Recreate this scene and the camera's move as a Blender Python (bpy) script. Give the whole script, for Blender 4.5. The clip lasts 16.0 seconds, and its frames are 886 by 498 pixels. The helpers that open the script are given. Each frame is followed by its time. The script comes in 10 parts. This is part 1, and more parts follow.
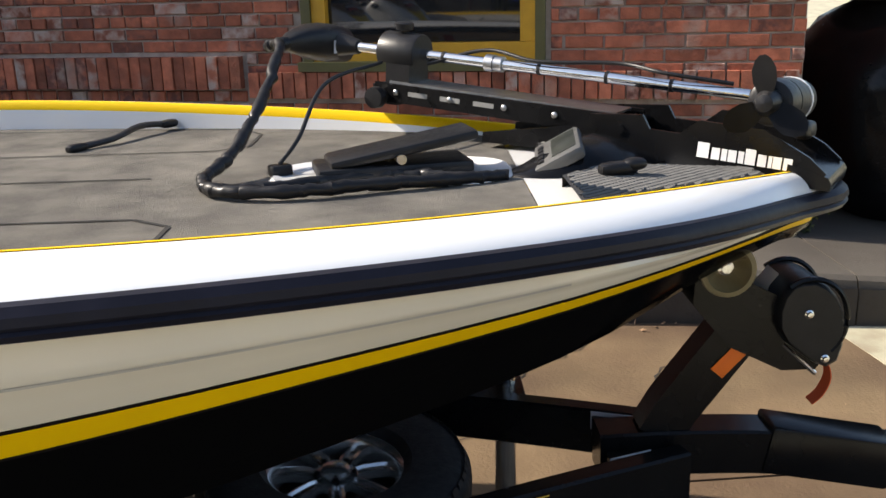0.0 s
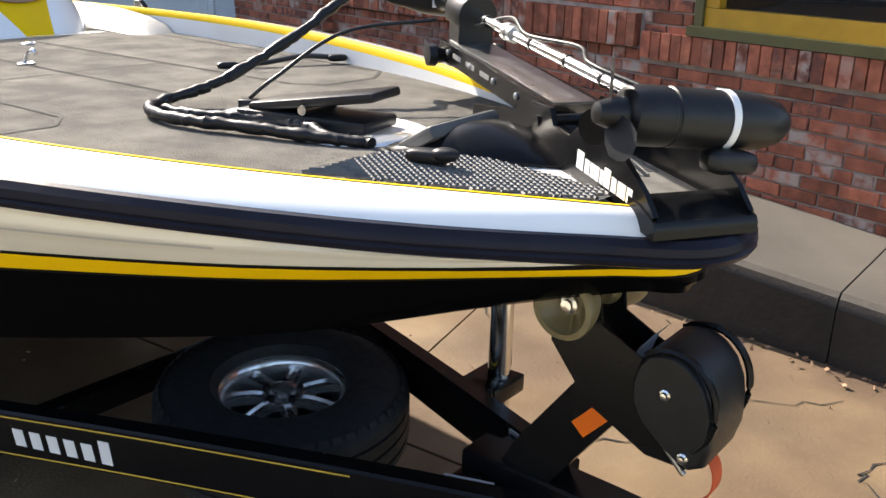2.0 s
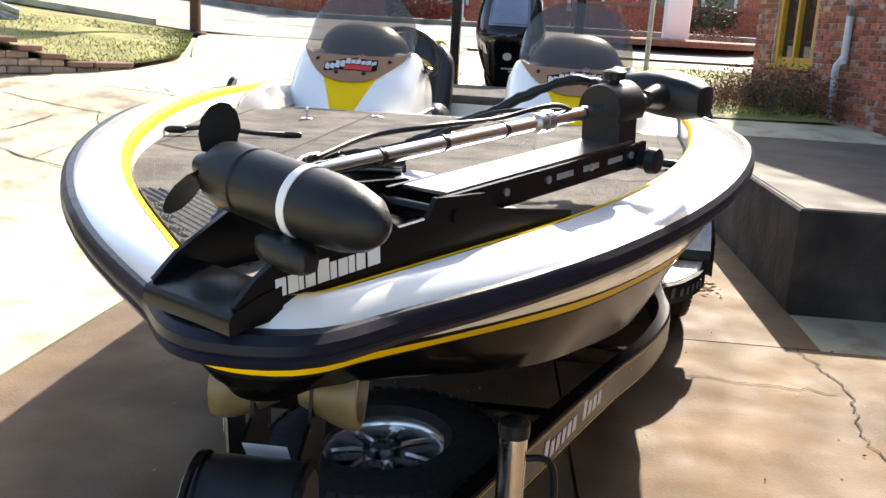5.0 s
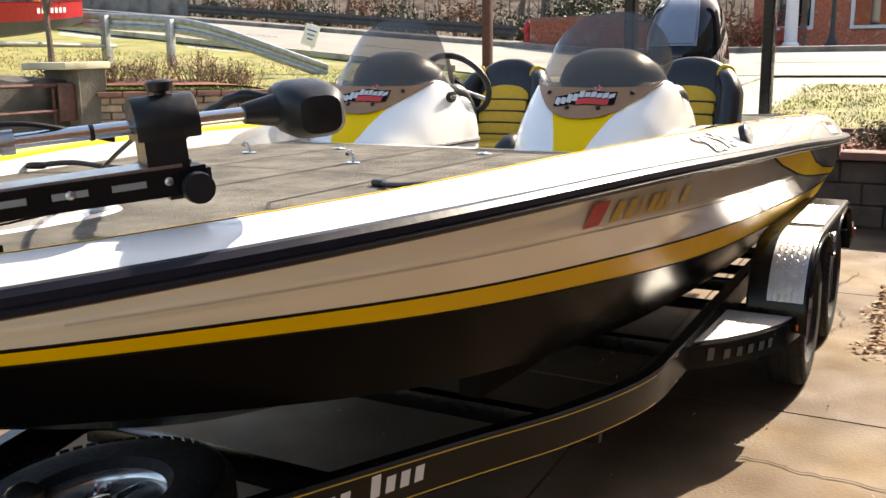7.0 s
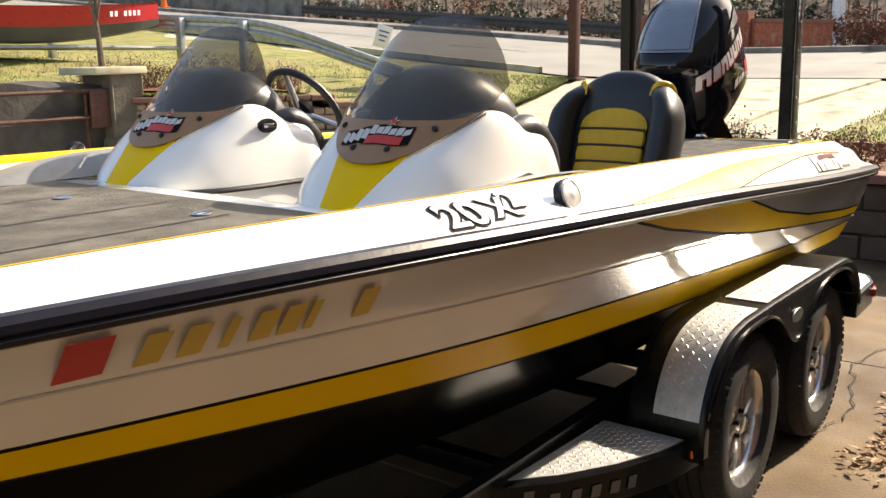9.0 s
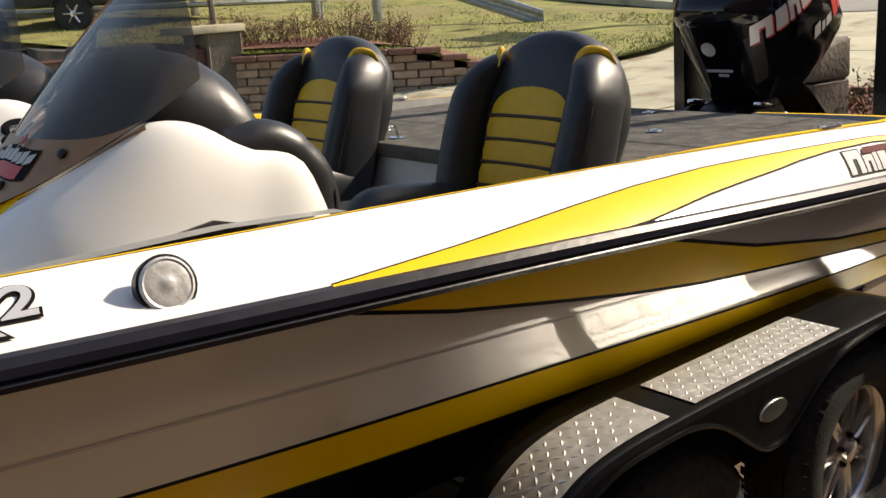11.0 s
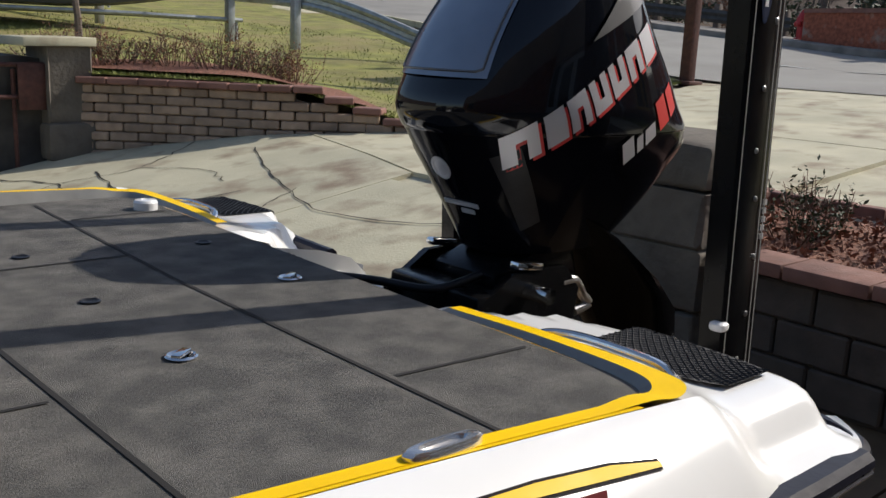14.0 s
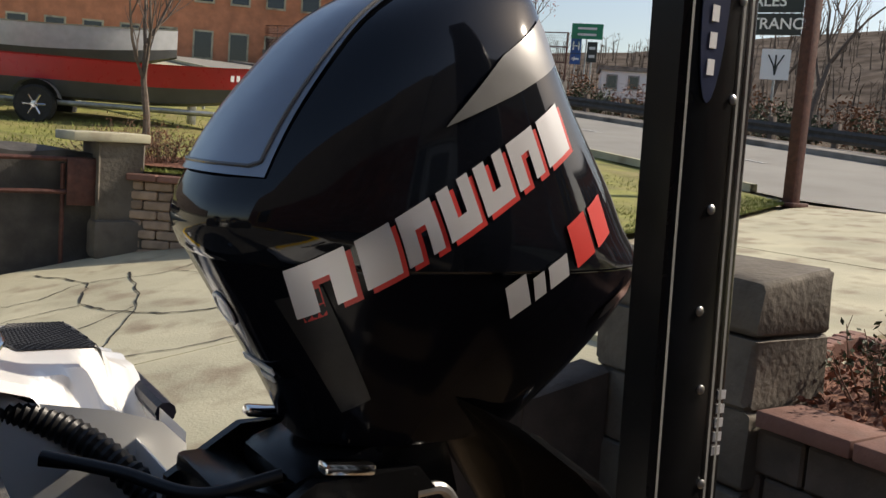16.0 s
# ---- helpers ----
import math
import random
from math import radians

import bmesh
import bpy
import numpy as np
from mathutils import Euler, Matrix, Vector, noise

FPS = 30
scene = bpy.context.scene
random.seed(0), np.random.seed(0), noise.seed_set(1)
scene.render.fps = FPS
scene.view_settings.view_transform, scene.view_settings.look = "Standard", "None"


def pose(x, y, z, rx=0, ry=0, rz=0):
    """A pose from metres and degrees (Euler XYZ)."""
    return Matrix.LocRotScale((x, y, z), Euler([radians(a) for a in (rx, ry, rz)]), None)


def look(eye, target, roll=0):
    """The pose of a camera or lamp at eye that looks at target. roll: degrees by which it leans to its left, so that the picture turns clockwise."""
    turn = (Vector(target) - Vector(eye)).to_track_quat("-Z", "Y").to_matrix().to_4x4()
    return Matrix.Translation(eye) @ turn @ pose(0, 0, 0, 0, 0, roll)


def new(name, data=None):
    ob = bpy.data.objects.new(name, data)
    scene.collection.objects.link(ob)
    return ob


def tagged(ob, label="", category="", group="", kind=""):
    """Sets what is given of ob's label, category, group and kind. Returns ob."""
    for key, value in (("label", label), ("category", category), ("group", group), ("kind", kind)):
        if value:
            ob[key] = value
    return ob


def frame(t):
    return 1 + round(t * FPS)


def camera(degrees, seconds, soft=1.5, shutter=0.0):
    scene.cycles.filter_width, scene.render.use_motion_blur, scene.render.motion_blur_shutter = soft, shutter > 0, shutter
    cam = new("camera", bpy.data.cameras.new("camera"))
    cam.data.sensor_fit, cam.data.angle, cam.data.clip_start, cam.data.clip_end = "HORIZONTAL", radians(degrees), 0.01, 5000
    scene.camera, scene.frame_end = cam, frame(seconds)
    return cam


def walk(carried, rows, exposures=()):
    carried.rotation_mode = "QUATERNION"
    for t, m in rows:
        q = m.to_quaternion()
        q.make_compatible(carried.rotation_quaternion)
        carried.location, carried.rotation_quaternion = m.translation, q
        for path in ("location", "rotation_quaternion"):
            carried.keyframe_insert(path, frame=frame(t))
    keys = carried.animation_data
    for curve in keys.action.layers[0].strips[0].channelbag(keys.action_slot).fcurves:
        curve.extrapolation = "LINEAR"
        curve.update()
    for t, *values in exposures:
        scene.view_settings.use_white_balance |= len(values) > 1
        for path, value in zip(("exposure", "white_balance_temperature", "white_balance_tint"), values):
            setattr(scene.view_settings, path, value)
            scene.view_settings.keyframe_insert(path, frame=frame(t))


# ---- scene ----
cam = camera(51.22, 16.0)
# seconds, eye, yaw, pitch, roll
PATH = [
    (0, 5.154, -2.029, 1.631, -1.24, -16.16, -1.61),
    (0.5, 5.510, -1.906, 1.619, 4.11, -18.59, -1.39),
    (1, 5.860, -1.773, 1.642, 12.85, -19.50, 0.31),
    (1.5, 6.269, -1.679, 1.656, 26.40, -18.85, 2.89),
    (2, 6.589, -1.485, 1.642, 37.38, -18.83, 1.54),
    (2.5, 6.849, -1.212, 1.649, 46.20, -15.80, -1.13),
    (3, 7.113, -0.934, 1.656, 61.36, -14.23, -3.19),
    (3.2, 7.147, -0.829, 1.651, 67.11, -14.21, -2.70),
    (4.2, 7.42, -0.14, 1.635, 86.5, -13.8, -0.2),
    (5.3, 7.126, 0.637, 1.571, 99.09, -12.62, 2.72),
    (5.5, 7.082, 0.839, 1.565, 101.67, -12.19, 1.42),
    (6, 6.955, 1.198, 1.551, 108.61, -12.93, 0.26),
    (6.5, 6.683, 1.500, 1.527, 114.19, -11.50, 1.65),
    (7, 6.388, 1.813, 1.552, 118.70, -11.30, -0.47),
    (7.5, 6.002, 2.106, 1.571, 120.61, -12.70, -0.33),
    (8, 5.619, 2.238, 1.608, 123.70, -11.53, 0.81),
    (8.2, 5.469, 2.269, 1.613, 122.91, -11.40, 0.62),
    (10.3, 3.839, 2.385, 1.633, 139.98, -12.27, -2.10),
    (10.5, 3.674, 2.407, 1.639, 140.50, -13.13, -1.72),
    (11, 3.316, 2.427, 1.653, 140.31, -14.47, -3.02),
    (11.5, 2.954, 2.339, 1.660, 137.66, -15.22, -0.53),
    (12, 2.573, 2.320, 1.648, 139.77, -15.11, -1.08),
    (12.5, 2.225, 2.269, 1.668, 141.15, -16.47, 0.63),
    (13, 1.916, 2.115, 1.682, 134.82, -17.27, 3.20),
    (13.5, 1.646, 1.972, 1.727, 135.86, -14.31, 1.70),
    (14, 1.365, 1.851, 1.746, 138.64, -12.63, 2.61),
    (14.5, 1.162, 1.713, 1.760, 135.67, -9.79, 2.98),
    (15, 0.959, 1.646, 1.754, 137.01, -7.40, 1.51),
    (15.5, 0.651, 1.641, 1.728, 142.10, -6.24, 2.72),
    (16, 0.370, 1.555, 1.731, 146.23, -6.29, 4.36),
]
walk(cam, [(t, pose(x, y, z) @ pose(0, 0, 0, 90 + pitch, 0, yaw) @ pose(0, 0, 0, 0, 0, roll))
           for t, x, y, z, yaw, pitch, roll in PATH],
     [(0, 0.77, 6750, 12), (1, 1.05, 6650, 12), (2, 1.30, 6700, 12), (3.2, 1.55, 6750, 12), (5.3, 1.37, 6850, 12), (8, 1.30, 7600, 12), (10.5, 0.50, 7500, 12), (12, 0.10, 6700, 12), (13.5, -0.13, 6200, 11), (14.5, -0.06, 6600, 12), (15.3, 0.04, 7000, 12), (16, 0.10, 7050, 12)])

# ---- world ----
SUN_TO = Vector((-0.79, 0.195, 0.585)).normalized()     # towards the sun
sky_world = bpy.data.worlds.new("sky")
scene.world = sky_world
sky_world.use_nodes = True
wn = sky_world.node_tree
sky = wn.nodes.new("ShaderNodeTexSky")
sky.sky_type = 'NISHITA'
sky.sun_disc = False
sky.sun_elevation = math.asin(SUN_TO.z)
sky.sun_rotation = math.atan2(SUN_TO.x, SUN_TO.y)
sky.dust_density = 1.6
sky.air_density = 1.0
wn.nodes["Background"].inputs[1].default_value = 0.135
wn.links.new(sky.outputs[0], wn.nodes["Background"].inputs[0])
sun = new("sun", bpy.data.lights.new("sun", 'SUN'))
sun.data.energy, sun.data.angle, sun.data.color = 5.0, radians(0.6), (1.0, 0.93, 0.82)
sun.matrix_world = look(SUN_TO * 40, (0, 0, 0))
scene.view_settings.exposure = 0.0

# ---- materials ----


def mat(name, color, rough=0.5, metal=0.0, var=0.0, scale=8.0, bump=0.0, bscale=60.0, coat=0.0, dirt=None, dirt_amt=0.0,
        dscale=2.0, spec=None, rand=0.0, island=False, trans=0.0, alpha=1.0, mixed=None):
    """A surface with fine grain, broad stains and relief."""
    m = bpy.data.materials.new(name)
    m.use_nodes = True
    nt = m.node_tree
    b = nt.nodes["Principled BSDF"]
    b.inputs["Roughness"].default_value = rough
    b.inputs["Metallic"].default_value = metal
    b.inputs["Coat Weight"].default_value = coat
    b.inputs["Coat Roughness"].default_value = 0.06
    b.inputs["Transmission Weight"].default_value = trans
    if spec is not None:
        b.inputs["Specular IOR Level"].default_value = spec
    out = None
    co = nt.nodes.new("ShaderNodeTexCoord").outputs["Object"]
    if rand > 0 and not island:
        ad = nt.nodes.new("ShaderNodeVectorMath")
        nt.links.new(co, ad.inputs[0])
        nt.links.new(nt.nodes.new("ShaderNodeObjectInfo").outputs["Location"], ad.inputs[1])
        co = ad.outputs[0]

    def noise_tex(sc, detail=6.0):
        n = nt.nodes.new("ShaderNodeTexNoise")
        n.inputs["Scale"].default_value, n.inputs["Detail"].default_value = sc, detail
        nt.links.new(co, n.inputs["Vector"])
        return n.outputs["Fac"]

    def ramp(fac, p0, p1):
        r = nt.nodes.new("ShaderNodeMapRange")
        r.inputs["From Min"].default_value, r.inputs["From Max"].default_value = p0, p1
        nt.links.new(fac, r.inputs["Value"])
        return r.outputs["Result"]

    def mix(fac, a, c):
        x = nt.nodes.new("ShaderNodeMix")
        x.data_type = 'RGBA'
        if isinstance(fac, float):
            x.inputs[0].default_value = fac
        else:
            nt.links.new(fac, x.inputs[0])
        for k, v in ((6, a), (7, c)):
            if isinstance(v, tuple):
                x.inputs[k].default_value = (*v, 1)
            else:
                nt.links.new(v, x.inputs[k])
        return x.outputs[2]

    out = color
    if var > 0:
        lo = tuple(max(0.0, c * (1 - var)) for c in color)
        hi = tuple(min(1.0, c * (1 + var)) for c in color)
        out = mix(ramp(noise_tex(scale), 0.3, 0.7), lo, hi)
        rr = ramp(noise_tex(scale * 2.3), 0.2, 0.8)
        rm = nt.nodes.new("ShaderNodeMapRange")
        rm.inputs["To Min"].default_value, rm.inputs["To Max"].default_value = max(0.02, rough * 0.8), min(1.0, rough * 1.2)
        nt.links.new(rr, rm.inputs["Value"])
        nt.links.new(rm.outputs[0], b.inputs["Roughness"])
    if dirt is not None:
        f = ramp(noise_tex(dscale, 8.0), 0.62 - 0.3 * dirt_amt, 0.72)
        out = mix(f, out, dirt)
    if rand > 0:
        oi = nt.nodes.new("ShaderNodeNewGeometry" if island else "ShaderNodeObjectInfo")
        h = nt.nodes.new("ShaderNodeHueSaturation")
        mr = nt.nodes.new("ShaderNodeMapRange")
        mr.inputs["To Min"].default_value, mr.inputs["To Max"].default_value = 1 - rand, 1 + rand
        nt.links.new(oi.outputs["Random Per Island" if island else "Random"], mr.inputs["Value"])
        nt.links.new(mr.outputs[0], h.inputs["Value"])
        if isinstance(out, tuple):
            h.inputs["Color"].default_value = (*out, 1)
        else:
            nt.links.new(out, h.inputs["Color"])
        out = h.outputs[0]
        if mixed:
            for k, (lo_, hi_, tone) in enumerate(mixed):
                fr = nt.nodes.new("ShaderNodeMath")
                fr.operation = 'MULTIPLY'
                fr.inputs[1].default_value = 7.31 + 4.7 * k
                nt.links.new(oi.outputs["Random Per Island" if island else "Random"], fr.inputs[0])
                fc = nt.nodes.new("ShaderNodeMath")
                fc.operation = 'FRACT'
                nt.links.new(fr.outputs[0], fc.inputs[0])
                nz = nt.nodes.new("ShaderNodeMath")
                nz.operation = 'MULTIPLY'
                r2 = ramp(fc.outputs[0], lo_, hi_)
                nt.links.new(r2, nz.inputs[0])
                nt.links.new(ramp(noise_tex(14.0 + 9 * k), 0.38, 0.60), nz.inputs[1])
                out = mix(nz.outputs[0], out, tone)
    if isinstance(out, tuple):
        b.inputs["Base Color"].default_value = (*out, 1)
    else:
        nt.links.new(out, b.inputs["Base Color"])
    if bump > 0:
        bm_ = nt.nodes.new("ShaderNodeBump")
        bm_.inputs["Strength"].default_value, bm_.inputs["Distance"].default_value = bump, 0.01
        nt.links.new(noise_tex(bscale, 4.0), bm_.inputs["Height"])
        nt.links.new(bm_.outputs[0], b.inputs["Normal"])
    return m


M_GEL = mat("white_gelcoat", (0.86, 0.86, 0.84), 0.18, var=0.03, scale=3, coat=0.6)
M_CREAM = mat("cream_gelcoat", (0.78, 0.73, 0.63), 0.14, var=0.04, scale=2, coat=0.8)
M_GREY = mat("grey_gelcoat", (0.52, 0.50, 0.47), 0.14, var=0.04, scale=2, coat=0.8)
M_YEL = mat("yellow_gelcoat", (0.88, 0.56, 0.003), 0.45, var=0.04, scale=4, spec=0.12)
M_BLKGEL = mat("black_gelcoat", (0.003, 0.003, 0.0034), 0.16, var=0.1, scale=3, spec=0.02)
M_LINE = mat("dark_pinstripe", (0.010, 0.008, 0.008), 0.6, spec=0.05)
M_RAIL = mat("navy_rub_rail", (0.013, 0.013, 0.021), 0.34, var=0.15, scale=12, bump=0.05, spec=0.16)
M_CARPET = mat("grey_carpet", (0.125, 0.118, 0.106), 0.95, var=0.34, scale=420, bump=0.7, bscale=600, dirt=(0.235, 0.22, 0.19), dirt_amt=0.8, dscale=7.0, spec=0.1)
M_CARPETD = mat("charcoal_carpet", (0.115, 0.112, 0.105), 0.95, var=0.3, scale=420, bump=0.7, bscale=600, dirt=(0.20, 0.19, 0.172), dirt_amt=0.8, dscale=13.0, spec=0.1)
M_GRIDRIB = mat("worn_grid_rib", (0.115, 0.113, 0.106), 0.7, var=0.3, scale=60)
M_SEAMBR = mat("brown_vinyl", (0.045, 0.022, 0.016), 0.5)
M_SEAM = mat("carpet_gap", (0.015, 0.014, 0.013), 0.9)
M_VINYL = mat("charcoal_vinyl", (0.022, 0.0235, 0.027), 0.37, var=0.14, scale=30, bump=0.07, bscale=420, spec=0.45)
M_VINYLB = mat("black_vinyl", (0.022, 0.022, 0.024), 0.45, var=0.14, scale=30, bump=0.2, bscale=320)
M_VYEL = mat("yellow_vinyl", (0.72, 0.43, 0.012), 0.46, var=0.06, scale=40, bump=0.15, bscale=320)
M_BLACK = mat("black_plastic", (0.012, 0.012, 0.013), 0.38, var=0.2, scale=30, bump=0.06, bscale=250, spec=0.3)
M_BLKMET = mat("black_painted_metal", (0.006, 0.006, 0.0065), 0.24, var=0.2, scale=14, bump=0.02, spec=0.22)
M_COWL = mat("glossy_black_cowl", (0.005, 0.006, 0.009), 0.06, var=0.1, scale=3, spec=0.45)
M_SCOOP = mat("dark_grey_scoop", (0.10, 0.10, 0.10), 0.35, var=0.1, scale=10, coat=0.4)
M_TRAYMET = mat("worn_tray_metal", (0.20, 0.19, 0.17), 0.5, 0.5, var=0.4, scale=14, bump=0.1)
M_COWLLOW = mat("black_lower_cowl", (0.004, 0.004, 0.006), 0.1, var=0.1, scale=3, spec=0.08)
M_RIM = mat("polished_wheel_alloy", (0.66, 0.65, 0.64), 0.20, 0.85, var=0.10, scale=20)
M_CHROME = mat("polished_steel", (0.75, 0.75, 0.74), 0.14, 1.0, var=0.08, scale=30)
M_ALU = mat("cast_aluminium", (0.48, 0.48, 0.48), 0.32, 1.0, var=0.15, scale=25, bump=0.06)
M_TREAD = mat("tread_plate", (0.60, 0.60, 0.59), 0.50, 0.85, var=0.12, scale=20, bump=0.05)
M_RUBBER = mat("tyre_rubber", (0.016, 0.016, 0.016), 0.75, var=0.25, scale=20, bump=0.2, bscale=120)
M_NONSKID = mat("black_non_skid", (0.03, 0.03, 0.032), 0.7, var=0.3, scale=80, bump=0.8, bscale=260)
M_AMBER = mat("amber_roller", (0.24, 0.185, 0.085), 0.32, var=0.15, scale=20, trans=0.25)
M_ORANGE = mat("orange_reflector", (0.9, 0.17, 0.01), 0.25)
M_RED = mat("red_lens", (0.5, 0.02, 0.015), 0.2, coat=0.5)
M_REDP = mat("red_decal", (0.55, 0.035, 0.03), 0.4)
M_MAROON = mat("maroon_decal", (0.10, 0.008, 0.010), 0.65, spec=0.05)
M_NAME = mat("pale_grey_decal", (0.56, 0.56, 0.57), 0.6, spec=0.1)
M_WHITEP = mat("white_decal", (0.8, 0.8, 0.8), 0.4)
M_SILVER = mat("silver_decal", (0.58, 0.58, 0.6), 0.35, 0.3)
M_GOLDD = mat("gold_decal", (0.62, 0.42, 0.06), 0.35)
M_STRAP = mat("orange_strap", (0.62, 0.09, 0.02), 0.8)
M_SMOKE = bpy.data.materials.new("smoked_acrylic")
M_SMOKE.use_nodes = True
_nt = M_SMOKE.node_tree
_tr = _nt.nodes.new("ShaderNodeBsdfTransparent")
_tr.inputs[0].default_value = (0.30, 0.285, 0.26, 1)
_gl = _nt.nodes.new("ShaderNodeBsdfGlossy")
_gl.inputs["Roughness"].default_value = 0.05
_fr = _nt.nodes.new("ShaderNodeFresnel")
_fr.inputs[0].default_value = 1.45
_mx = _nt.nodes.new("ShaderNodeMixShader")
_nt.links.new(_fr.outputs[0], _mx.inputs[0])
_df = _nt.nodes.new("ShaderNodeBsdfDiffuse")
_df.inputs[0].default_value = (0.34, 0.33, 0.31, 1)
_hz = _nt.nodes.new("ShaderNodeMixShader")
_hz.inputs[0].default_value = 0.17
_nt.links.new(_tr.outputs[0], _hz.inputs[1])
_nt.links.new(_df.outputs[0], _hz.inputs[2])
_nt.links.new(_hz.outputs[0], _mx.inputs[1])
_nt.links.new(_gl.outputs[0], _mx.inputs[2])
_nt.links.new(_mx.outputs[0], _nt.nodes["Material Output"].inputs[0])
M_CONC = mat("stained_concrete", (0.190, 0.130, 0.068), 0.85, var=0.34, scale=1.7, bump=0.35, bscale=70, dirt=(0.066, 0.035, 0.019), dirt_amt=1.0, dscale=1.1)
M_CONC2 = mat("pale_concrete", (0.46, 0.43, 0.305), 0.88, var=0.18, scale=1.4, bump=0.35, bscale=50, dirt=(0.24, 0.185, 0.125), dirt_amt=0.38, dscale=2.4)
M_KERB = mat("dark_kerb_concrete", (0.050, 0.042, 0.033), 0.85, var=0.35, scale=3, bump=0.6, bscale=30, dirt=(0.022, 0.019, 0.016), dirt_amt=0.6, dscale=1.5)
M_POST = mat("weathered_post_stone", (0.130, 0.112, 0.090), 0.92, var=0.3, scale=6, bump=0.8, bscale=26, dirt=(0.09, 0.075, 0.058), dirt_amt=0.5, dscale=3.0)
M_PLBLOCK = mat("dark_planter_block", (0.080, 0.062, 0.049), 0.9, var=0.3, scale=5, bump=0.6, bscale=30, dirt=(0.07, 0.06, 0.05), dirt_amt=0.4, dscale=2.0)
M_CONCD = mat("weathered_concrete", (0.23, 0.21, 0.185), 0.9, var=0.28, scale=2.2, bump=0.6, bscale=25, dirt=(0.075, 0.068, 0.06), dirt_amt=0.5, dscale=1.6)
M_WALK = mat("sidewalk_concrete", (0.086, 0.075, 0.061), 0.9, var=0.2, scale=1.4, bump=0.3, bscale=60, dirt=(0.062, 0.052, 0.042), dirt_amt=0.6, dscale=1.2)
M_ROAD = mat("worn_asphalt", (0.25, 0.24, 0.215), 0.9, var=0.12, scale=0.6, bump=0.3, bscale=40, dirt=(0.19, 0.18, 0.165), dirt_amt=0.2, dscale=0.4)
M_LAWN = mat("autumn_lawn", (0.20, 0.20, 0.045), 0.95, var=0.45, scale=2.2, bump=0.6, bscale=60, dirt=(0.25, 0.205, 0.08), dirt_amt=0.6, dscale=0.9)
M_GRASS = mat("grass_blades", (0.185, 0.205, 0.048), 0.8, var=0.4, scale=3)
MIXED = ((0.80, 0.86, (0.42, 0.33, 0.28)), (0.78, 0.84, (0.14, 0.052, 0.038)))
M_BRICK = mat("red_brick", (0.335, 0.105, 0.057), 0.88, var=0.35, scale=14, bump=0.6, bscale=60, rand=0.42, dirt=(0.36, 0.27, 0.22), dirt_amt=0.15, dscale=3.0, mixed=MIXED)
M_BRICKJ = mat("red_brick_run", (0.335, 0.105, 0.057), 0.88, var=0.35, scale=14, bump=0.6, bscale=60, rand=0.42, island=True, dirt=(0.36, 0.27, 0.22), dirt_amt=0.15, dscale=3.0, mixed=MIXED)
M_MORTAR = mat("old_mortar", (0.38, 0.32, 0.27), 0.95, var=0.25, scale=12, bump=0.5, bscale=80)
M_BLOCK = mat("tan_wall_block", (0.33, 0.235, 0.165), 0.9, var=0.22, scale=8, bump=0.7, bscale=40, rand=0.2)
M_BLOCKCAP = mat("reddish_cap", (0.21, 0.105, 0.08), 0.9, var=0.2, scale=6, bump=0.4, bscale=50, rand=0.12)
M_MULCH = mat("bark_mulch", (0.20, 0.085, 0.05), 0.95, var=0.5, scale=30, bump=1.0, bscale=70)
M_FRAME = mat("olive_frame", (0.09, 0.085, 0.03), 0.5, var=0.12, scale=10)
M_OCHRE = mat("ochre_frame", (0.50, 0.28, 0.02), 0.45, var=0.1, scale=10)
M_GLASS = mat("dark_window_glass", (0.012, 0.014, 0.016), 0.03, spec=0.8)
M_DOOR = mat("pale_door_paint", (0.62, 0.66, 0.68), 0.4, var=0.05, scale=6)
M_BARK = mat("bark", (0.13, 0.10, 0.08), 0.9, var=0.3, scale=20, bump=0.5)
M_TWIG = mat("twigs", (0.16, 0.095, 0.065), 0.9, var=0.3, scale=12)
M_LEAF = mat("dry_leaves", (0.20, 0.085, 0.04), 0.8, var=0.5, scale=20)
M_LITTER = mat("pale_litter", (0.34, 0.21, 0.12), 0.85, var=0.5, scale=30)
M_DGREEN = mat("dark_green_leaves", (0.035, 0.05, 0.02), 0.7, var=0.4, scale=20)
M_REDLEAF = mat("red_leaves", (0.38, 0.055, 0.03), 0.8, var=0.35, scale=20)
M_STEELG = mat("galvanised_steel", (0.36, 0.38, 0.38), 0.5, 0.7, var=0.2, scale=10)
# Stained old render; its base is lowered further to hold the wall's shade.
M_OLDW = mat("stained_shade_render", (0.078, 0.071, 0.063), 0.95, var=0.45, scale=3, bump=0.9, bscale=18, dirt=(0.022, 0.020, 0.019), dirt_amt=0.85, dscale=2.2)
M_RUST = mat("rusty_brown_paint", (0.075, 0.026, 0.018), 0.7, var=0.3, scale=14, bump=0.2)
M_HULLRED = mat("red_boat_paint", (0.42, 0.02, 0.025), 0.3, var=0.06, scale=4)
M_HYD = mat("hydrant_red", (0.42, 0.025, 0.025), 0.5, var=0.1)
M_BLUE = mat("blue_graphics", (0.01, 0.06, 0.5), 0.3)
M_GREENS = mat("green_sign", (0.01, 0.22, 0.11), 0.5)
M_BADGE = mat("navy_badge", (0.012, 0.022, 0.06), 0.3)
M_BLUES = mat("blue_sign", (0.02, 0.09, 0.32), 0.5)
M_SIGNDK = mat("dark_sign", (0.02, 0.025, 0.022), 0.5)
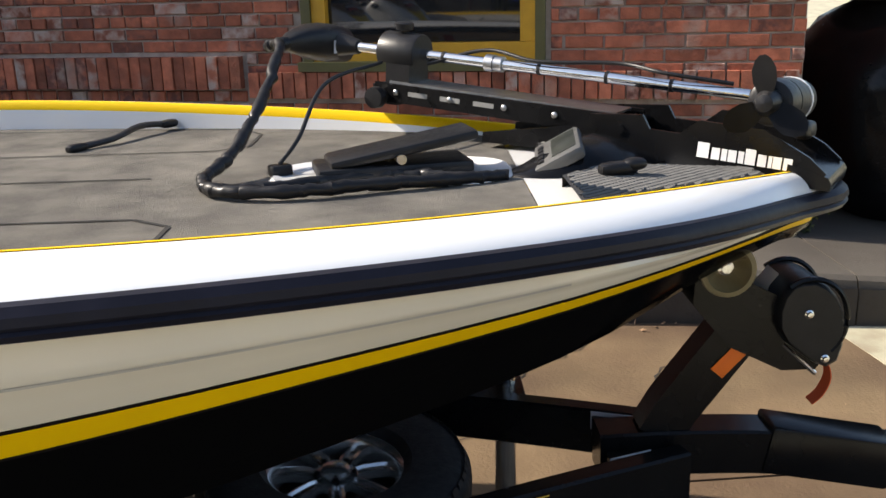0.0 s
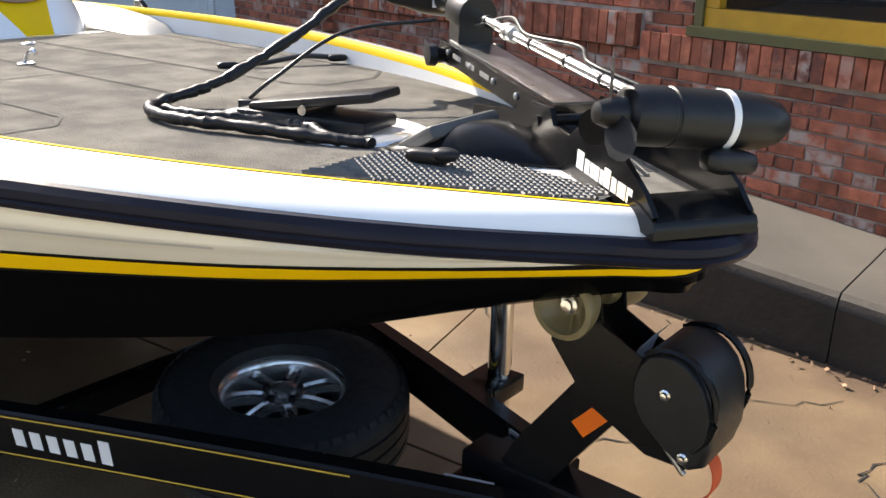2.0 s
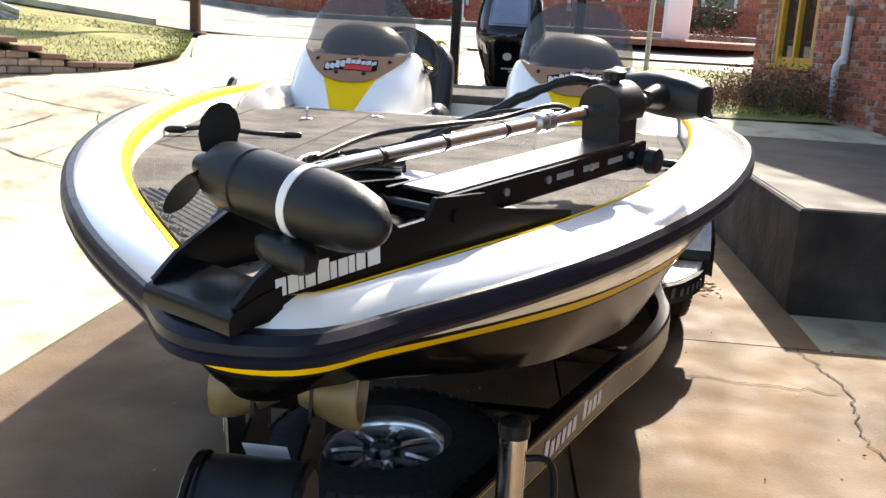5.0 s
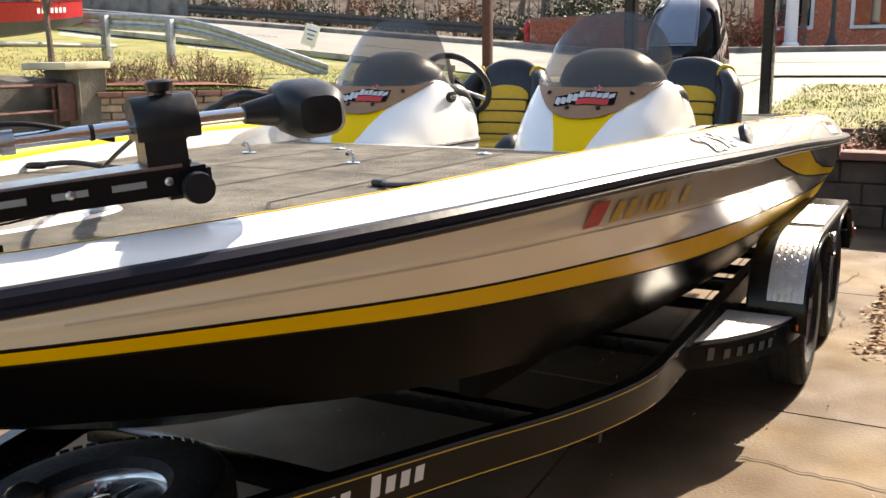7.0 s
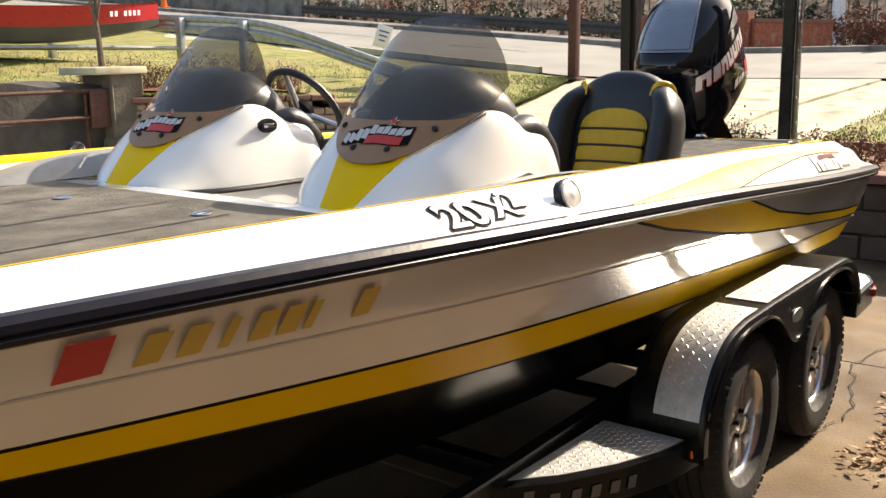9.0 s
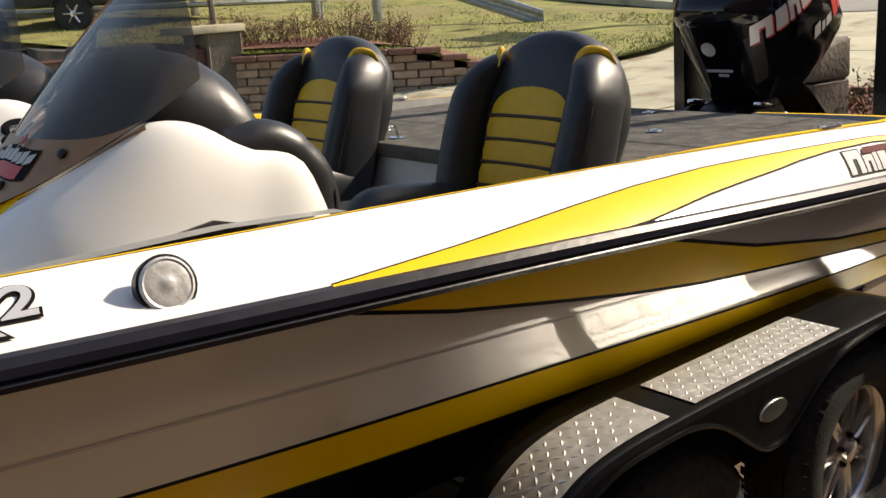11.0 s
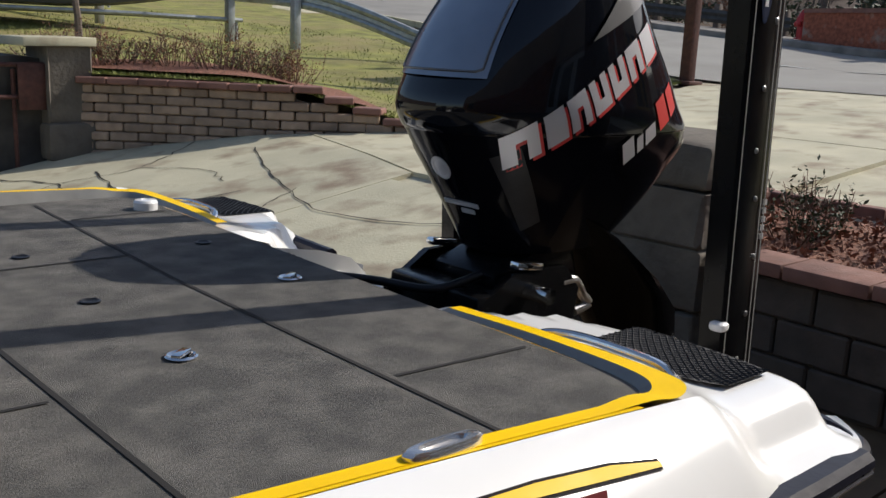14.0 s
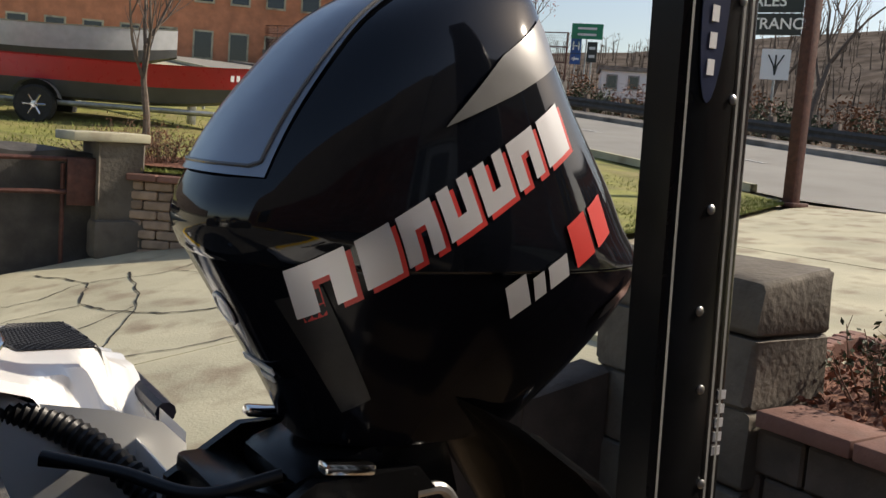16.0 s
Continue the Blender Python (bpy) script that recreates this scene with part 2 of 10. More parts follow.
M_EARTH = mat("leaf_strewn_earth", (0.098, 0.078, 0.056), 0.95, var=0.45, scale=0.5, bump=0.5, bscale=8, dirt=(0.09, 0.055, 0.03), dirt_amt=0.5, dscale=0.3, spec=0.1)
M_WOODS = mat("bare_woods", (0.125, 0.104, 0.088), 1.0, var=0.5, scale=0.25, spec=0.0)
M_TAUPE = mat("taupe_plastic", (0.30, 0.165, 0.08), 0.35, var=0.08, scale=10)
M_GREYPL = mat("grey_unit_plastic", (0.24, 0.24, 0.23), 0.45, var=0.1, scale=20)
M_LCD = mat("lcd_panel", (0.022, 0.026, 0.022), 0.3)
M_TARP = mat("grey_tarp", (0.24, 0.245, 0.26), 0.6, var=0.1, scale=6, bump=0.2, bscale=20)

# ---- mesh helpers ----


def put(name, bm, material, parent=None, label="", smooth=True, m=None):
    me = bpy.data.meshes.new(name)
    bmesh.ops.recalc_face_normals(bm, faces=bm.faces)
    bm.to_mesh(me)
    bm.free()
    for mm in (material if isinstance(material, (list, tuple)) else [material]):
        me.materials.append(mm)
    if smooth:
        me.polygons.foreach_set("use_smooth", [True] * len(me.polygons))
        try:
            me.set_sharp_from_angle(angle=radians(35))
        except AttributeError:
            pass
    ob = new(name, me)
    if m is not None:
        ob.matrix_world = m
    if parent is not None:
        ob.parent = parent
    if label:
        ob["label"] = label
    return ob


def part(name, bm, material, parent, label="", smooth=True):
    return put(name, bm, material, parent, label, smooth)


def thing(name, label, category, group="", kind="", m=None):
    ob = new(name)
    ob.empty_display_size = 0.1
    if m is not None:
        ob.matrix_world = m
    return tagged(ob, label, category, group, kind)


def box(bm, c, s, rot=None, bev=0.0, seg=2):
    """A box of size s round c, turned by rot (degrees), with rounded edges."""
    r = bmesh.ops.create_cube(bm, size=1.0)
    vs = r["verts"]
    bmesh.ops.scale(bm, vec=s, verts=vs)
    if bev > 0:
        es = list({e for v in vs for e in v.link_edges})
        rb = bmesh.ops.bevel(bm, geom=es, offset=bev, segments=seg, affect='EDGES', profile=0.5)
        vs = list({v for f in rb["faces"] for v in f.verts} | {v for v in vs if v.is_valid})
    if rot is not None:
        bmesh.ops.rotate(bm, cent=(0, 0, 0), matrix=Euler([radians(a) for a in rot]).to_matrix(), verts=vs)
    bmesh.ops.translate(bm, vec=c, verts=vs)
    return vs


def loft(bm, rings, close=False, cap0=False, cap1=False):
    """Faces between successive rings of equal length."""
    rows = [[bm.verts.new(p) for p in ring] for ring in rings]
    n = len(rows[0])
    for a, b in zip(rows, rows[1:]):
        for i in range(n if close else n - 1):
            j = (i + 1) % n
            try:
                bm.faces.new((a[i], a[j], b[j], b[i]))
            except ValueError:
                pass
    if cap0:
        bm.faces.new(rows[0])
    if cap1:
        bm.faces.new(list(reversed(rows[-1])))
    return rows


def circle(c, r, axis_u, axis_v, n, ph=0.0):
    return [Vector(c) + r * (math.cos(2 * math.pi * i / n + ph) * Vector(axis_u) + math.sin(2 * math.pi * i / n + ph) * Vector(axis_v)) for i in range(n)]


def frame_of(d):
    d = Vector(d).normalized()
    u = d.cross(Vector((0, 0, 1)))
    if u.length < 1e-3:
        u = d.cross(Vector((0, 1, 0)))
    u.normalize()
    return d, u, u.cross(d).normalized()


def tube(bm, pts, r, n=10, cap=True):
    """A round tube along points; r is one radius or one for each point."""
    pts = [Vector(p) for p in pts]
    rings = []
    for i, p in enumerate(pts):
        d = pts[min(i + 1, len(pts) - 1)] - pts[max(i - 1, 0)]
        _, u, v = frame_of(d)
        rings.append(circle(p, r[i] if isinstance(r, (list, tuple)) else r, u, v, n))
    return loft(bm, rings, True, cap, cap)


def smooth_path(pts, n=8):
    """Points on a smooth line through pts."""
    P = [Vector(p) for p in pts]
    P = [2 * P[0] - P[1]] + P + [2 * P[-1] - P[-2]]
    out = []
    for a, b, c, d in zip(P, P[1:], P[2:], P[3:]):
        for k in range(n):
            t = k / n
            out.append(0.5 * ((2 * b) + (c - a) * t + (2 * a - 5 * b + 4 * c - d) * t * t + (3 * b - a - 3 * c + d) * t ** 3))
    return out + [P[-2]]


def lathe(bm, prof, o, axis, n=24, close=False):
    """Turns (along, radius) pairs about an axis through o."""
    d, u, v = frame_of(axis)
    return loft(bm, [circle(Vector(o) + d * a, max(r, 1e-4), u, v, n) for a, r in prof], True, True, True)


def prism(bm, poly, o, u, v, depth):
    """A flat outline in the plane of u and v at o, made depth thick along their normal."""
    u, v = Vector(u), Vector(v)
    w = u.cross(v).normalized() * depth
    a = [Vector(o) + u * x + v * y for x, y in poly]
    return loft(bm, [a, [p + w for p in a]], True, True, True)


def spline(xs, ys):
    """A smooth function through points (natural cubic)."""
    x, y = np.array(xs, float), np.array(ys, float)
    n = len(x)
    h = np.diff(x)
    A = np.zeros((n, n))
    r = np.zeros(n)
    A[0, 0] = A[-1, -1] = 1
    for i in range(1, n - 1):
        A[i, i - 1], A[i, i], A[i, i + 1] = h[i - 1], 2 * (h[i - 1] + h[i]), h[i]
        r[i] = 6 * ((y[i + 1] - y[i]) / h[i] - (y[i] - y[i - 1]) / h[i - 1])
    s = np.linalg.solve(A, r)

    def f(q):
        i = int(np.clip(np.searchsorted(x, q) - 1, 0, n - 2))
        a, b = x[i + 1] - q, q - x[i]
        return float(s[i] * a ** 3 / (6 * h[i]) + s[i + 1] * b ** 3 / (6 * h[i]) + (y[i] / h[i] - s[i] * h[i] / 6) * a + (y[i + 1] / h[i] - s[i + 1] * h[i] / 6) * b)
    return f


def xs_of(a, b, n):
    return [a + (b - a) * i / (n - 1) for i in range(n)]


def lerp(a, b, t):
    return a + (b - a) * t


def sstep(a, b, x):
    t = min(1.0, max(0.0, (x - a) / (b - a)))
    return t * t * (3 - 2 * t)


def sup(a, n):
    """A superellipse's cosine and sine."""
    c, s = math.cos(a), math.sin(a)
    return math.copysign(abs(c) ** (2 / n), c), math.copysign(abs(s) ** (2 / n), s)


def word(name, text, size, o, u, v, material, parent, depth=0.002, shear=0.0, label="", fat=0.012):
    """Raised lettering in the built-in font, from o along u with v up."""
    cu = bpy.data.curves.new(name, 'FONT')
    cu.body, cu.size, cu.extrude, cu.shear, cu.offset = text, size, depth, shear, fat * size
    tmp = bpy.data.objects.new(name, cu)
    me = bpy.data.meshes.new_from_object(tmp)
    bpy.data.objects.remove(tmp)
    u, v = Vector(u).normalized(), Vector(v).normalized()
    w = u.cross(v).normalized()
    me.transform(Matrix.Translation(o) @ Matrix((u, v, w)).transposed().to_4x4())
    me.materials.append(material)
    ob = new(name, me)
    ob.parent = parent
    if label:
        ob["label"] = label
    return ob


# ---- ground ----


def ramp(x):
    return 0.20 * min(3.6, max(0.0, -x)) + 0.075 * min(14.0, max(0.0, -x - 3.6))


def ground_z(x, y):
    """The sunken bay under the boat, and the ramp and street that rise behind it."""
    hill = 0.085 * min(60.0, max(0.0, -y - 6.5)) * sstep(-2, -10, x)
    open_side = sstep(-1.84, -1.90, y)
    back = 1.0 if x < -3.2 else 0.0
    z = (ramp(x) + hill) * max(open_side, back)
    far = max(0.0, -x - 30) * 0.0
    return z - far


# ---- large structure ----


def sheet(name, xs, ys, fn, material, parent=None):
    b = bmesh.new()
    loft(b, [[Vector((x, y, fn(x, y))) for y in ys] for x in xs])
    return put(name, b, material, parent, smooth=True)


def spaced(a, b, step):
    n = max(2, int(abs(b - a) / step) + 1)
    return xs_of(a, b, n)


gx = sorted(set(spaced(-600, -60, 60) + spaced(-60, -20, 4) + spaced(-20, 12, 0.4) + [-3.20, -3.21] + spaced(12, 40, 4) + spaced(60, 600, 60)))
gy = sorted(set(spaced(-600, -70, 60) + spaced(-70, -12, 2) + spaced(-12, 8, 0.4) + [-1.83, -1.905] + spaced(8, 40, 4) + spaced(60, 600, 60)))
ground = sheet("ground", gx, gy, lambda x, y: ground_z(x, y) - 0.03, M_CONC2)
tagged(ground, "pale weathered concrete and earth ground sheet", "ground", kind="structure")


def slab(name, poly, zfn, material, label, thick=0.06, cat="pavement", step=0.5, jitter=0.0):
    """A paved piece: an outline filled with a grid that follows the ground."""
    b = bmesh.new()
    vs = [b.verts.new((x, y, 0)) for x, y in poly]
    f = b.faces.new(vs)
    if f.normal.z < 0:
        f.normal_flip()
    for _ in range(7):
        long = [e for e in b.edges if e.calc_length() > step]
        if not long:
            break
        bmesh.ops.subdivide_edges(b, edges=long, cuts=1, use_grid_fill=True)
        bmesh.ops.triangulate(b, faces=[q for q in b.faces if len(q.verts) > 4])
    for v in b.verts:
        v.co.z = zfn(v.co.x, v.co.y)
    r = bmesh.ops.extrude_face_region(b, geom=list(b.faces))
    for v in [g for g in r["geom"] if isinstance(g, bmesh.types.BMVert)]:
        v.co.z += thick
    ob = put(name, b, material, smooth=False)
    ob.location.z = -thick
    return tagged(ob, label, cat, kind="structure")


# slabs of the bay, with open joints between them
rs = random.Random(4)
bays = [[(-3.2, -1.9), (-0.35, -1.9), (-0.3, 0.45), (-3.2, 0.40)], [(-3.2, 0.415), (-0.30, 0.465), (-0.32, 2.0), (-3.2, 2.0)],
        [(-0.335, -1.9), (2.15, -1.9), (2.18, 0.50), (-0.285, 0.45)], [(-0.285, 0.465), (2.18, 0.515), (2.17, 2.0), (-0.305, 2.0)],
        [(2.165, -1.9), (4.63, -1.9), (4.58, 0.62), (2.195, 0.5)], [(2.195, 0.515), (4.58, 0.635), (4.10, 2.58), (2.19, 2.75)],
        [(4.645, -1.9), (7.3, -1.9), (7.2, 0.75), (4.595, 0.62)], [(4.595, 0.635), (7.2, 0.765), (7.05, 2.15), (4.115, 2.56)],
        [(7.315, -1.9), (11.5, -1.9), (11.5, 0.85), (7.215, 0.75)], [(7.215, 0.765), (11.5, 0.865), (11.5, 1.6), (7.065, 2.13)]]
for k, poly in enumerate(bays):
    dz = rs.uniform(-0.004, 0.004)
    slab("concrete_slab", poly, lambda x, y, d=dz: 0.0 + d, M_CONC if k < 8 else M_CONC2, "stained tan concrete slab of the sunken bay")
for poly in ([(-3.2, -4.6), (11.5, -4.6), (11.5, -1.915), (-3.2, -1.915)],):
    slab("concrete_apron", poly, lambda x, y: ground_z(x, y) + 0.004, M_CONC2, "pale concrete apron beside the bay")
# ramp slabs up to the street
for k, poly in enumerate(([(-3.4, -4.0), (1.6, -4.3), (1.4, -7.95), (-2.0, -8.0), (-3.0, -7.2), (-3.9, -6.3)], [(-7.0, -1.55), (-3.42, -1.45), (-3.42, -3.98), (-3.92, -6.28), (-5.2, -5.3), (-7.0, -5.15)],
                          [(-11.2, -1.2), (-7.03, -1.55), (-7.03, -5.15), (-8.5, -5.7), (-11.2, -6.6)])):
    slab("ramp_slab", poly, lambda x, y: ground_z(x, y) + 0.008, M_CONC2, "pale concrete ramp slab rising to the street")

WA = math.atan(-0.27)
WU, WN = Vector((math.cos(WA), math.sin(WA), 0)), Vector((math.sin(WA), -math.cos(WA), 0))
W0 = Vector((4.0, 3.63, 0))


def wall_pt(u, z, d=0.0):
    """A place on the long brick wall: u along it, d in front of it."""
    return W0 + WU * u + WN * d + Vector((0, 0, z))


def u_of(x):
    return (x - 4.0) / WU.x


U0, UP, U1 = u_of(-0.95), u_of(0.72), u_of(7.15)
UA, UB = u_of(4.5), u_of(5.86)            # the display window
SILL = 1.20


def wall_box(b, u0, u1, z0, z1, d0, d1):
    loft(b, [[wall_pt(u, z, d0) for u, z in ((u0, z0), (u1, z0), (u1, z1), (u0, z1))], [wall_pt(u, z, d1) for u, z in ((u0, z0), (u1, z0), (u1, z1), (u0, z1))]], True, True, True)


wall_north = thing("wall_north", "old red brick building wall with worn mortar", "wall", kind="structure")
for u0, u1, z0, z1 in ((UP, UA, -0.1, 5.0), (UB, U1, -0.1, 5.0), (UA, UB, -0.1, SILL), (UA, UB, 3.0, 5.0)):
    b = bmesh.new()
    wall_box(b, u0, u1, z0, z1, -0.35, 0.0)
    part("mortar_backing", b, M_MORTAR, wall_north, smooth=False)
b = bmesh.new()
wall_box(b, U0, UP - 0.002, -0.1, 5.0, -0.35, 0.11)
part("pilaster", b, M_MORTAR, wall_north, smooth=False)
b = bmesh.new()
wall_box(b, U1 - 0.3, U1, -0.1, 5.0, -6.0, -0.352)
part("return_wall", b, M_BRICKJ, wall_north, smooth=False)

# slanted entrance wall behind the dock
C1, C2 = Vector((-7.6, 3.5, 0)), Vector((-0.98, 4.95, 0))
DU = (C2 - C1).normalized()
DN = Vector((DU.y, -DU.x, 0))
DL = (C2 - C1).length


def ent_pt(s, z, d=0.0):
    """A place on the entrance wall: s from the pilaster, d in front."""
    return C2 - DU * s + DN * d + Vector((0, 0, z))


def ent_box(b, s0, s1, z0, z1, d0, d1):
    q = ((s0, z0), (s1, z0), (s1, z1), (s0, z1))
    loft(b, [[ent_pt(s, z, d0) for s, z in q], [ent_pt(s, z, d1) for s, z in q]], True, True, True)


wall_entrance = thing("wall_entrance", "brick entrance wall with painted doors and window", "wall", kind="structure")
for s0, s1, z0, z1 in ((2.85, 5.0, 0, 5), (5.0, 6.15, 0, 1.42), (6.15, DL, 0, 5), (0.0, 2.85, 2.95, 5), (5.0, 6.15, 3.2, 5)):
    b = bmesh.new()
    ent_box(b, s0, s1, z0, z1, -0.35, 0.0)
    part("mortar_backing", b, M_MORTAR, wall_entrance, smooth=False)
b = bmesh.new()
loft(b, [[C1 + Vector((-0.5 * a, 3.0 * a, z)) for z in (0, 5)] for a in (0, 3)])
part("side_wall", b, M_BRICKJ, wall_entrance)
# dark rooms behind the glass
b = bmesh.new()
wall_box(b, UA - 0.3, UB + 0.3, 0.9, 3.2, -2.2, -0.36)
tagged(put("room_interior", b, M_MULCH, smooth=False), "dim room behind the display window glass", "room", kind="structure")


def walk_z(x):
    return lerp(0.44, 0.20, min(1, max(0, (x - 3) / 5)))


def edge_y(x):
    return 2.62 - 0.13 * (x - 2.9)


# raised sidewalk in slabs with rounded kerb edge
kx = [1.39, 2.9, 4.35, 5.75, 7.2, 9.0, 11.5]
for a, c in zip(kx, kx[1:]):
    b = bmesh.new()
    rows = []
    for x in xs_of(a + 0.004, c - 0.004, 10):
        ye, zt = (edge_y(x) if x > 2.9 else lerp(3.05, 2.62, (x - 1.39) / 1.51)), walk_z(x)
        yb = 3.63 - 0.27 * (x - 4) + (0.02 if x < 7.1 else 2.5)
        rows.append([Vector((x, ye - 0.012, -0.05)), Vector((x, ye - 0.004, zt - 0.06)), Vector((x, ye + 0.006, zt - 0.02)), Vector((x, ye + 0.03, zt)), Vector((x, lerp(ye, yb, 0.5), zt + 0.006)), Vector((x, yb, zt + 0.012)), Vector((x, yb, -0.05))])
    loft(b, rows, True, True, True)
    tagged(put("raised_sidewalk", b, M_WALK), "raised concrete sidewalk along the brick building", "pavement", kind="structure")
    # Separate face sheet in a darker concrete than the sidewalk's top.
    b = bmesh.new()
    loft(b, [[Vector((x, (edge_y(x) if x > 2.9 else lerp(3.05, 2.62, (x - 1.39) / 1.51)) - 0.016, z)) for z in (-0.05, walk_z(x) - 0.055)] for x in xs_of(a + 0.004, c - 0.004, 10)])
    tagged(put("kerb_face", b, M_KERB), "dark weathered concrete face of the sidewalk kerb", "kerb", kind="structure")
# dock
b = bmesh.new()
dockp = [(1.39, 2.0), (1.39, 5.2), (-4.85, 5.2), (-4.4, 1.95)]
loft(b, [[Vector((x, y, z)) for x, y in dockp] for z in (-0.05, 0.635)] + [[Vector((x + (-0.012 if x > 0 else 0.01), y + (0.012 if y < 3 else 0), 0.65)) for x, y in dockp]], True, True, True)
# Dock sides share the old wall's darkened render, darker than the top.
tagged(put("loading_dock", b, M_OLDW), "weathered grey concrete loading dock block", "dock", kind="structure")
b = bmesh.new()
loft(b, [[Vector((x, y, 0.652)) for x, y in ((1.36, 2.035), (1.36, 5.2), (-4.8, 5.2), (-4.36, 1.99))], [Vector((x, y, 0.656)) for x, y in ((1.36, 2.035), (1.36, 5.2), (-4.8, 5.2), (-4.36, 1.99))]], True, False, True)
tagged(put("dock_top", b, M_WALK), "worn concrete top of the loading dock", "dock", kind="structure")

# lawn above the block wall
LF = smooth_path([(-2.15, -8.0, 1.26), (-2.85, -7.45, 1.25), (-3.7, -6.62, 1.22), (-4.35, -6.15, 1.02), (-5.0, -5.55, 0.90), (-6.4, -5.2, 1.0), (-8.4, -5.75, 1.12), (-10.7, -6.55, 1.30)], 6)
LB = smooth_path([(6.0, -33, 2.7), (2.0, -34, 3.1), (-4.0, -35, 3.5), (-9.0, -36, 3.8), (-14.0, -34, 3.75), (-13.6, -25, 2.95), (-12.4, -15, 2.05), (-11.0, -7.1, 1.36)], 6)


def lawn_pt(i, v):
    p = LF[i].lerp(LB[i], v)
    return p + Vector((0, 0, 0.04 * math.sin(p.x * 1.7) * math.cos(p.y * 1.3) * sstep(0, 0.05, v)))


b = bmesh.new()
loft(b, [[lawn_pt(i, (k / 24) ** 1.6) for k in range(25)] for i in range(len(LF))])
tagged(put("lawn", b, M_LAWN), "patchy autumn lawn above the block wall", "lawn", kind="structure")
# lawn behind the planter and dock
b = bmesh.new()
loft(b, [[Vector((x, y, max(0.70, ramp(x)) + 0.03 * sstep(-4.4, -5, x) + 0.012 * math.sin(3 * x + 2 * y))) for y in xs_of(-0.35 - 0.05 * (x + 4.6), 3.9, 14)] for x in xs_of(-9.6, -4.42, 22)])
tagged(put("lawn", b, M_LAWN), "sunny grass strip behind the dock", "lawn", kind="structure")
b = bmesh.new()
loft(b, [[Vector((x, y, 0.69 + 0.03 * math.sin(5 * x) * math.cos(4 * y) + 0.05 * (-3.1 - x))) for y in xs_of(-1.5, 2.0, 20)] for x in xs_of(-4.45, -3.1, 10)])
tagged(put("planter_bed", b, M_MULCH), "red bark mulch bed behind the wall", "flower bed", kind="structure")

# street


def road_x(y):
    return -11.3 - 0.09 * max(0.0, -y - 6.5)


b = bmesh.new()
ys = spaced(60, 0, 6) + spaced(-1, -80, 1.5)
loft(b, [[Vector((road_x(y) - 6.2 * f - (3.0 * sstep(0, 10, y) * f), y, ground_z(road_x(y) - 6.2 * f, y) + 0.012)) for f in xs_of(0, 1, 6)] for y in ys])
tagged(put("road", b, M_ROAD), "sunlit worn asphalt street climbing the hill", "road", kind="structure")
for yy in xs_of(-60, -2, 12):
    for off in (3.0,):
        b = bmesh.new()
        x0 = road_x(yy) - off
        loft(b, [[Vector((x0 + dx - 0.09 * 0 * dy, yy + dy, ground_z(x0, yy + dy) + 0.020)) for dx in (-0.06, 0.06)] for dy in (0, 1.2, 2.4)])
        tagged(put("lane_mark", b, M_WHITEP), "faded white paint dash on the street", "road marking", kind="structure")
b = bmesh.new()
loft(b, [[Vector((road_x(y) + dx, y, ground_z(road_x(y), y) + dz)) for dx, dz in ((-0.02, 0.0), (-0.02, 0.11), (0.0, 0.13), (0.14, 0.13), (0.14, 0.0))] for y in spaced(-7.6, -80, 2)])
tagged(put("kerb_near", b, M_CONC2), "pale concrete kerb along the lawn", "kerb", kind="structure")
b = bmesh.new()
fx = lambda y: road_x(y) - 6.2 - 3.0 * sstep(0, 10, y)
loft(b, [[Vector((fx(y) + dx, y, ground_z(fx(y), y) + dz)) for dx, dz in ((0.02, 0.0), (0.02, 0.13), (-0.02, 0.15), (-0.2, 0.15), (-1.9, 0.17), (-2.0, 0.0))] for y in spaced(22, -80, 2)])
tagged(put("sidewalk_far", b, M_CONCD), "far kerb and sidewalk across the street", "pavement", kind="structure")

b = bmesh.new()
loft(b, [[Vector((x, y, ground_z(x, y) + (0.0 if k < 8 else 0.02))) for k, x in enumerate([fx(max(-80, y)) - 2.0 - 0.5 * q for q in range(8)] + [-60.0, -140.0, -590.0])] for y in spaced(22, -80, 2) + [-140.0, -590.0]])
tagged(put("wooded_ground", b, M_EARTH), "leaf-strewn brown earth beyond the street", "ground", kind="structure")

# far hills and woods, beyond everything
b = bmesh.new()
rh = random.Random(11)
rows = []
angs = xs_of(math.radians(150), math.radians(330), 60)
for r, hh in ((75, 0.0), (95, 4.0), (130, 13.0), (190, 29.0), (260, 40.0), (300, 0.0)):
    rows.append([Vector((r * math.cos(a) - 4, r * math.sin(a), 1.5 + hh * (0.82 + 0.14 * math.sin(3.1 * a + 3.6) + 0.05 * math.sin(9 * a)) + rh.uniform(-0.8, 0.8) * (hh > 2))) for a in angs])
loft(b, rows)
tagged(put("backdrop_hill", b, M_WOODS), "distant wooded hill in bare autumn brown", "hill", kind="structure")

# ---- the boat ----
BX = [-0.2, 0, 1, 2, 3, 4, 4.6, 5.1, 5.5, 5.75, 5.93]
rail_y = spline(BX, [1.225, 1.238, 1.256, 1.241, 1.190, 1.079, 0.935, 0.752, 0.535, 0.35, 0.190])
rail_z = spline(BX, [1.062, 1.072, 1.123, 1.180, 1.218, 1.241, 1.230, 1.211, 1.187, 1.168, 1.156])
gun_y = spline(BX, [1.13, 1.118, 1.066, 1.027, 0.990, 0.898, 0.785, 0.622, 0.415, 0.25, 0.13])
gun_z0 = spline(BX, [1.212, 1.223, 1.263, 1.289, 1.304, 1.306, 1.288, 1.268, 1.247, 1.232, 1.222])


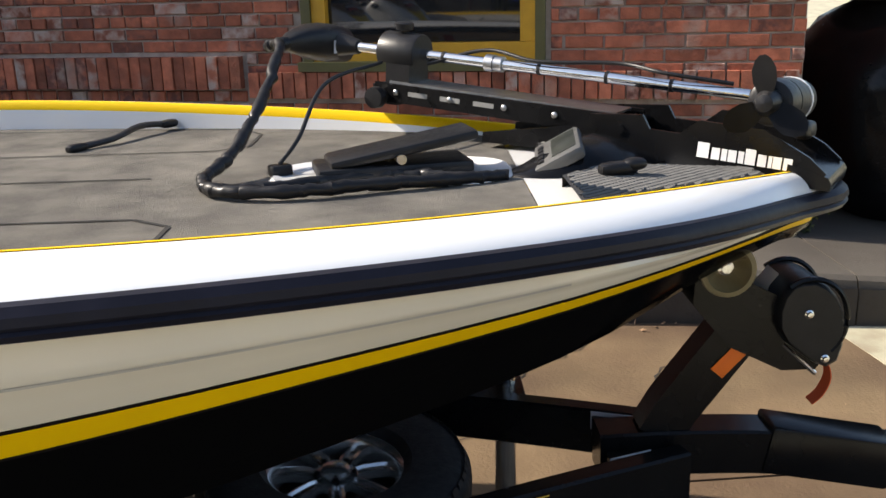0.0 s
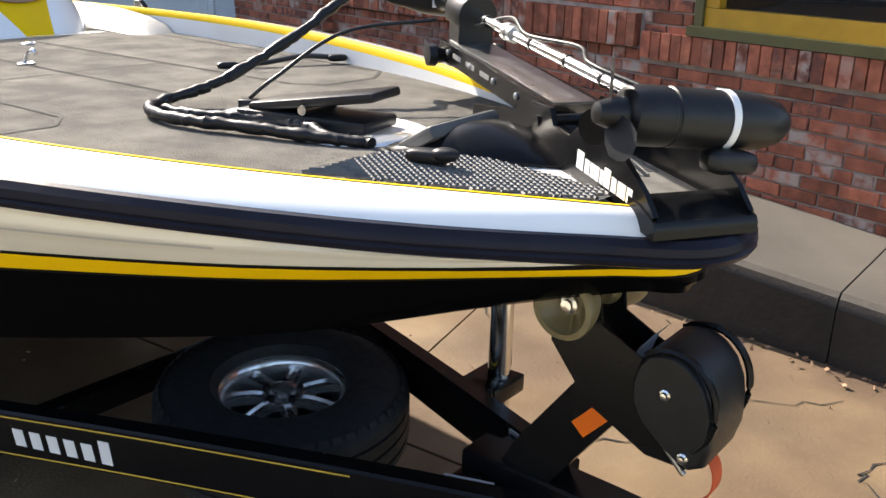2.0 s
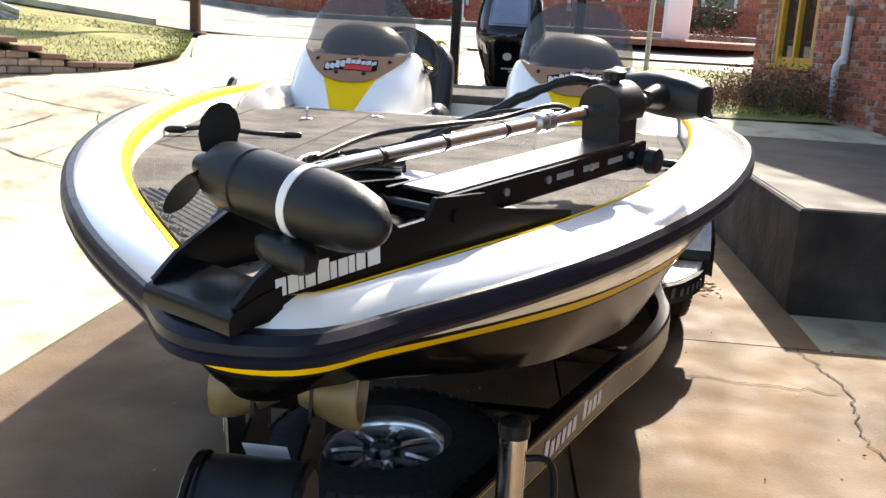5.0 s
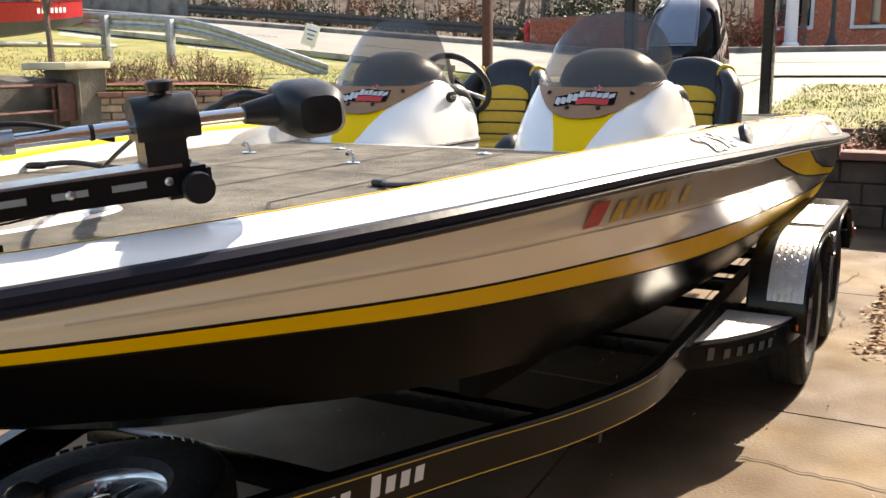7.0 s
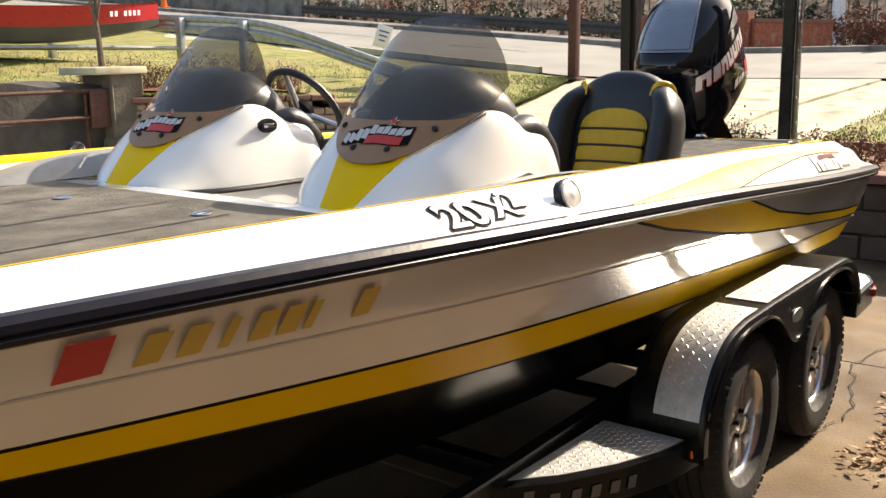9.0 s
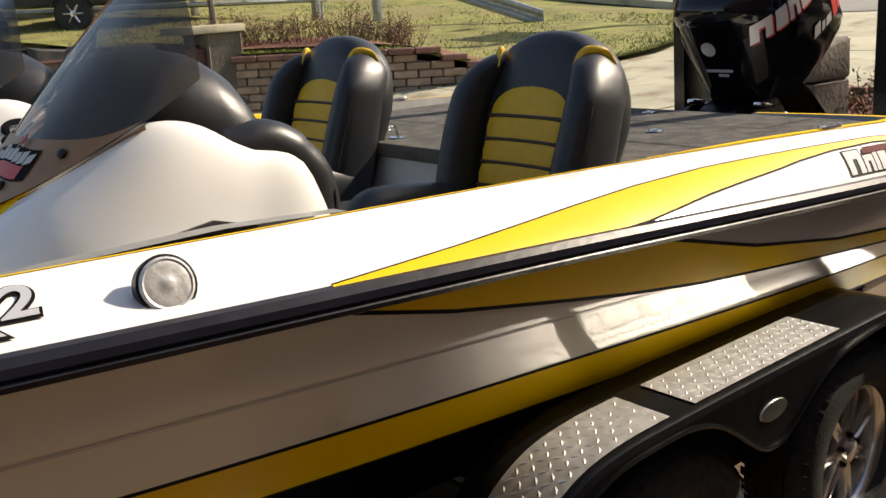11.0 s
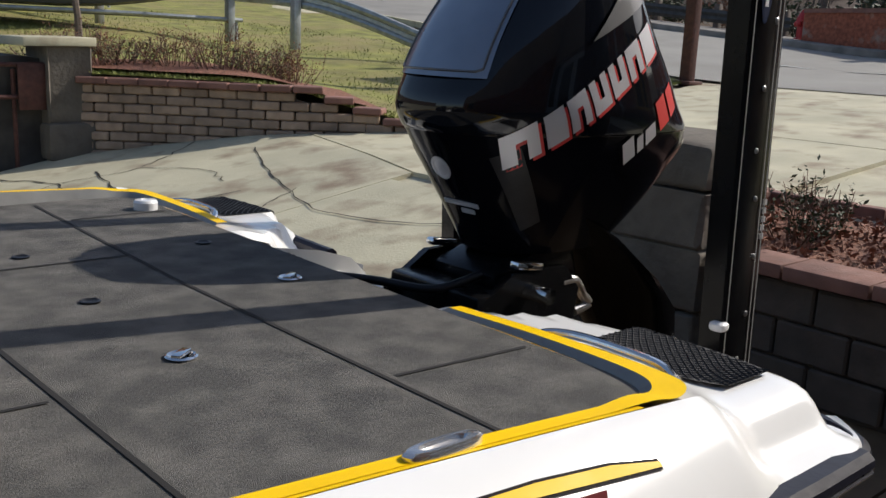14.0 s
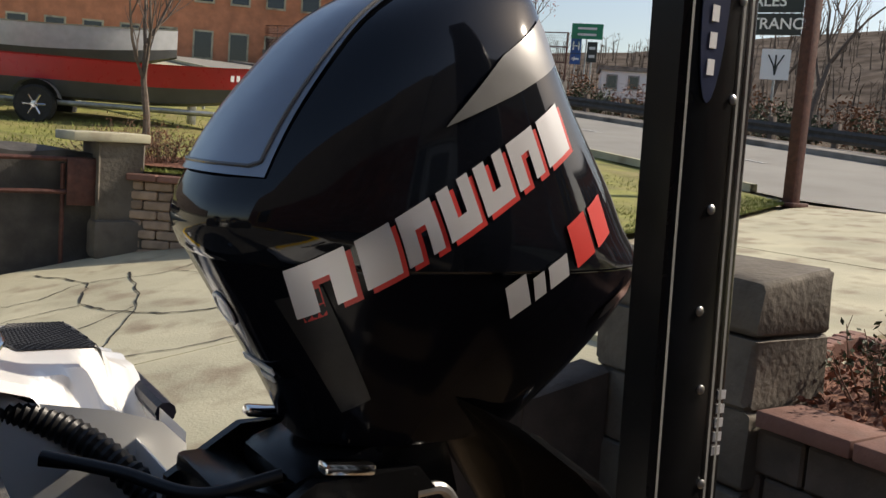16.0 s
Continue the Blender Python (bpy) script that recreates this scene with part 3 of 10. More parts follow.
def gun_z(x):
    """Height of the gunwale's inner edge; it drops behind the aft deck."""
    return gun_z0(x) - 0.048 * sstep(0.12, -0.14, x)


st_bot = spline([-0.2, 0, 1, 2, 3, 4, 4.5, 5, 5.5, 5.93], [0.69, 0.70, 0.74, 0.79, 0.843, 0.929, 0.968, 1.016, 1.062, 1.097])
st_w = spline([-0.2, 1, 3, 4, 5, 5.93], [0.10, 0.10, 0.098, 0.072, 0.045, 0.022])
chine_y = spline(BX, [0.95, 0.96, 0.97, 0.96, 0.91, 0.79, 0.65, 0.49, 0.34, 0.19, 0.09])
chine_z = spline(BX, [0.60, 0.60, 0.61, 0.62, 0.64, 0.70, 0.77, 0.86, 0.95, 1.02, 1.065])
keel_z = spline(BX, [0.42, 0.42, 0.42, 0.42, 0.43, 0.47, 0.575, 0.74, 0.89, 0.99, 1.055])
X0, X1 = -0.18, 5.93


def side_y(x, z):
    """Half-beam of the topside at height z between the stripe's foot and the rail."""
    zb, zt = st_bot(x), rail_z(x) - 0.03
    t = min(1.2, max(-0.2, (z - zb) / (zt - zb)))
    yb, yt = lerp(chine_y(x), rail_y(x), 0.42), rail_y(x) - 0.03
    return lerp(yb, yt, t) + 0.012 * math.sin(math.pi * min(1, max(0, t)))


def gun_p(x, v):
    """The gunwale from the rail (v 0) over its shoulder to the inner edge (v 1)."""
    y0, z0, y1, z1 = rail_y(x) - 0.006, rail_z(x) + 0.022, gun_y(x), gun_z(x)
    a = min(1.0, max(0.0, v)) * math.pi / 2
    k = 0.62
    cy, cz = y1 + (y0 - y1) * math.cos(a) ** k, z0 + (z1 - z0) * math.sin(a) ** 0.85
    bow = lerp(0.34, 0.50, sstep(2.6, 4.4, x))
    return Vector((x, lerp(lerp(y0, y1, v), cy, bow), lerp(lerp(z0, z1, v), cz, bow)))


def ring(fn, n=60, x0=X0, x1=X1, nose=0.10):
    port = [Vector(fn(x)) for x in xs_of(x0, x1, n)]
    last, before = port[-1], port[-3]
    run = (last - before).normalized()
    tip = Vector((last.x + nose, 0.0, last.z))
    p1, p2 = last + run * 0.55 * nose, Vector((tip.x, last.y * 0.62, last.z))
    half = [last * (1 - t) ** 3 + p1 * 3 * t * (1 - t) ** 2 + p2 * 3 * t * t * (1 - t) + tip * t ** 3 for t in (0.15, 0.3, 0.45, 0.6, 0.75, 0.88)]
    mid = half + [tip] + [Vector((p.x, -p.y, p.z)) for p in reversed(half)]
    return port + mid + [Vector((p.x, -p.y, p.z)) for p in reversed(port)]


boat = thing("bass_boat", "white and yellow fibreglass bass boat with black bottom on trailer", "boat")

# bottom: keel to chine to the stripe's foot
bm = bmesh.new()
loft(bm, [ring(lambda x: (x, lerp(chine_y(x), rail_y(x), 0.42), st_bot(x)), nose=0.10),
          ring(lambda x: (x, lerp(chine_y(x), rail_y(x), 0.22), lerp(chine_z(x), st_bot(x), 0.5)), nose=0.10),
          ring(lambda x: (x, chine_y(x), chine_z(x)), nose=0.08),
          ring(lambda x: (x, chine_y(x) - 0.05 * min(1, chine_y(x) / 0.3), chine_z(x) - 0.012), nose=0.075),
          ring(lambda x: (x, chine_y(x) * 0.45, lerp(keel_z(x), chine_z(x), 0.5)), nose=0.05),
          ring(lambda x: (x, 0.012, keel_z(x)), nose=0.03)])
part("bottom", bm, M_BLKGEL, boat, "glossy black hull bottom")
# stripe with its two dark lines
bm = bmesh.new()
loft(bm, [ring(lambda x: (x, side_y(x, st_bot(x) + 0.006), st_bot(x) + 0.006), nose=0.10), ring(lambda x: (x, side_y(x, st_bot(x) + st_w(x)), st_bot(x) + st_w(x)), nose=0.104)])
part("yellow_stripe", bm, M_YEL, boat, "yellow stripe along the hull")
for lo, hi, nm in ((-0.001, 0.006, "lower"), (None, None, "upper")):
    bm = bmesh.new()
    if lo is not None:
        loft(bm, [ring(lambda x: (x, side_y(x, st_bot(x)) + 0.0, st_bot(x) + lo), nose=0.10), ring(lambda x: (x, side_y(x, st_bot(x) + hi), st_bot(x) + hi), nose=0.10)])
    else:
        loft(bm, [ring(lambda x: (x, side_y(x, st_bot(x) + st_w(x)), st_bot(x) + st_w(x)), nose=0.104), ring(lambda x: (x, side_y(x, st_bot(x) + st_w(x) + 0.009), st_bot(x) + st_w(x) + 0.009), nose=0.104)])
    part("pinstripe", bm, M_LINE, boat)
# topsides with a faint spray line
bm = bmesh.new()
rr = []
for k in range(9):
    f = k / 8

    def topside(x, f=f):
        z = lerp(st_bot(x) + st_w(x) + 0.009, rail_z(x) - 0.02, f)
        return (x, side_y(x, z) + (0.007 if k in (4, 5) else 0.0), z)
    rr.append(ring(topside, nose=lerp(0.105, 0.135, f)))
loft(bm, rr)
part("topside", bm, M_CREAM, boat, "cream gelcoat topsides")
for f in (0.46,):
    bm = bmesh.new()

    def crease(x, d=0.0, f=f):
        z = lerp(st_bot(x) + st_w(x) + 0.009, rail_z(x) - 0.02, f) + d
        return (x, side_y(x, z) + 0.0085, z)
    loft(bm, [ring(lambda x: crease(x, 0.0), x1=5.4)[:60], ring(lambda x: crease(x, 0.005), x1=5.4)[:60]])
    a_ = ring(lambda x: crease(x, 0.0), x1=5.4)[-60:]
    b_ = ring(lambda x: crease(x, 0.005), x1=5.4)[-60:]
    loft(bm, [a_, b_])
    part("spray_line", bm, M_GREY, boat)
# rub rail: rounded bumper with a groove
bm = bmesh.new()
prof = [(-0.012, -0.024), (0.010, -0.024), (0.025, -0.018), (0.031, -0.008), (0.026, -0.003), (0.031, 0.003), (0.029, 0.016), (0.016, 0.027), (-0.012, 0.029)]
loft(bm, [ring(lambda x, dy=dy, dz=dz: (x, rail_y(x) + dy - 0.012, rail_z(x) + dz), nose=0.145 + dy) for dy, dz in prof])
part("rub_rail", bm, M_RAIL, boat, "navy rubber rub rail")
# gunwale
bm = bmesh.new()
loft(bm, [ring(lambda x, v=v: gun_p(x, v), n=120, x0=0.199, nose=lerp(0.140, 0.085, v)) for v in xs_of(0, 1, 18)])
part("gunwale", bm, M_GEL, boat, "glossy white gunwale")
DECK = 1.222
COCK0, COCK1 = 1.36, 3.10       # cockpit between aft deck and console front


def deck_y(x):
    return gun_y(x) - 0.028


# yellow inner edge and the inner wall down to the deck
bm = bmesh.new()
loft(bm, [ring(lambda x: (x, gun_y(x), gun_z(x) + 0.0015), x0=0.3, nose=0.105), ring(lambda x: (x, gun_y(x) - 0.012, gun_z(x) + 0.0005), x0=0.3, nose=0.10)])
part("edge_line", bm, M_YEL, boat, "thin yellow edge line")
bm = bmesh.new()
loft(bm, [ring(lambda x: (x, gun_y(x) - 0.012, gun_z(x) + 0.0005), x0=0.36, nose=0.10), ring(lambda x: (x, gun_y(x) - 0.020, gun_z(x) - 0.008), x0=0.36, nose=0.095), ring(lambda x: (x, gun_y(x) - 0.023, gun_z(x) - 0.026), x0=0.36, nose=0.092)])
part("edge_band", bm, M_YEL, boat, "yellow band inside the gunwale")
bm = bmesh.new()
loft(bm, [ring(lambda x: (x, gun_y(x) - 0.0235, gun_z(x) - 0.025), x0=0.12, nose=0.091), ring(lambda x: (x, deck_y(x), min(DECK - 0.004, gun_z(x) - 0.03)), x0=0.12, nose=0.09)])
part("inner_wall", bm, M_GEL, boat)


def deck_sheet(x0, x1, z, n=24, drop=0.0, ymax=None):
    b = bmesh.new()
    rows = []
    for x in xs_of(x0, x1, n):
        y = deck_y(x) + 0.004
        if ymax:
            y = min(y, ymax)
        zz = min(z, gun_z(x) - 0.016)
        rows.append([Vector((x, y * (1 - 2 * k / 12), zz)) for k in range(13)])
    loft(b, rows)
    return b


part("fore_deck", deck_sheet(COCK1, 5.37, DECK, 40), M_CARPET, boat, "worn grey carpet on the fore deck")
part("bow_panel", deck_sheet(5.372, 5.91, DECK - 0.001, 12), M_GEL, boat)
part("aft_deck", deck_sheet(0.165, COCK0, DECK - 0.01, 24), M_CARPETD, boat, "grey carpet on the aft deck")
# cockpit well
bm = bmesh.new()
FLOOR = 0.86
rows = []
for x in xs_of(COCK0, COCK1, 12):
    y = deck_y(x)
    rows.append([(x, y, DECK), (x, y - 0.03, FLOOR), (x, -y + 0.03, FLOOR), (x, -y, DECK)])
loft(bm, rows)
part("cockpit_liner", bm, M_GEL, boat, "white moulded cockpit liner")
bm = bmesh.new()
box(bm, (COCK0 - 0.005, 0, (DECK + FLOOR) / 2 - 0.01), (0.02, 1.98, DECK - FLOOR - 0.02))
part("bulkhead", bm, M_GEL, boat)
bm = bmesh.new()
box(bm, (COCK1 + 0.005, 0, (DECK + FLOOR) / 2 - 0.01), (0.02, 1.92, DECK - FLOOR - 0.02))
part("bulkhead", bm, M_GEL, boat)
bm = bmesh.new()
box(bm, (COCK0 + 0.012, 0, DECK - 0.035), (0.04, 1.9, 0.055), bev=0.014)
part("deck_nosing", bm, M_CARPET, boat)
bm = bmesh.new()
box(bm, ((COCK0 + COCK1) / 2, 0, FLOOR + 0.006), (1.5, 1.7, 0.01))
part("cockpit_floor", bm, M_CARPET, boat)

# hatch seams
def seam(parent, pts, z, w=0.009):
    b = bmesh.new()
    for (xa, ya), (xb, yb) in zip(pts, pts[1:]):
        d = Vector((xb - xa, yb - ya, 0)).normalized()
        nrm = Vector((-d.y, d.x, 0)) * w / 2
        loft(b, [[Vector((xa, ya, z)) + nrm, Vector((xa, ya, z)) - nrm], [Vector((xb, yb, z)) + nrm, Vector((xb, yb, z)) - nrm]])
    return part("hatch_seam", b, M_SEAM, parent, smooth=False)


for s in (1, -1):
    seam(boat, [(3.25, 0.36 * s), (4.62, 0.36 * s), (4.70, 0.42 * s), (4.70, 0.62 * s), (4.62, 0.74 * s), (3.25, 0.86 * s)], DECK + 0.002)
    seam(boat, [(4.02, 0.36 * s), (4.02, 0.02 * s)], DECK + 0.002)
    seam(boat, [(0.19, 0.755 * s), (0.475, 0.74 * s)], DECK - 0.008)
    seam(boat, [(0.96, 0.545 * s), (1.345, 0.535 * s)], DECK - 0.008)
seam(boat, [(0.49, -1.0), (0.51, 0.0), (0.49, 1.0)], DECK - 0.008)
seam(boat, [(0.93, -1.0), (0.96, 0.0), (0.93, 1.0)], DECK - 0.008)
seam(boat, [(0.51, -0.26), (0.955, -0.26)], DECK - 0.008)
seam(boat, [(3.2, 0.02), (4.55, 0.02)], DECK + 0.002)


def deck_latch(x, y, z, open_=False, turn=0):
    o = bmesh.new()
    lathe(o, [(0, 0.026), (0.003, 0.028), (0.005, 0.024), (0.002, 0.018), (0.002, 0.0)], (x, y, z), (0, 0, 1), 20)
    ob = part("deck_latch", o, M_CHROME, boat, "chrome flush deck latch")
    b = bmesh.new()
    if open_:
        tube(b, smooth_path([(x - 0.01, y, z), (x + 0.005, y + 0.004, z + 0.03), (x + 0.03, y + 0.01, z + 0.045), (x + 0.045, y + 0.012, z + 0.035)], 5), [0.006] * 15 + [0.009], 8)
    else:
        box(b, (x, y, z + 0.007), (0.045, 0.018, 0.006), rot=(0, 0, turn), bev=0.002)
    part("lever", b, M_CHROME, ob)


for x, y, op in ((3.77, 0.03, True), (3.62, -0.55, True), (3.30, 0.30, False), (3.34, -0.32, False)):
    deck_latch(x, y, DECK + 0.001, op)
for x, y, op in ((0.72, 0.47, False), (0.295, 0.12, False), (1.29, -0.243, True)):
    deck_latch(x, y, DECK - 0.009, op, 40)
for x, y in ((0.725, 0.076), (0.724, -0.36), (0.295, -0.30)):
    b = bmesh.new()
    lathe(b, [(0, 0.020), (0.003, 0.021), (0.004, 0.016), (0.001, 0.011), (0.001, 0.0)], (x, y, DECK - 0.009), (0, 0, 1), 16)
    part("vent_hole", b, M_BLACK, boat, "small round black drain fitting")

# stern: transom, pods and splash well
bm = bmesh.new()
rows = []
for x in (X0, X0 + 0.004):
    rows.append([Vector((x, s * y, z)) for s, y, z in ((1, rail_y(X0) - 0.02, rail_z(X0)), (1, side_y(X0, 0.8), 0.80), (1, chine_y(X0), chine_z(X0)), (1, 0.01, keel_z(X0)), (-1, 0.01, keel_z(X0)), (-1, chine_y(X0), chine_z(X0)), (-1, side_y(X0, 0.8), 0.80), (-1, rail_y(X0) - 0.02, rail_z(X0)))])
loft(bm, rows, True, True, True)
part("transom", bm, M_GEL, boat)
for s in (1, -1):
    # pod: the gunwale drops behind the deck and rounds into the stern
    prof = [(0.12, 1.20, 0.46), (0.07, 1.195, 0.45), (0.03, 1.175, 0.44), (-0.03, 1.168, 0.42), (-0.13, 1.155, 0.40), (-0.23, 1.125, 0.38), (-0.285, 1.07, 0.38)]

    def pod_z(x):
        return lerp(min(gun_z(max(x, -0.18)), 1.200), 1.176, sstep(0.12, 0.0, x)) - 0.082 * sstep(-0.165, -0.262, x)

    def tail_x(y):
        """Where the raised pod ends aft, by its distance from the middle."""
        return lerp(0.03, -0.10, sstep(0.43, 0.58, y)) - 0.09 * sstep(0.62, 0.80, y)

    def pod_top(x, y):
        return pod_z(x) - 0.10 * sstep(tail_x(y), tail_x(y) - 0.07, x) * sstep(0.86, 0.70, y)
    POD = [(1.222, 1.086), (1.218, 1.093), (1.204, 1.098), (1.180, 1.102), (1.158, 1.110), (1.142, 1.128), (1.128, 1.148), (1.112, 1.163), (1.090, 1.172), (1.060, 1.176)]
    rows = []
    for x in xs_of(0.20, -0.30, 41):
        xc, lo_cut = max(x, -0.18), 0.11 * max(0.0, (-x - 0.15) / 0.15) ** 2
        bl, drop = sstep(0.19, 0.03, x), pod_z(x) - 1.176
        row = []
        for (py, pz), v in zip(POD, xs_of(0, 1, 10)):
            q = gun_p(xc, v)
            z = lerp(q.z, pz, bl)
            if x < 0.03:
                z = max(min(z, pz + drop * v), rail_z(xc) - 0.004 if v < 0.5 else 0.0)
            row.append(Vector((x, s * (lerp(q.y, py, bl) - lo_cut), z)))
        yo = abs(row[-1].y)
        for f in (0.06, 0.14, 0.25, 0.4, 0.52, 0.62, 0.7, 0.78, 0.86, 0.93, 0.97, 1.0):
            y = lerp(yo, 0.43, f)
            row.append(Vector((x, s * y, pod_top(x, y) + (0.006 * math.sin(math.pi * f) * bl) - (0.02 if f == 1.0 else 0))))
        rows.append(row)
    b = bmesh.new()
    loft(b, rows)
    loft(b, [rows[-1], [Vector((-0.302, p.y, 0.80)) for p in rows[-1]]])
    part("stern_pod", b, M_GEL, boat, "white moulded stern pod")
    b = bmesh.new()
    rows = []
    for x, z, yi in prof[:7]:
        rows.append([Vector((x, s * yi, z - 0.03)), Vector((x, s * (yi - 0.03), 0.86))])
    loft(b, rows)
    part("well_cheek", b, M_GEL, boat)
    b = bmesh.new()
    rows = []
    def pad_pt(u, v, lift):
        """The tread pad behind the rail: u across from the inner end, v aft."""
        y = lerp(0.735, 1.045, u)
        x = lerp(lerp(0.035, 0.012, u) - 0.03 * (1 - min(1, 5 * u)) - 0.03 * max(0, 5 * u - 4), lerp(-0.19, -0.155, u), v)
        return Vector((x, s * y, pod_top(x, y) + 0.009 + lift))
    loft(b, [[pad_pt(u, v, 0) for u in xs_of(0, 1, 14)] for v in xs_of(0, 1, 10)])
    pad_ = part("step_pad", b, M_NONSKID, boat, "black diamond non-skid step pad")
    b = bmesh.new()
    for k in range(-15, 17):
        for way in (1, -1):
            ln = [(u, (u * 1.6 - k * 0.1) if way > 0 else (1 - u * 1.6 + k * 0.1)) for u in xs_of(0, 1, 22)]
            ln = [(u, v) for u, v in ln if 0.0 <= v <= 1.0]
            if len(ln) > 1:
                loft(b, [[pad_pt(u, v + dv, h_) for u, v in ln] for dv, h_ in ((-0.016, 0.0002), (0.0, 0.0022), (0.016, 0.0002))])
    part("diamond_ribs", b, M_BLACK, pad_, "raised diamond tread ribs")
    b = bmesh.new()
    tube(b, smooth_path([(0.085, s * 0.66, 1.180), (0.060, s * 0.69, 1.198), (0.040, s * 0.75, 1.204), (0.036, s * 0.85, 1.205), (0.040, s * 0.94, 1.202), (0.062, s * 0.995, 1.192), (0.085, s * 1.01, 1.180)], 6), 0.010, 10)
    part("grab_rail", b, M_CHROME, boat, "low polished grab rail")
    # rail round the stern corner
    b = bmesh.new()
    tube(b, smooth_path([(X0 + 0.05, s * (rail_y(X0) - 0.005), rail_z(X0)), (-0.235, s * 1.185, 1.06), (-0.290, s * 1.10, 1.055), (-0.305, s * 0.95, 1.05), (-0.305, s * 0.6, 1.045)], 8), 0.026, 10)
    part("stern_rail", b, M_RAIL, boat)
    b = bmesh.new()
    loft(b, [[Vector((X0, s * (side_y(X0, z) + 0.001), z)), Vector((-0.245, s * (side_y(X0, z) - 0.03), z)), Vector((-0.288, s * (side_y(X0, z) - 0.10), z)), Vector((-0.29, s * 0.40, z))] for z in (1.06, 0.98, 0.9, 0.82, 0.75)])
    part("pod_side", b, M_GREY, boat)
# yellow trim around the aft deck
outer = [Vector((x, deck_y(x) + 0.02, gun_z(x) - 0.002)) for x in xs_of(1.5, 0.36, 20)]
outer += [Vector((0.27, deck_y(0.3) + 0.020, gun_z(0.3) - 0.001)), Vector((0.20, deck_y(0.2) + 0.014, 1.226)), Vector((0.145, deck_y(0.1) - 0.018, 1.225)), Vector((0.120, deck_y(0.1) - 0.075, 1.223)), Vector((0.111, 0.88, 1.220)), Vector((0.108, 0.7, 1.216)), Vector((0.12, 0.50, 1.212))]
inner = [Vector((p.x, p.y - 0.003 - 0.032 * sstep(1.5, 0.95, p.x), p.z + 0.001)) for p in outer[:20]] + [Vector((0.29, deck_y(0.3) - 0.03, gun_z(0.3) - 0.001)), Vector((0.235, deck_y(0.2) - 0.042, 1.227)), Vector((0.203, deck_y(0.1) - 0.070, 1.226)), Vector((0.180, deck_y(0.1) - 0.115, 1.225)), Vector((0.163, 0.87, 1.222)), Vector((0.156, 0.7, 1.218)), Vector((0.165, 0.50, 1.214))]
inner = [q.lerp(p, 0.28) for p, q in zip(outer, inner)]
outer = outer[:19] + smooth_path(outer[19:], 4)
inner = inner[:19] + smooth_path(inner[19:], 4)
for s in (1, -1):
    bm = bmesh.new()
    loft(bm, [[Vector((p.x, s * p.y, p.z + 0.004)) for p in outer], [Vector((p.x, s * p.y, p.z + 0.004)) for p in inner]])
    part("deck_trim", bm, M_YEL, boat, "yellow trim round the aft deck")
for s in (1, -1):
    bm = bmesh.new()
    loft(bm, [[Vector((p.x, s * p.y, p.z + 0.004)) for p in inner], [Vector((p.x + (0.012 if i >= 20 else 0), s * (p.y - 0.012), DECK - 0.012)) for i, p in enumerate(inner)]])
    part("trim_lip", bm, M_GREYPL, boat)


def decal(parent, surf, polys, material, name, lift=0.0012, label="", sub=6, vsub=8):
    """Thin shapes laid on a surface: polygons as (u, v) strips, top edge over bottom edge."""
    b = bmesh.new()
    for lo, hi in polys:
        rows = []
        ends = []
        for edge in (lo, hi):
            row = []
            for (u0, v0), (u1, v1) in zip(edge, edge[1:]):
                row += [(lerp(u0, u1, k / sub), lerp(v0, v1, k / sub)) for k in range(sub)]
            row.append(edge[-1])
            ends.append(row)
        for k in range(vsub + 1):
            rows.append([surf(lerp(p[0], q[0], k / vsub), lerp(p[1], q[1], k / vsub), lift) for p, q in zip(*ends)])
        loft(b, rows)
    return part(name, b, material, parent, label)


def glyph(a, w, lo, hi, k, way=-1):
    """A plain block of a word: solid, or notched from below or above; a is its start, w its width."""
    def col(f0, f1, g0, g1):
        z0, z1 = lerp(lo, hi, g0), lerp(lo, hi, g1)
        return ([(a + way * w * f0, z0), (a + way * w * f1, z0)], [(a + way * w * f0, z1), (a + way * w * f1, z1)])
    if k == 0:
        return [col(0, 1, 0, 1)]
    if k == 1:
        return [col(0, 0.37, 0, 1), col(0.37, 0.66, 0.62, 1), col(0.66, 1, 0, 1)]
    return [col(0, 0.37, 0, 1), col(0.37, 0.66, 0, 0.36), col(0.66, 1, 0, 1)]


def slant(polys, k=0.12):
    """Leans plain blocks as italic lettering leans."""
    return [tuple([(u - k * (v - 0.13), v) for u, v in edge] for edge in pl) for pl in polys]


def gun_surf(s):
    def f(u, v, lift):
        p, a, c = gun_p(u, v), gun_p(u + 0.01, v), gun_p(u, min(1, v + 0.02))
        n = (a - p).cross(c - p)
        n.normalize()
        if n.y < 0:
            n = -n
        p = p + n * lift
        return Vector((p.x, s * p.y, p.z))
    return f


def side_surf(s):
    def f(u, v, lift):
        """v is the height."""
        return Vector((u, s * (side_y(u, v) + 0.009 + lift), v))
    return f


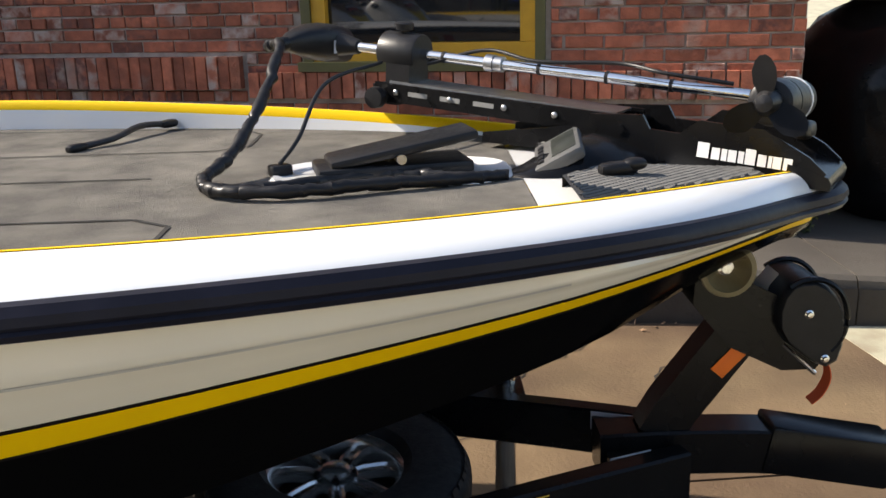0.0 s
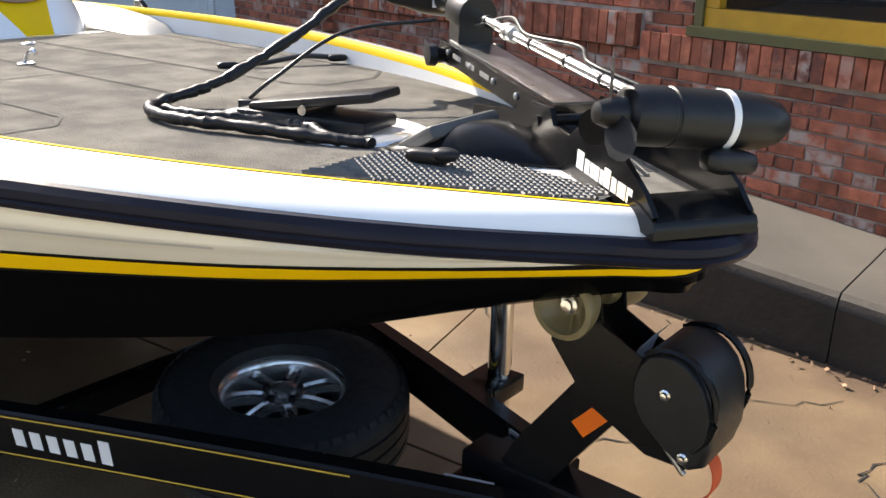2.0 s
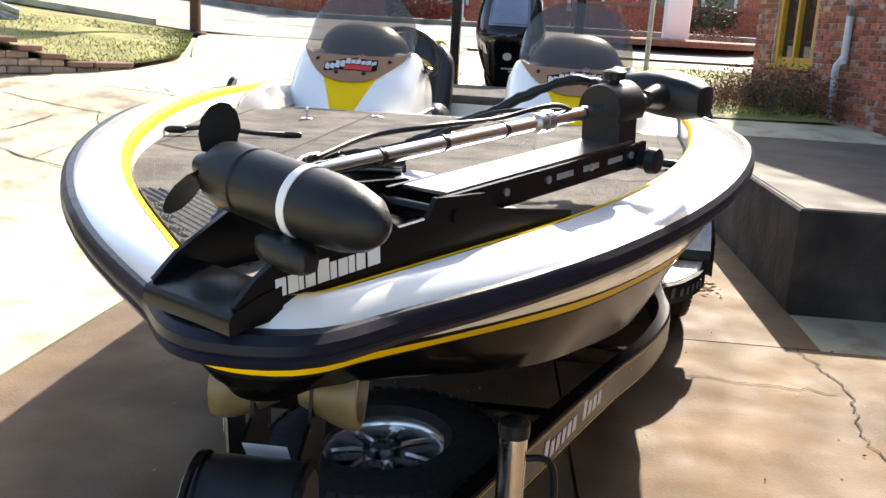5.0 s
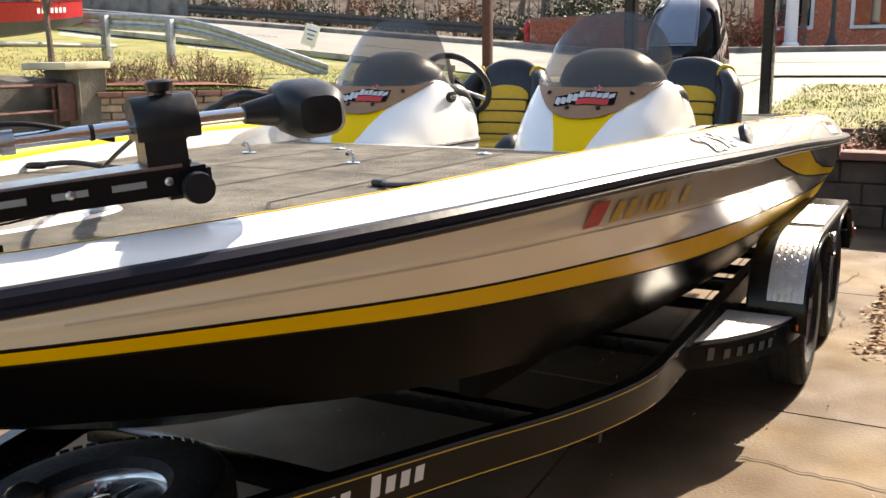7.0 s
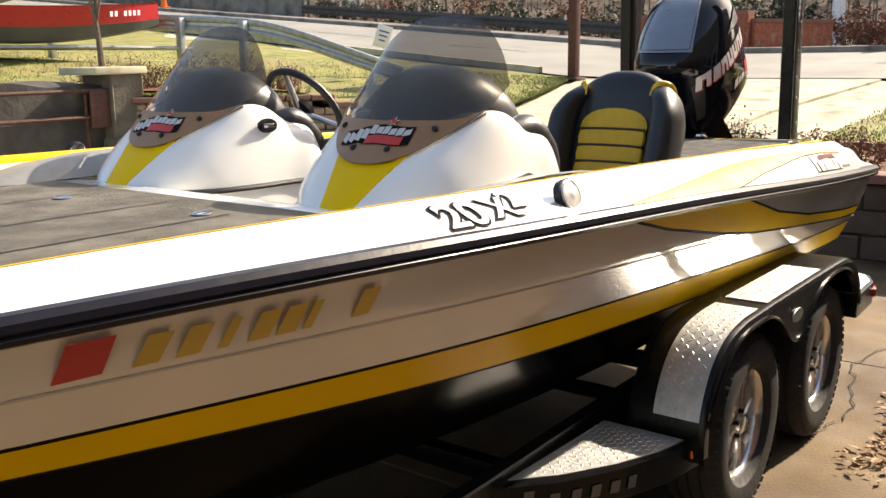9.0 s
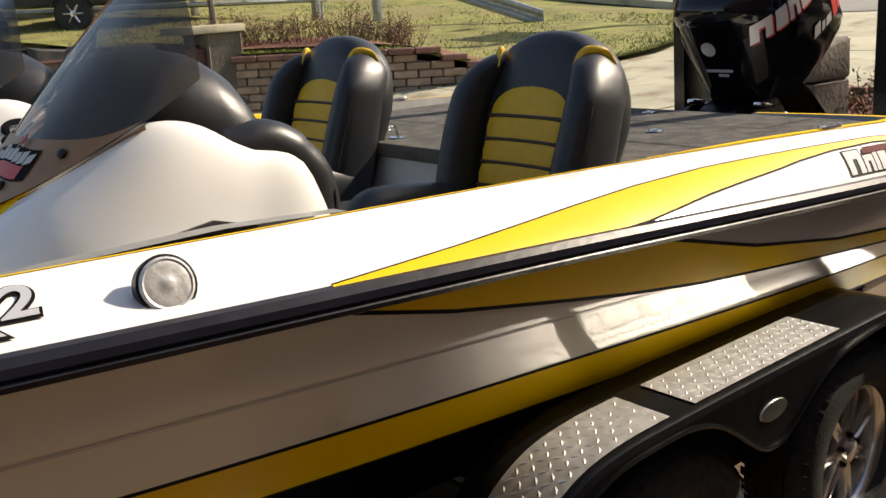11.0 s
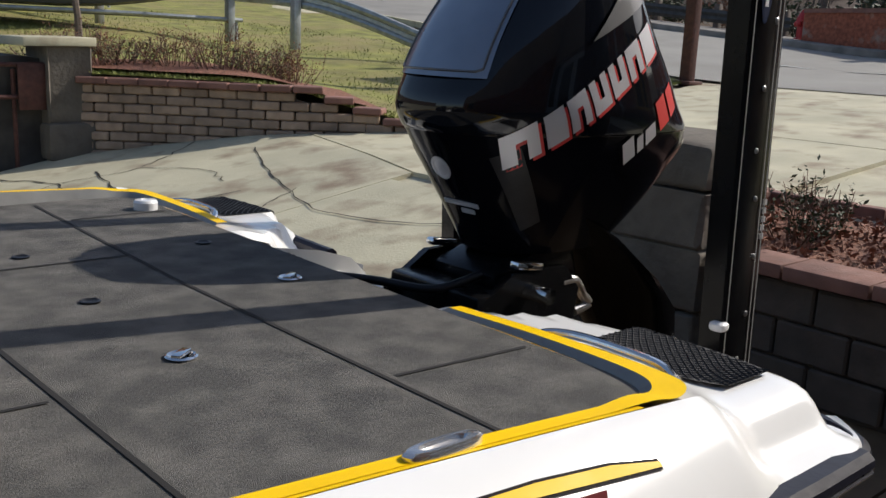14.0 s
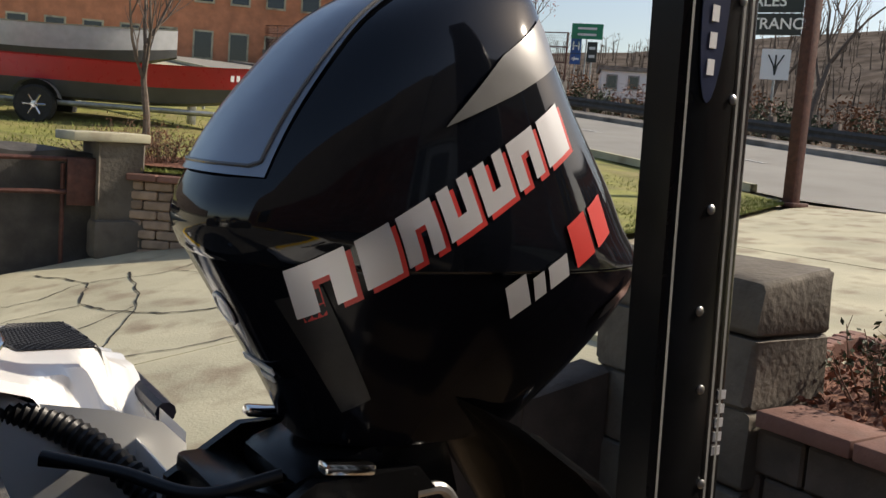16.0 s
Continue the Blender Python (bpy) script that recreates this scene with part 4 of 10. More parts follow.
for s in (1, -1):
    g, h = gun_surf(s), side_surf(s)
    # yellow flash on the gunwale, edged dark
    up = [(2.54, 0.03), (2.37, 0.13), (2.25, 0.20), (2.10, 0.30), (1.916, 0.425), (1.69, 0.557), (1.41, 0.655), (1.166, 0.678), (1.0, 0.69), (0.82, 0.695), (0.58, 0.695), (0.45, 0.655), (0.36, 0.575)]
    dn = [(2.54, 0.015), (2.30, 0.02), (2.10, 0.02), (1.85, 0.025), (1.756, 0.07), (1.634, 0.165), (1.493, 0.28), (1.336, 0.372), (1.16, 0.46), (1.037, 0.537), (0.84, 0.617), (0.60, 0.645), (0.36, 0.57)]
    decal(boat, g, [([(u, max(0.004, v - 0.038)) for u, v in dn], [(u, v + 0.045) for u, v in up])], M_LINE, "flash_outline", 0.0022)
    decal(boat, g, [([(u, max(0.012, v - 0.018)) for u, v in dn], [(u, v + 0.020) for u, v in up])], M_YEL, "yellow_flash", 0.0036, "yellow flash on the gunwale")
    # swoosh on the topside under it
    up = [(2.5, 1.18), (2.1, 1.18), (1.82, 1.17), (1.66, 1.132), (1.3, 1.043), (0.86, 0.972), (0.22, 0.907), (-0.15, 0.88)]
    dn = [(2.5, 1.178), (2.28, 1.125), (2.0, 1.075), (1.8, 1.04), (1.5, 0.997), (1.04, 0.95), (0.22, 0.872), (-0.15, 0.845)]
    decal(boat, h, [([(u, v - 0.009) for u, v in dn], [(u, v + 0.009) for u, v in up])], M_LINE, "flash_outline", 0.0022)
    decal(boat, h, [(dn, up)], M_YEL, "hull_flash", 0.0036, "yellow flash on the hull side")
    decal(boat, h, [([(1.88, 1.18), (1.66, 1.138), (1.3, 1.049), (0.86, 0.978), (0.22, 0.913), (-0.17, 0.886)], [(1.88, 1.184), (1.66, 1.165), (1.3, 1.14), (0.86, 1.11), (0.22, 1.07), (-0.17, 1.05)])], M_GREY, "grey_panel", 0.0015, "silver grey hull panel")
    # registration bars and sticker
    decal(boat, h, [([(4.15, 1.128), (4.07, 1.13)], [(4.135, 1.196), (4.055, 1.198)])], M_REDP, "registration_sticker", 0.0015, "faded red square sticker", 2)
    for i, a in enumerate((4.02, 3.945, 3.865, 3.805, 3.745, 3.685, 3.565)):
        w = 0.022 if i in (2, 5) else 0.046
        decal(boat, h, [([(a, 1.128 - 0.001 * i), (a - w, 1.128 - 0.001 * i)], [(a - 0.02, 1.184 - 0.001 * i), (a - 0.02 - w, 1.184 - 0.001 * i)])], M_GOLDD, "registration_bar", 0.0015, "yellow registration bar", 2)
    # maker's name by the stern as plain shapes
    for k, (a, w, hh) in enumerate(((0.86, 0.085, 1.0), (0.768, 0.055, 0.72), (0.707, 0.024, 0.95), (0.676, 0.046, 0.9), (0.624, 0.058, 0.72), (0.560, 0.060, 0.72))):
        lo_, hi_ = 0.12, 0.12 + 0.40 * hh
        decal(boat, g, slant(glyph(a + 0.008, w + 0.016, lo_ - 0.03, hi_ + 0.03, 0)), M_LINE, "name_shadow", 0.0012, sub=2)
        decal(boat, g, slant(glyph(a, w, lo_, hi_, (1, 1, 0, 0, 2, 1)[k])), M_NAME, "name_shape", 0.0030, sub=2)
    decal(boat, g, [([(0.725, 0.425), (0.60, 0.43), (0.495, 0.425)], [(0.70, 0.545), (0.58, 0.55), (0.482, 0.53)])], M_MAROON, "name_bar", 0.0044, sub=2)
    for a, w in ((0.475, 0.03), (0.44, 0.03), (0.40, 0.05)):
        decal(boat, g, [([(a, 0.13), (a - w, 0.13)], [(a, 0.20), (a - w, 0.20)])], M_SIGNDK, "name_bar", 0.0022, sub=2)
    # round speaker vent
    p = g(2.79, 0.45, 0.004)
    nn = Vector((0.05, 0.93 * s, 0.36)).normalized()
    p = p + nn * 0.022
    b = bmesh.new()
    lathe(b, [(-0.02, 0.042), (0.003, 0.042), (0.007, 0.038), (0.0055, 0.035), (0.008, 0.022), (0.007, 0.016), (0.010, 0.009), (0.010, 0.0)], p, nn, 28)
    vent = part("side_vent", b, mat("pale_cast_vent", (0.62, 0.62, 0.61), 0.42, 0.45, var=0.2, scale=60, bump=0.1, bscale=90), boat, "round pale metal vent")
    b = bmesh.new()
    lathe(b, [(-0.02, 0.0465), (0.001, 0.0465), (0.002, 0.042)], p, nn, 28)
    part("gasket", b, M_BLACK, vent)
    # fixed lamp / cleat on the aft gunwale
    b = bmesh.new()
    cl = [Vector((0.655, s * (deck_y(0.655) + 0.008), gun_z(0.655) + 0.004))]
    loft(b, [[cl[0] + Vector((0.064 * k_ * sup(a_, 2.4)[0], 0.016 * k_ * sup(a_, 2.4)[1], z_)) for a_ in xs_of(0, 2 * math.pi, 29)[:-1]] for k_, z_ in ((1.0, -0.004), (1.0, 0.006), (0.90, 0.010), (0.62, 0.010), (0.55, 0.004), (0.2, 0.004))], True, True, True)
    part("pop_up_cleat", b, M_RIM, boat, "flush stainless pop-up cleat")
# white stern-light base at the starboard corner of the aft deck
b = bmesh.new()
lathe(b, [(-0.004, 0.036), (0.020, 0.036), (0.027, 0.031), (0.029, 0.014), (0.025, 0.010), (0.025, 0.0)], (0.228, -0.81, DECK - 0.008), (0, 0, 1), 24)
part("stern_light_base", b, M_GEL, boat, "round white stern light base")
# model number on the port and starboard gunwale
def word_on(name, text, size, surf, x0, sx, v0, kv, material, lift, fat, label=""):
    """Flat lettering bent over the gunwale: sx is the way it reads, kv the rise for each metre."""
    cu = bpy.data.curves.new(name, 'FONT')
    cu.body, cu.size, cu.shear, cu.offset = text, size, 0.25, fat * size
    tmp = bpy.data.objects.new(name, cu)
    me = bpy.data.meshes.new_from_object(tmp)
    bpy.data.objects.remove(tmp)
    b = bmesh.new()
    b.from_mesh(me)
    bmesh.ops.triangulate(b, faces=b.faces)
    for _ in range(2):
        bmesh.ops.subdivide_edges(b, edges=[e for e in b.edges if e.calc_length() > 0.015], cuts=1)
        bmesh.ops.triangulate(b, faces=b.faces)
    for v in b.verts:
        v.co = surf(x0 + sx * v.co.x, max(0.03, min(0.97, v0 + kv * v.co.y)), lift)
    return part(name, b, material, boat, label)


for s in (1, -1):
    g = gun_surf(s)
    for txt, size, x0_, x1_, v0_ in (("20", 0.145, 3.288, 2.965, 0.17), ("X", 0.124, 3.112, 3.13, 0.24), ("2", 0.105, 3.018, 3.21, 0.42)):
        xs_ = x0_ if s > 0 else x1_
        word_on("model_shadow", txt, size, g, xs_, -s, v0_, 5.6, M_LINE, 0.003, 0.065)
        word_on("model_number", txt, size, g, xs_, -s, v0_, 5.6, M_SILVER, 0.0055, 0.02, "silver model number with black outline")

# ---- consoles ----
con_w = spline([2.26, 2.30, 2.44, 2.62, 2.75, 2.88, 2.96, 3.0, 3.02], [0.30, 0.325, 0.335, 0.335, 0.325, 0.275, 0.195, 0.125, 0.075])
con_e = spline([2.26, 2.34, 2.44, 2.53, 2.62, 2.66, 2.74, 2.82, 2.86, 2.94, 3.02], [0.245, 0.262, 0.270, 0.268, 0.250, 0.228, 0.182, 0.140, 0.122, 0.086, 0.054])
con_h = spline([2.26, 2.285, 2.315, 2.36, 2.41, 2.456, 2.516, 2.589, 2.66, 2.74, 2.82, 2.86, 2.94, 3.02], [1.21, 1.29, 1.362, 1.402, 1.408, 1.418, 1.455, 1.480, 1.470, 1.424, 1.372, 1.342, 1.275, 1.203])


def console(c, side):
    """A moulded console with windshield, dash and panel; side +1 on port."""
    con = thing("console", "white and yellow moulded console with smoked windshield", "boat console", "consoles")
    Z0 = 1.195

    def surf(u, v, lift=0.0):
        """The flank: u along the boat, v from the foot (0) up to the shoulder (1), on the side of v's sign."""
        w, e, z = con_w(u), con_e(u), con_h(u)
        a = abs(v) * math.pi / 2
        sg = math.copysign(1.0, v)
        return Vector((u + 0.3 * lift, c + sg * (e + (w - e) * math.cos(a) ** 0.9 + lift), Z0 + (z - Z0) * math.sin(a) ** 0.9 + 0.3 * lift))
    ux = xs_of(2.26, 3.02, 44)
    for sg in (1, -1):
        b = bmesh.new()
        loft(b, [[surf(x, sg * v) for v in xs_of(0.0001, 1, 14)] for x in ux])
        loft(b, [[surf(x, sg * 0.0001) for x in ux], [surf(x, sg * 0.0001) - Vector((0, 0, 0.16)) for x in ux]])
        part("flank", b, M_GEL, con, "glossy white moulded flank")
    b = bmesh.new()
    loft(b, [[Vector((x, lerp(surf(x, -1).y, surf(x, 1).y, k / 8), con_h(x) - 0.012 + 0.02 * math.sin(math.pi * k / 8))) for k in range(9)] for x in xs_of(2.27, 2.84, 16)])
    loft(b, [[Vector((2.262, c + 0.30 * q, z)) for q in (-1, 0, 1)] for z in (1.04, 1.22, 1.30)])
    part("dash_top", b, M_VINYLB, con, "dark dash under the windshield")
    # yellow nose plate between the flanks, standing slightly proud
    b = bmesh.new()
    rows = []
    for x in xs_of(3.018, 2.80, 16):
        e, z = con_e(x), con_h(x)
        rows.append([Vector((x, c - e - 0.001, z - 0.012))] + [Vector((x + 0.004 * (1 - q * q), c + e * q, z + 0.003 + 0.006 * (1 - q * q))) for q in xs_of(-1, 1, 11)] + [Vector((x, c + e + 0.001, z - 0.012))])
    loft(b, rows)
    loft(b, [[p for p in rows[0]], [p - Vector((0, 0, 0.05)) for p in rows[0]]])
    part("yellow_face", b, M_YEL, con, "yellow nose plate")
    # windshield: a bowed smoked sheet
    def ws(a, t):
        k = abs(a) ** 2.4
        bx, by, bz = 2.890 - 0.243 * k, 0.272 * a, 1.335 + 0.148 * k
        tx, ty, tz = 2.475 + 0.05 * a * a, 0.272 * a, 1.552 + 0.213 * max(0.0, 1 - abs(a) ** 2.6) ** 0.62
        s = t ** 0.92
        return Vector((lerp(bx, tx, s), c + lerp(by, ty, s), lerp(bz, tz, t) + 0.022 * math.sin(math.pi * t) * (1 - k)))
    b = bmesh.new()
    loft(b, [[ws(a, t) for a in xs_of(-1, 1, 41)] for t in xs_of(0.0, 1, 14)])
    w_ = part("windshield", b, M_SMOKE, con, "smoked acrylic windshield")
    b = bmesh.new()
    loft(b, [[ws(a, lerp(0.0, 0.03 + 0.21 * (1 - abs(a) ** 3), t)) + Vector((0.003, 0, 0.002)) for a in xs_of(-1, 1, 31)] for t in xs_of(0, 1, 5)])
    loft(b, [[ws(a, 0) + Vector((-0.004, 0, -0.003)) for a in xs_of(-1, 1, 21)], [ws(a, 0) + Vector((-0.02, -0.03 * a, -0.05)) for a in xs_of(-1, 1, 21)]])
    part("brown_band", b, M_TAUPE, con, "brown band along the foot of the windshield")
    for a, t in ((-0.24, 0.07), (0.24, 0.07), (-0.64, 0.12), (0.64, 0.12)):
        p = ws(a, t)
        n_ = (ws(a + 0.05, t) - p).cross(ws(a, t + 0.05) - p).normalized()
        if n_.x < 0:
            n_ = -n_
        b = bmesh.new()
        lathe(b, [(0.0, 0.010), (0.004, 0.010), (0.007, 0.006), (0.008, 0.001)], p + n_ * 0.005, n_, 12)
        part("screw", b, M_BLACK, w_)

    def wsurf(u, v, lift):
        p = ws(u, v)
        n_ = (ws(u + 0.05, v) - p).cross(ws(u, v + 0.05) - p).normalized()
        if n_.x < 0:
            n_ = -n_
        return p + n_ * lift
    # maker's sticker as plain shapes
    arch = spline([-0.47, -0.3, -0.12, 0.05, 0.25, 0.43], [0.095, 0.135, 0.170, 0.180, 0.165, 0.145])
    us_ = xs_of(-0.48, 0.45, 8)
    decal(con, wsurf, [([(u, arch(u) - 0.055 - 0.022 * sstep(-0.2, -0.1, u)) for u in us_], [(u, arch(u) + 0.034) for u in us_])], M_LINE, "sticker_shadow", 0.006, sub=2, vsub=3)
    us_ = xs_of(-0.12, 0.36, 5)
    decal(con, wsurf, [([(u, arch(u) - 0.072) for u in us_], [(u, arch(u) - 0.026) for u in us_])], M_REDP, "sticker_bar", 0.007, sub=2, vsub=3)
    for k in range(10):
        a0 = -0.465 + 0.0895 * k
        lo_, hi_ = arch(a0 + 0.04) - (0.040 if k < 4 else 0.020), arch(a0 + 0.04) + (0.020, 0.012, 0.026, 0.016, 0.030, 0.016, 0.022, 0.014, 0.022, 0.014)[k]
        decal(con, wsurf, [([(a0, lo_), (a0 + 0.083, lo_)], [(a0 + 0.012, hi_), (a0 + 0.088, hi_)])], M_NAME, "sticker_block", 0.008, sub=2, vsub=2)
    p0, p1, p2 = wsurf(0.16, 0.225, 0.009), wsurf(0.3, 0.22, 0.009), wsurf(0.17, 0.30, 0.009)
    uu, vv = (p1 - p0).normalized(), (p2 - p0).normalized()
    for r_, mm, dp in ((0.019, M_NAME, 0.0), (0.014, M_REDP, 0.0015)):
        b = bmesh.new()
        prism(b, [((r_ if k % 2 == 0 else 0.40 * r_) * math.cos(math.pi / 2 + k * math.pi / 5), (r_ if k % 2 == 0 else 0.40 * r_) * math.sin(math.pi / 2 + k * math.pi / 5)) for k in range(10)], p0 + Vector((dp, 0, dp)), uu, vv, 0.001)
        part("sticker_star", b, mm, con)
    # padded dash hood and bolster behind the glass
    b = bmesh.new()
    rows = []
    for x, w, z0, h in ((2.72, 0.09, 1.43, 0.03), (2.69, 0.15, 1.42, 0.10), (2.62, 0.195, 1.41, 0.185), (2.54, 0.225, 1.40, 0.215), (2.46, 0.242, 1.38, 0.215), (2.41, 0.245, 1.365, 0.195), (2.375, 0.235, 1.35, 0.155), (2.355, 0.21, 1.345, 0.11), (2.345, 0.15, 1.34, 0.06)):
        rows.append([Vector((x, c + w * sup(a, 2.7)[0], z0 + h * max(0, sup(a, 2.7)[1]))) for a in xs_of(0, math.pi, 17)])
    loft(b, rows, cap0=True, cap1=True)
    part("dash_hood", b, M_VINYL, con, "padded charcoal dash hood")
    for sy in (1, -1):
        b = bmesh.new()
        tube(b, smooth_path([(2.50, c + sy * 0.205, 1.40), (2.45, c + sy * 0.232, 1.402), (2.385, c + sy * 0.243, 1.410), (2.325, c + sy * 0.25, 1.372), (2.285, c + sy * 0.255, 1.312), (2.275, c + sy * 0.255, 1.20)], 5), [0.025, 0.035, 0.044] + [0.050] * 12 + [0.046] * 9 + [0.038] * 2, 14)
        part("dash_bolster", b, M_VINYL, con)
    b = bmesh.new()
    tube(b, smooth_path([surf(x, -0.001 * side) + Vector((0, -0.004 * side, -0.004)) for x in xs_of(2.98, 2.27, 9)], 3), 0.010, 8)
    part("foot_gasket", b, M_VINYLB, con)
    b = bmesh.new()
    wy = c + side * 0.375
    prism(b, [(2.79, 1.272), (2.58, 1.303), (2.49, 1.278), (2.52, 1.26), (2.79, 1.26)], (0, wy - 0.004, 0), (1, 0, 0), (0, 0, 1), -0.008)
    part("foot_wedge", b, M_VINYLB, con, "dark wedge at the console's foot")
    return con, surf


conP, sP = console(0.515, 1)
conS, sS = console(-0.545, -1)
# courtesy light on the inner flank of the starboard console
p = sS(2.58, 0.50, 0.006)
b = bmesh.new()
for sc, dz in ((1.0, 0.0), (0.8, 0.005)):
    loft(b, [[p + Vector((0.045 * sc * math.cos(a), dz + k, 0.026 * sc * math.sin(a))) for a in xs_of(0, 2 * math.pi, 21)[:-1]] for k in (0.0, 0.008)], True, True, True)
lamp_ = part("courtesy_light", b, M_BLACK, conS, "oval black courtesy light")
b = bmesh.new()
box(b, p + Vector((0, 0.013, 0)), (0.05, 0.006, 0.018), bev=0.004)
part("lens", b, M_CHROME, lamp_)
# steering wheel
wheel_c, wheel_n = Vector((2.25, -0.37, 1.45)), Vector((-0.82, 0, 0.57))
_, wu, wv = frame_of(wheel_n)
b = bmesh.new()
lathe(b, [(-0.16, 0.02), (-0.03, 0.03), (-0.02, 0.05), (0.0, 0.05), (0.008, 0.03), (0.009, 0.0)], wheel_c, wheel_n, 20)
steer = part("steering_wheel", b, M_BLACK, conS, "black padded steering wheel")
b = bmesh.new()
loft(b, [circle(wheel_c + (wu * math.cos(a) + wv * math.sin(a)) * 0.175, 0.015, (wu * math.cos(a) + wv * math.sin(a)), wheel_n.normalized(), 10) for a in xs_of(0, 2 * math.pi, 37)], True)
part("rim", b, M_VINYLB, steer)
for k in range(3):
    a = math.pi / 2 + k * 2 * math.pi / 3
    b = bmesh.new()
    tube(b, [wheel_c - wheel_n * 0.03, wheel_c + (wu * math.cos(a) + wv * math.sin(a)) * 0.17], [0.016, 0.010], 8)
    part("spoke", b, M_ALU, steer)
# throttle box and lever
b = bmesh.new()
box(b, (2.10, -0.93, 1.17), (0.16, 0.09, 0.20), bev=0.02)
thr = put("throttle_control", b, M_BLACK)
tagged(thr, "black throttle control beside the driver's seat", "throttle")
b = bmesh.new()
tube(b, smooth_path([(2.10, -0.88, 1.22), (2.08, -0.87, 1.30), (2.05, -0.865, 1.36)], 4), 0.012, 8)
tube(b, [(2.05, -0.90, 1.37), (2.05, -0.83, 1.37)], 0.018, 10)
part("lever", b, M_BLACK, thr)
# white steps that carry the consoles
b = bmesh.new()
box(b, (3.06, 0.0, 1.10), (0.16, 1.7, 0.235), bev=0.015)
part("console_step", b, M_GEL, boat)

# ---- seats ----


def pillow(b, c, s, rx=(1, 0, 0), ry=(0, 1, 0), rz=(0, 0, 1), e=3.2, n=14, m=9):
    """A rounded cushion of half sizes s round c, in the given axes."""
    rx, ry, rz = Vector(rx), Vector(ry), Vector(rz)
    rows = []
    for j in range(m):
        ph = -math.pi / 2 + math.pi * (j + 0.02) / (m - 1 + 0.04)
        cp, sp = sup(ph, e)
        rows.append([Vector(c) + rx * (s[0] * cp * sup(2 * math.pi * i / n, e)[0]) + ry * (s[1] * cp * sup(2 * math.pi * i / n, e)[1]) + rz * (s[2] * sp) for i in range(n)])
    loft(b, rows, True, True, True)


def seat(c, x0=1.50):
    st = thing("bucket_chair", "charcoal and yellow padded vinyl bucket chair facing the console", "boat chair", "bucket chairs")
    tilt = radians(17)
    up, fw = Vector((-math.sin(tilt), 0, math.cos(tilt))), Vector((math.cos(tilt), 0, math.sin(tilt)))
    o = Vector((x0, c, 1.06))

    def P(y, h, d):
        return o + Vector((0, y, 0)) + up * h + fw * d
    # backrest shell: an arched slab with rounded edges
    out = []
    for k in range(41):
        t = k / 40
        if t < 0.24:
            out.append((lerp(0.205, 0.262, t / 0.24), lerp(-0.06, 0.27, t / 0.24)))
        elif t > 0.76:
            out.append((-lerp(0.262, 0.205, (t - 0.76) / 0.24), lerp(0.27, -0.06, (t - 0.76) / 0.24)))
        else:
            a = math.pi * (t - 0.24) / 0.52
            cc, ss = sup(a, 2.2)
            out.append((0.262 * cc, 0.27 + 0.275 * ss))
    b = bmesh.new()
    loft(b, [[P(y * s, 0.26 + (h - 0.26) * s, d) for y, h in out] for s, d in ((0.84, -0.090), (0.94, -0.080), (0.99, -0.055), (1.0, -0.03), (0.995, 0.0), (0.97, 0.028), (0.92, 0.046), (0.84, 0.055), (0.72, 0.058))], True, True, True)
    part("backrest", b, M_VINYL, st, "charcoal vinyl backrest")
    for sy in (1, -1):
        # side bolster: full and forward at the ribs, thinning into the shoulder
        b = bmesh.new()
        rows = []
        for i in range(29):
            t = i / 28
            h = lerp(-0.07, 0.478, t)
            yc = 0.196 + 0.032 * math.sin(math.pi * min(1, 0.1 + t * 0.72)) - 0.040 * sstep(0.72, 1.0, t)
            d0 = 0.045 + 0.014 * math.sin(math.pi * t) - 0.035 * sstep(0.7, 1, t)
            end = (1 - max(0.0, (t - 0.86) / 0.14) ** 2.4 * 0.72) * (0.86 + 0.14 * min(1, t * 8))
            hw, hd = lerp(0.060, 0.052, t) * end, lerp(0.108, 0.086, t) * end
            rows.append([P(sy * (yc + hw * sup(2 * math.pi * k / 22, 2.6)[0]), h, d0 + hd * sup(2 * math.pi * k / 22, 2.6)[1]) for k in range(22)])
        loft(b, rows, True, True, True)
        bol = part("side_bolster", b, M_VINYL, st)
        # welt along the outer seam of the bolster
        b = bmesh.new()
        tube(b, [P(sy * (0.196 + 0.032 * math.sin(math.pi * min(1, 0.1 + t * 0.72)) - 0.040 * sstep(0.72, 1.0, t) + lerp(0.060, 0.052, t) * 0.86), lerp(-0.05, 0.445, t), 0.045 + 0.014 * math.sin(math.pi * t) - 0.035 * sstep(0.7, 1, t) + lerp(0.108, 0.086, t) * 0.66) for t in xs_of(0.02, 0.93, 20)], 0.0022, 6)
        part("seam_welt", b, M_VINYLB, bol)
        # yellow roll in the gap between the head pad and the bolster's top
        b = bmesh.new()
        pts = smooth_path([P(sy * 0.146, 0.425, 0.078), P(sy * 0.158, 0.462, 0.070), P(sy * 0.178, 0.476, 0.048), P(sy * 0.200, 0.474, 0.018), P(sy * 0.218, 0.452, -0.008)], 5)
        rows = []
        for i, p in enumerate(pts):
            t = i / (len(pts) - 1)
            r = 0.002 + 0.012 * math.sin(math.pi * min(1, 0.06 + t * 0.95)) ** 0.6
            rows.append([p + Vector((0, sy * 0.9, 0)) * r * math.cos(2 * math.pi * k / 10) + up * r * 0.95 * math.sin(2 * math.pi * k / 10) for k in range(10)])
        loft(b, rows, True, True, True)
        part("shoulder_insert", b, M_VYEL, st, "yellow shoulder insert")
    # head panel and the yellow ribs
    b = bmesh.new()
    pillow(b, P(0, 0.385, 0.036), (0.172, 0.135, 0.036), (0, 1, 0), up, fw, e=2.4, n=24, m=11)
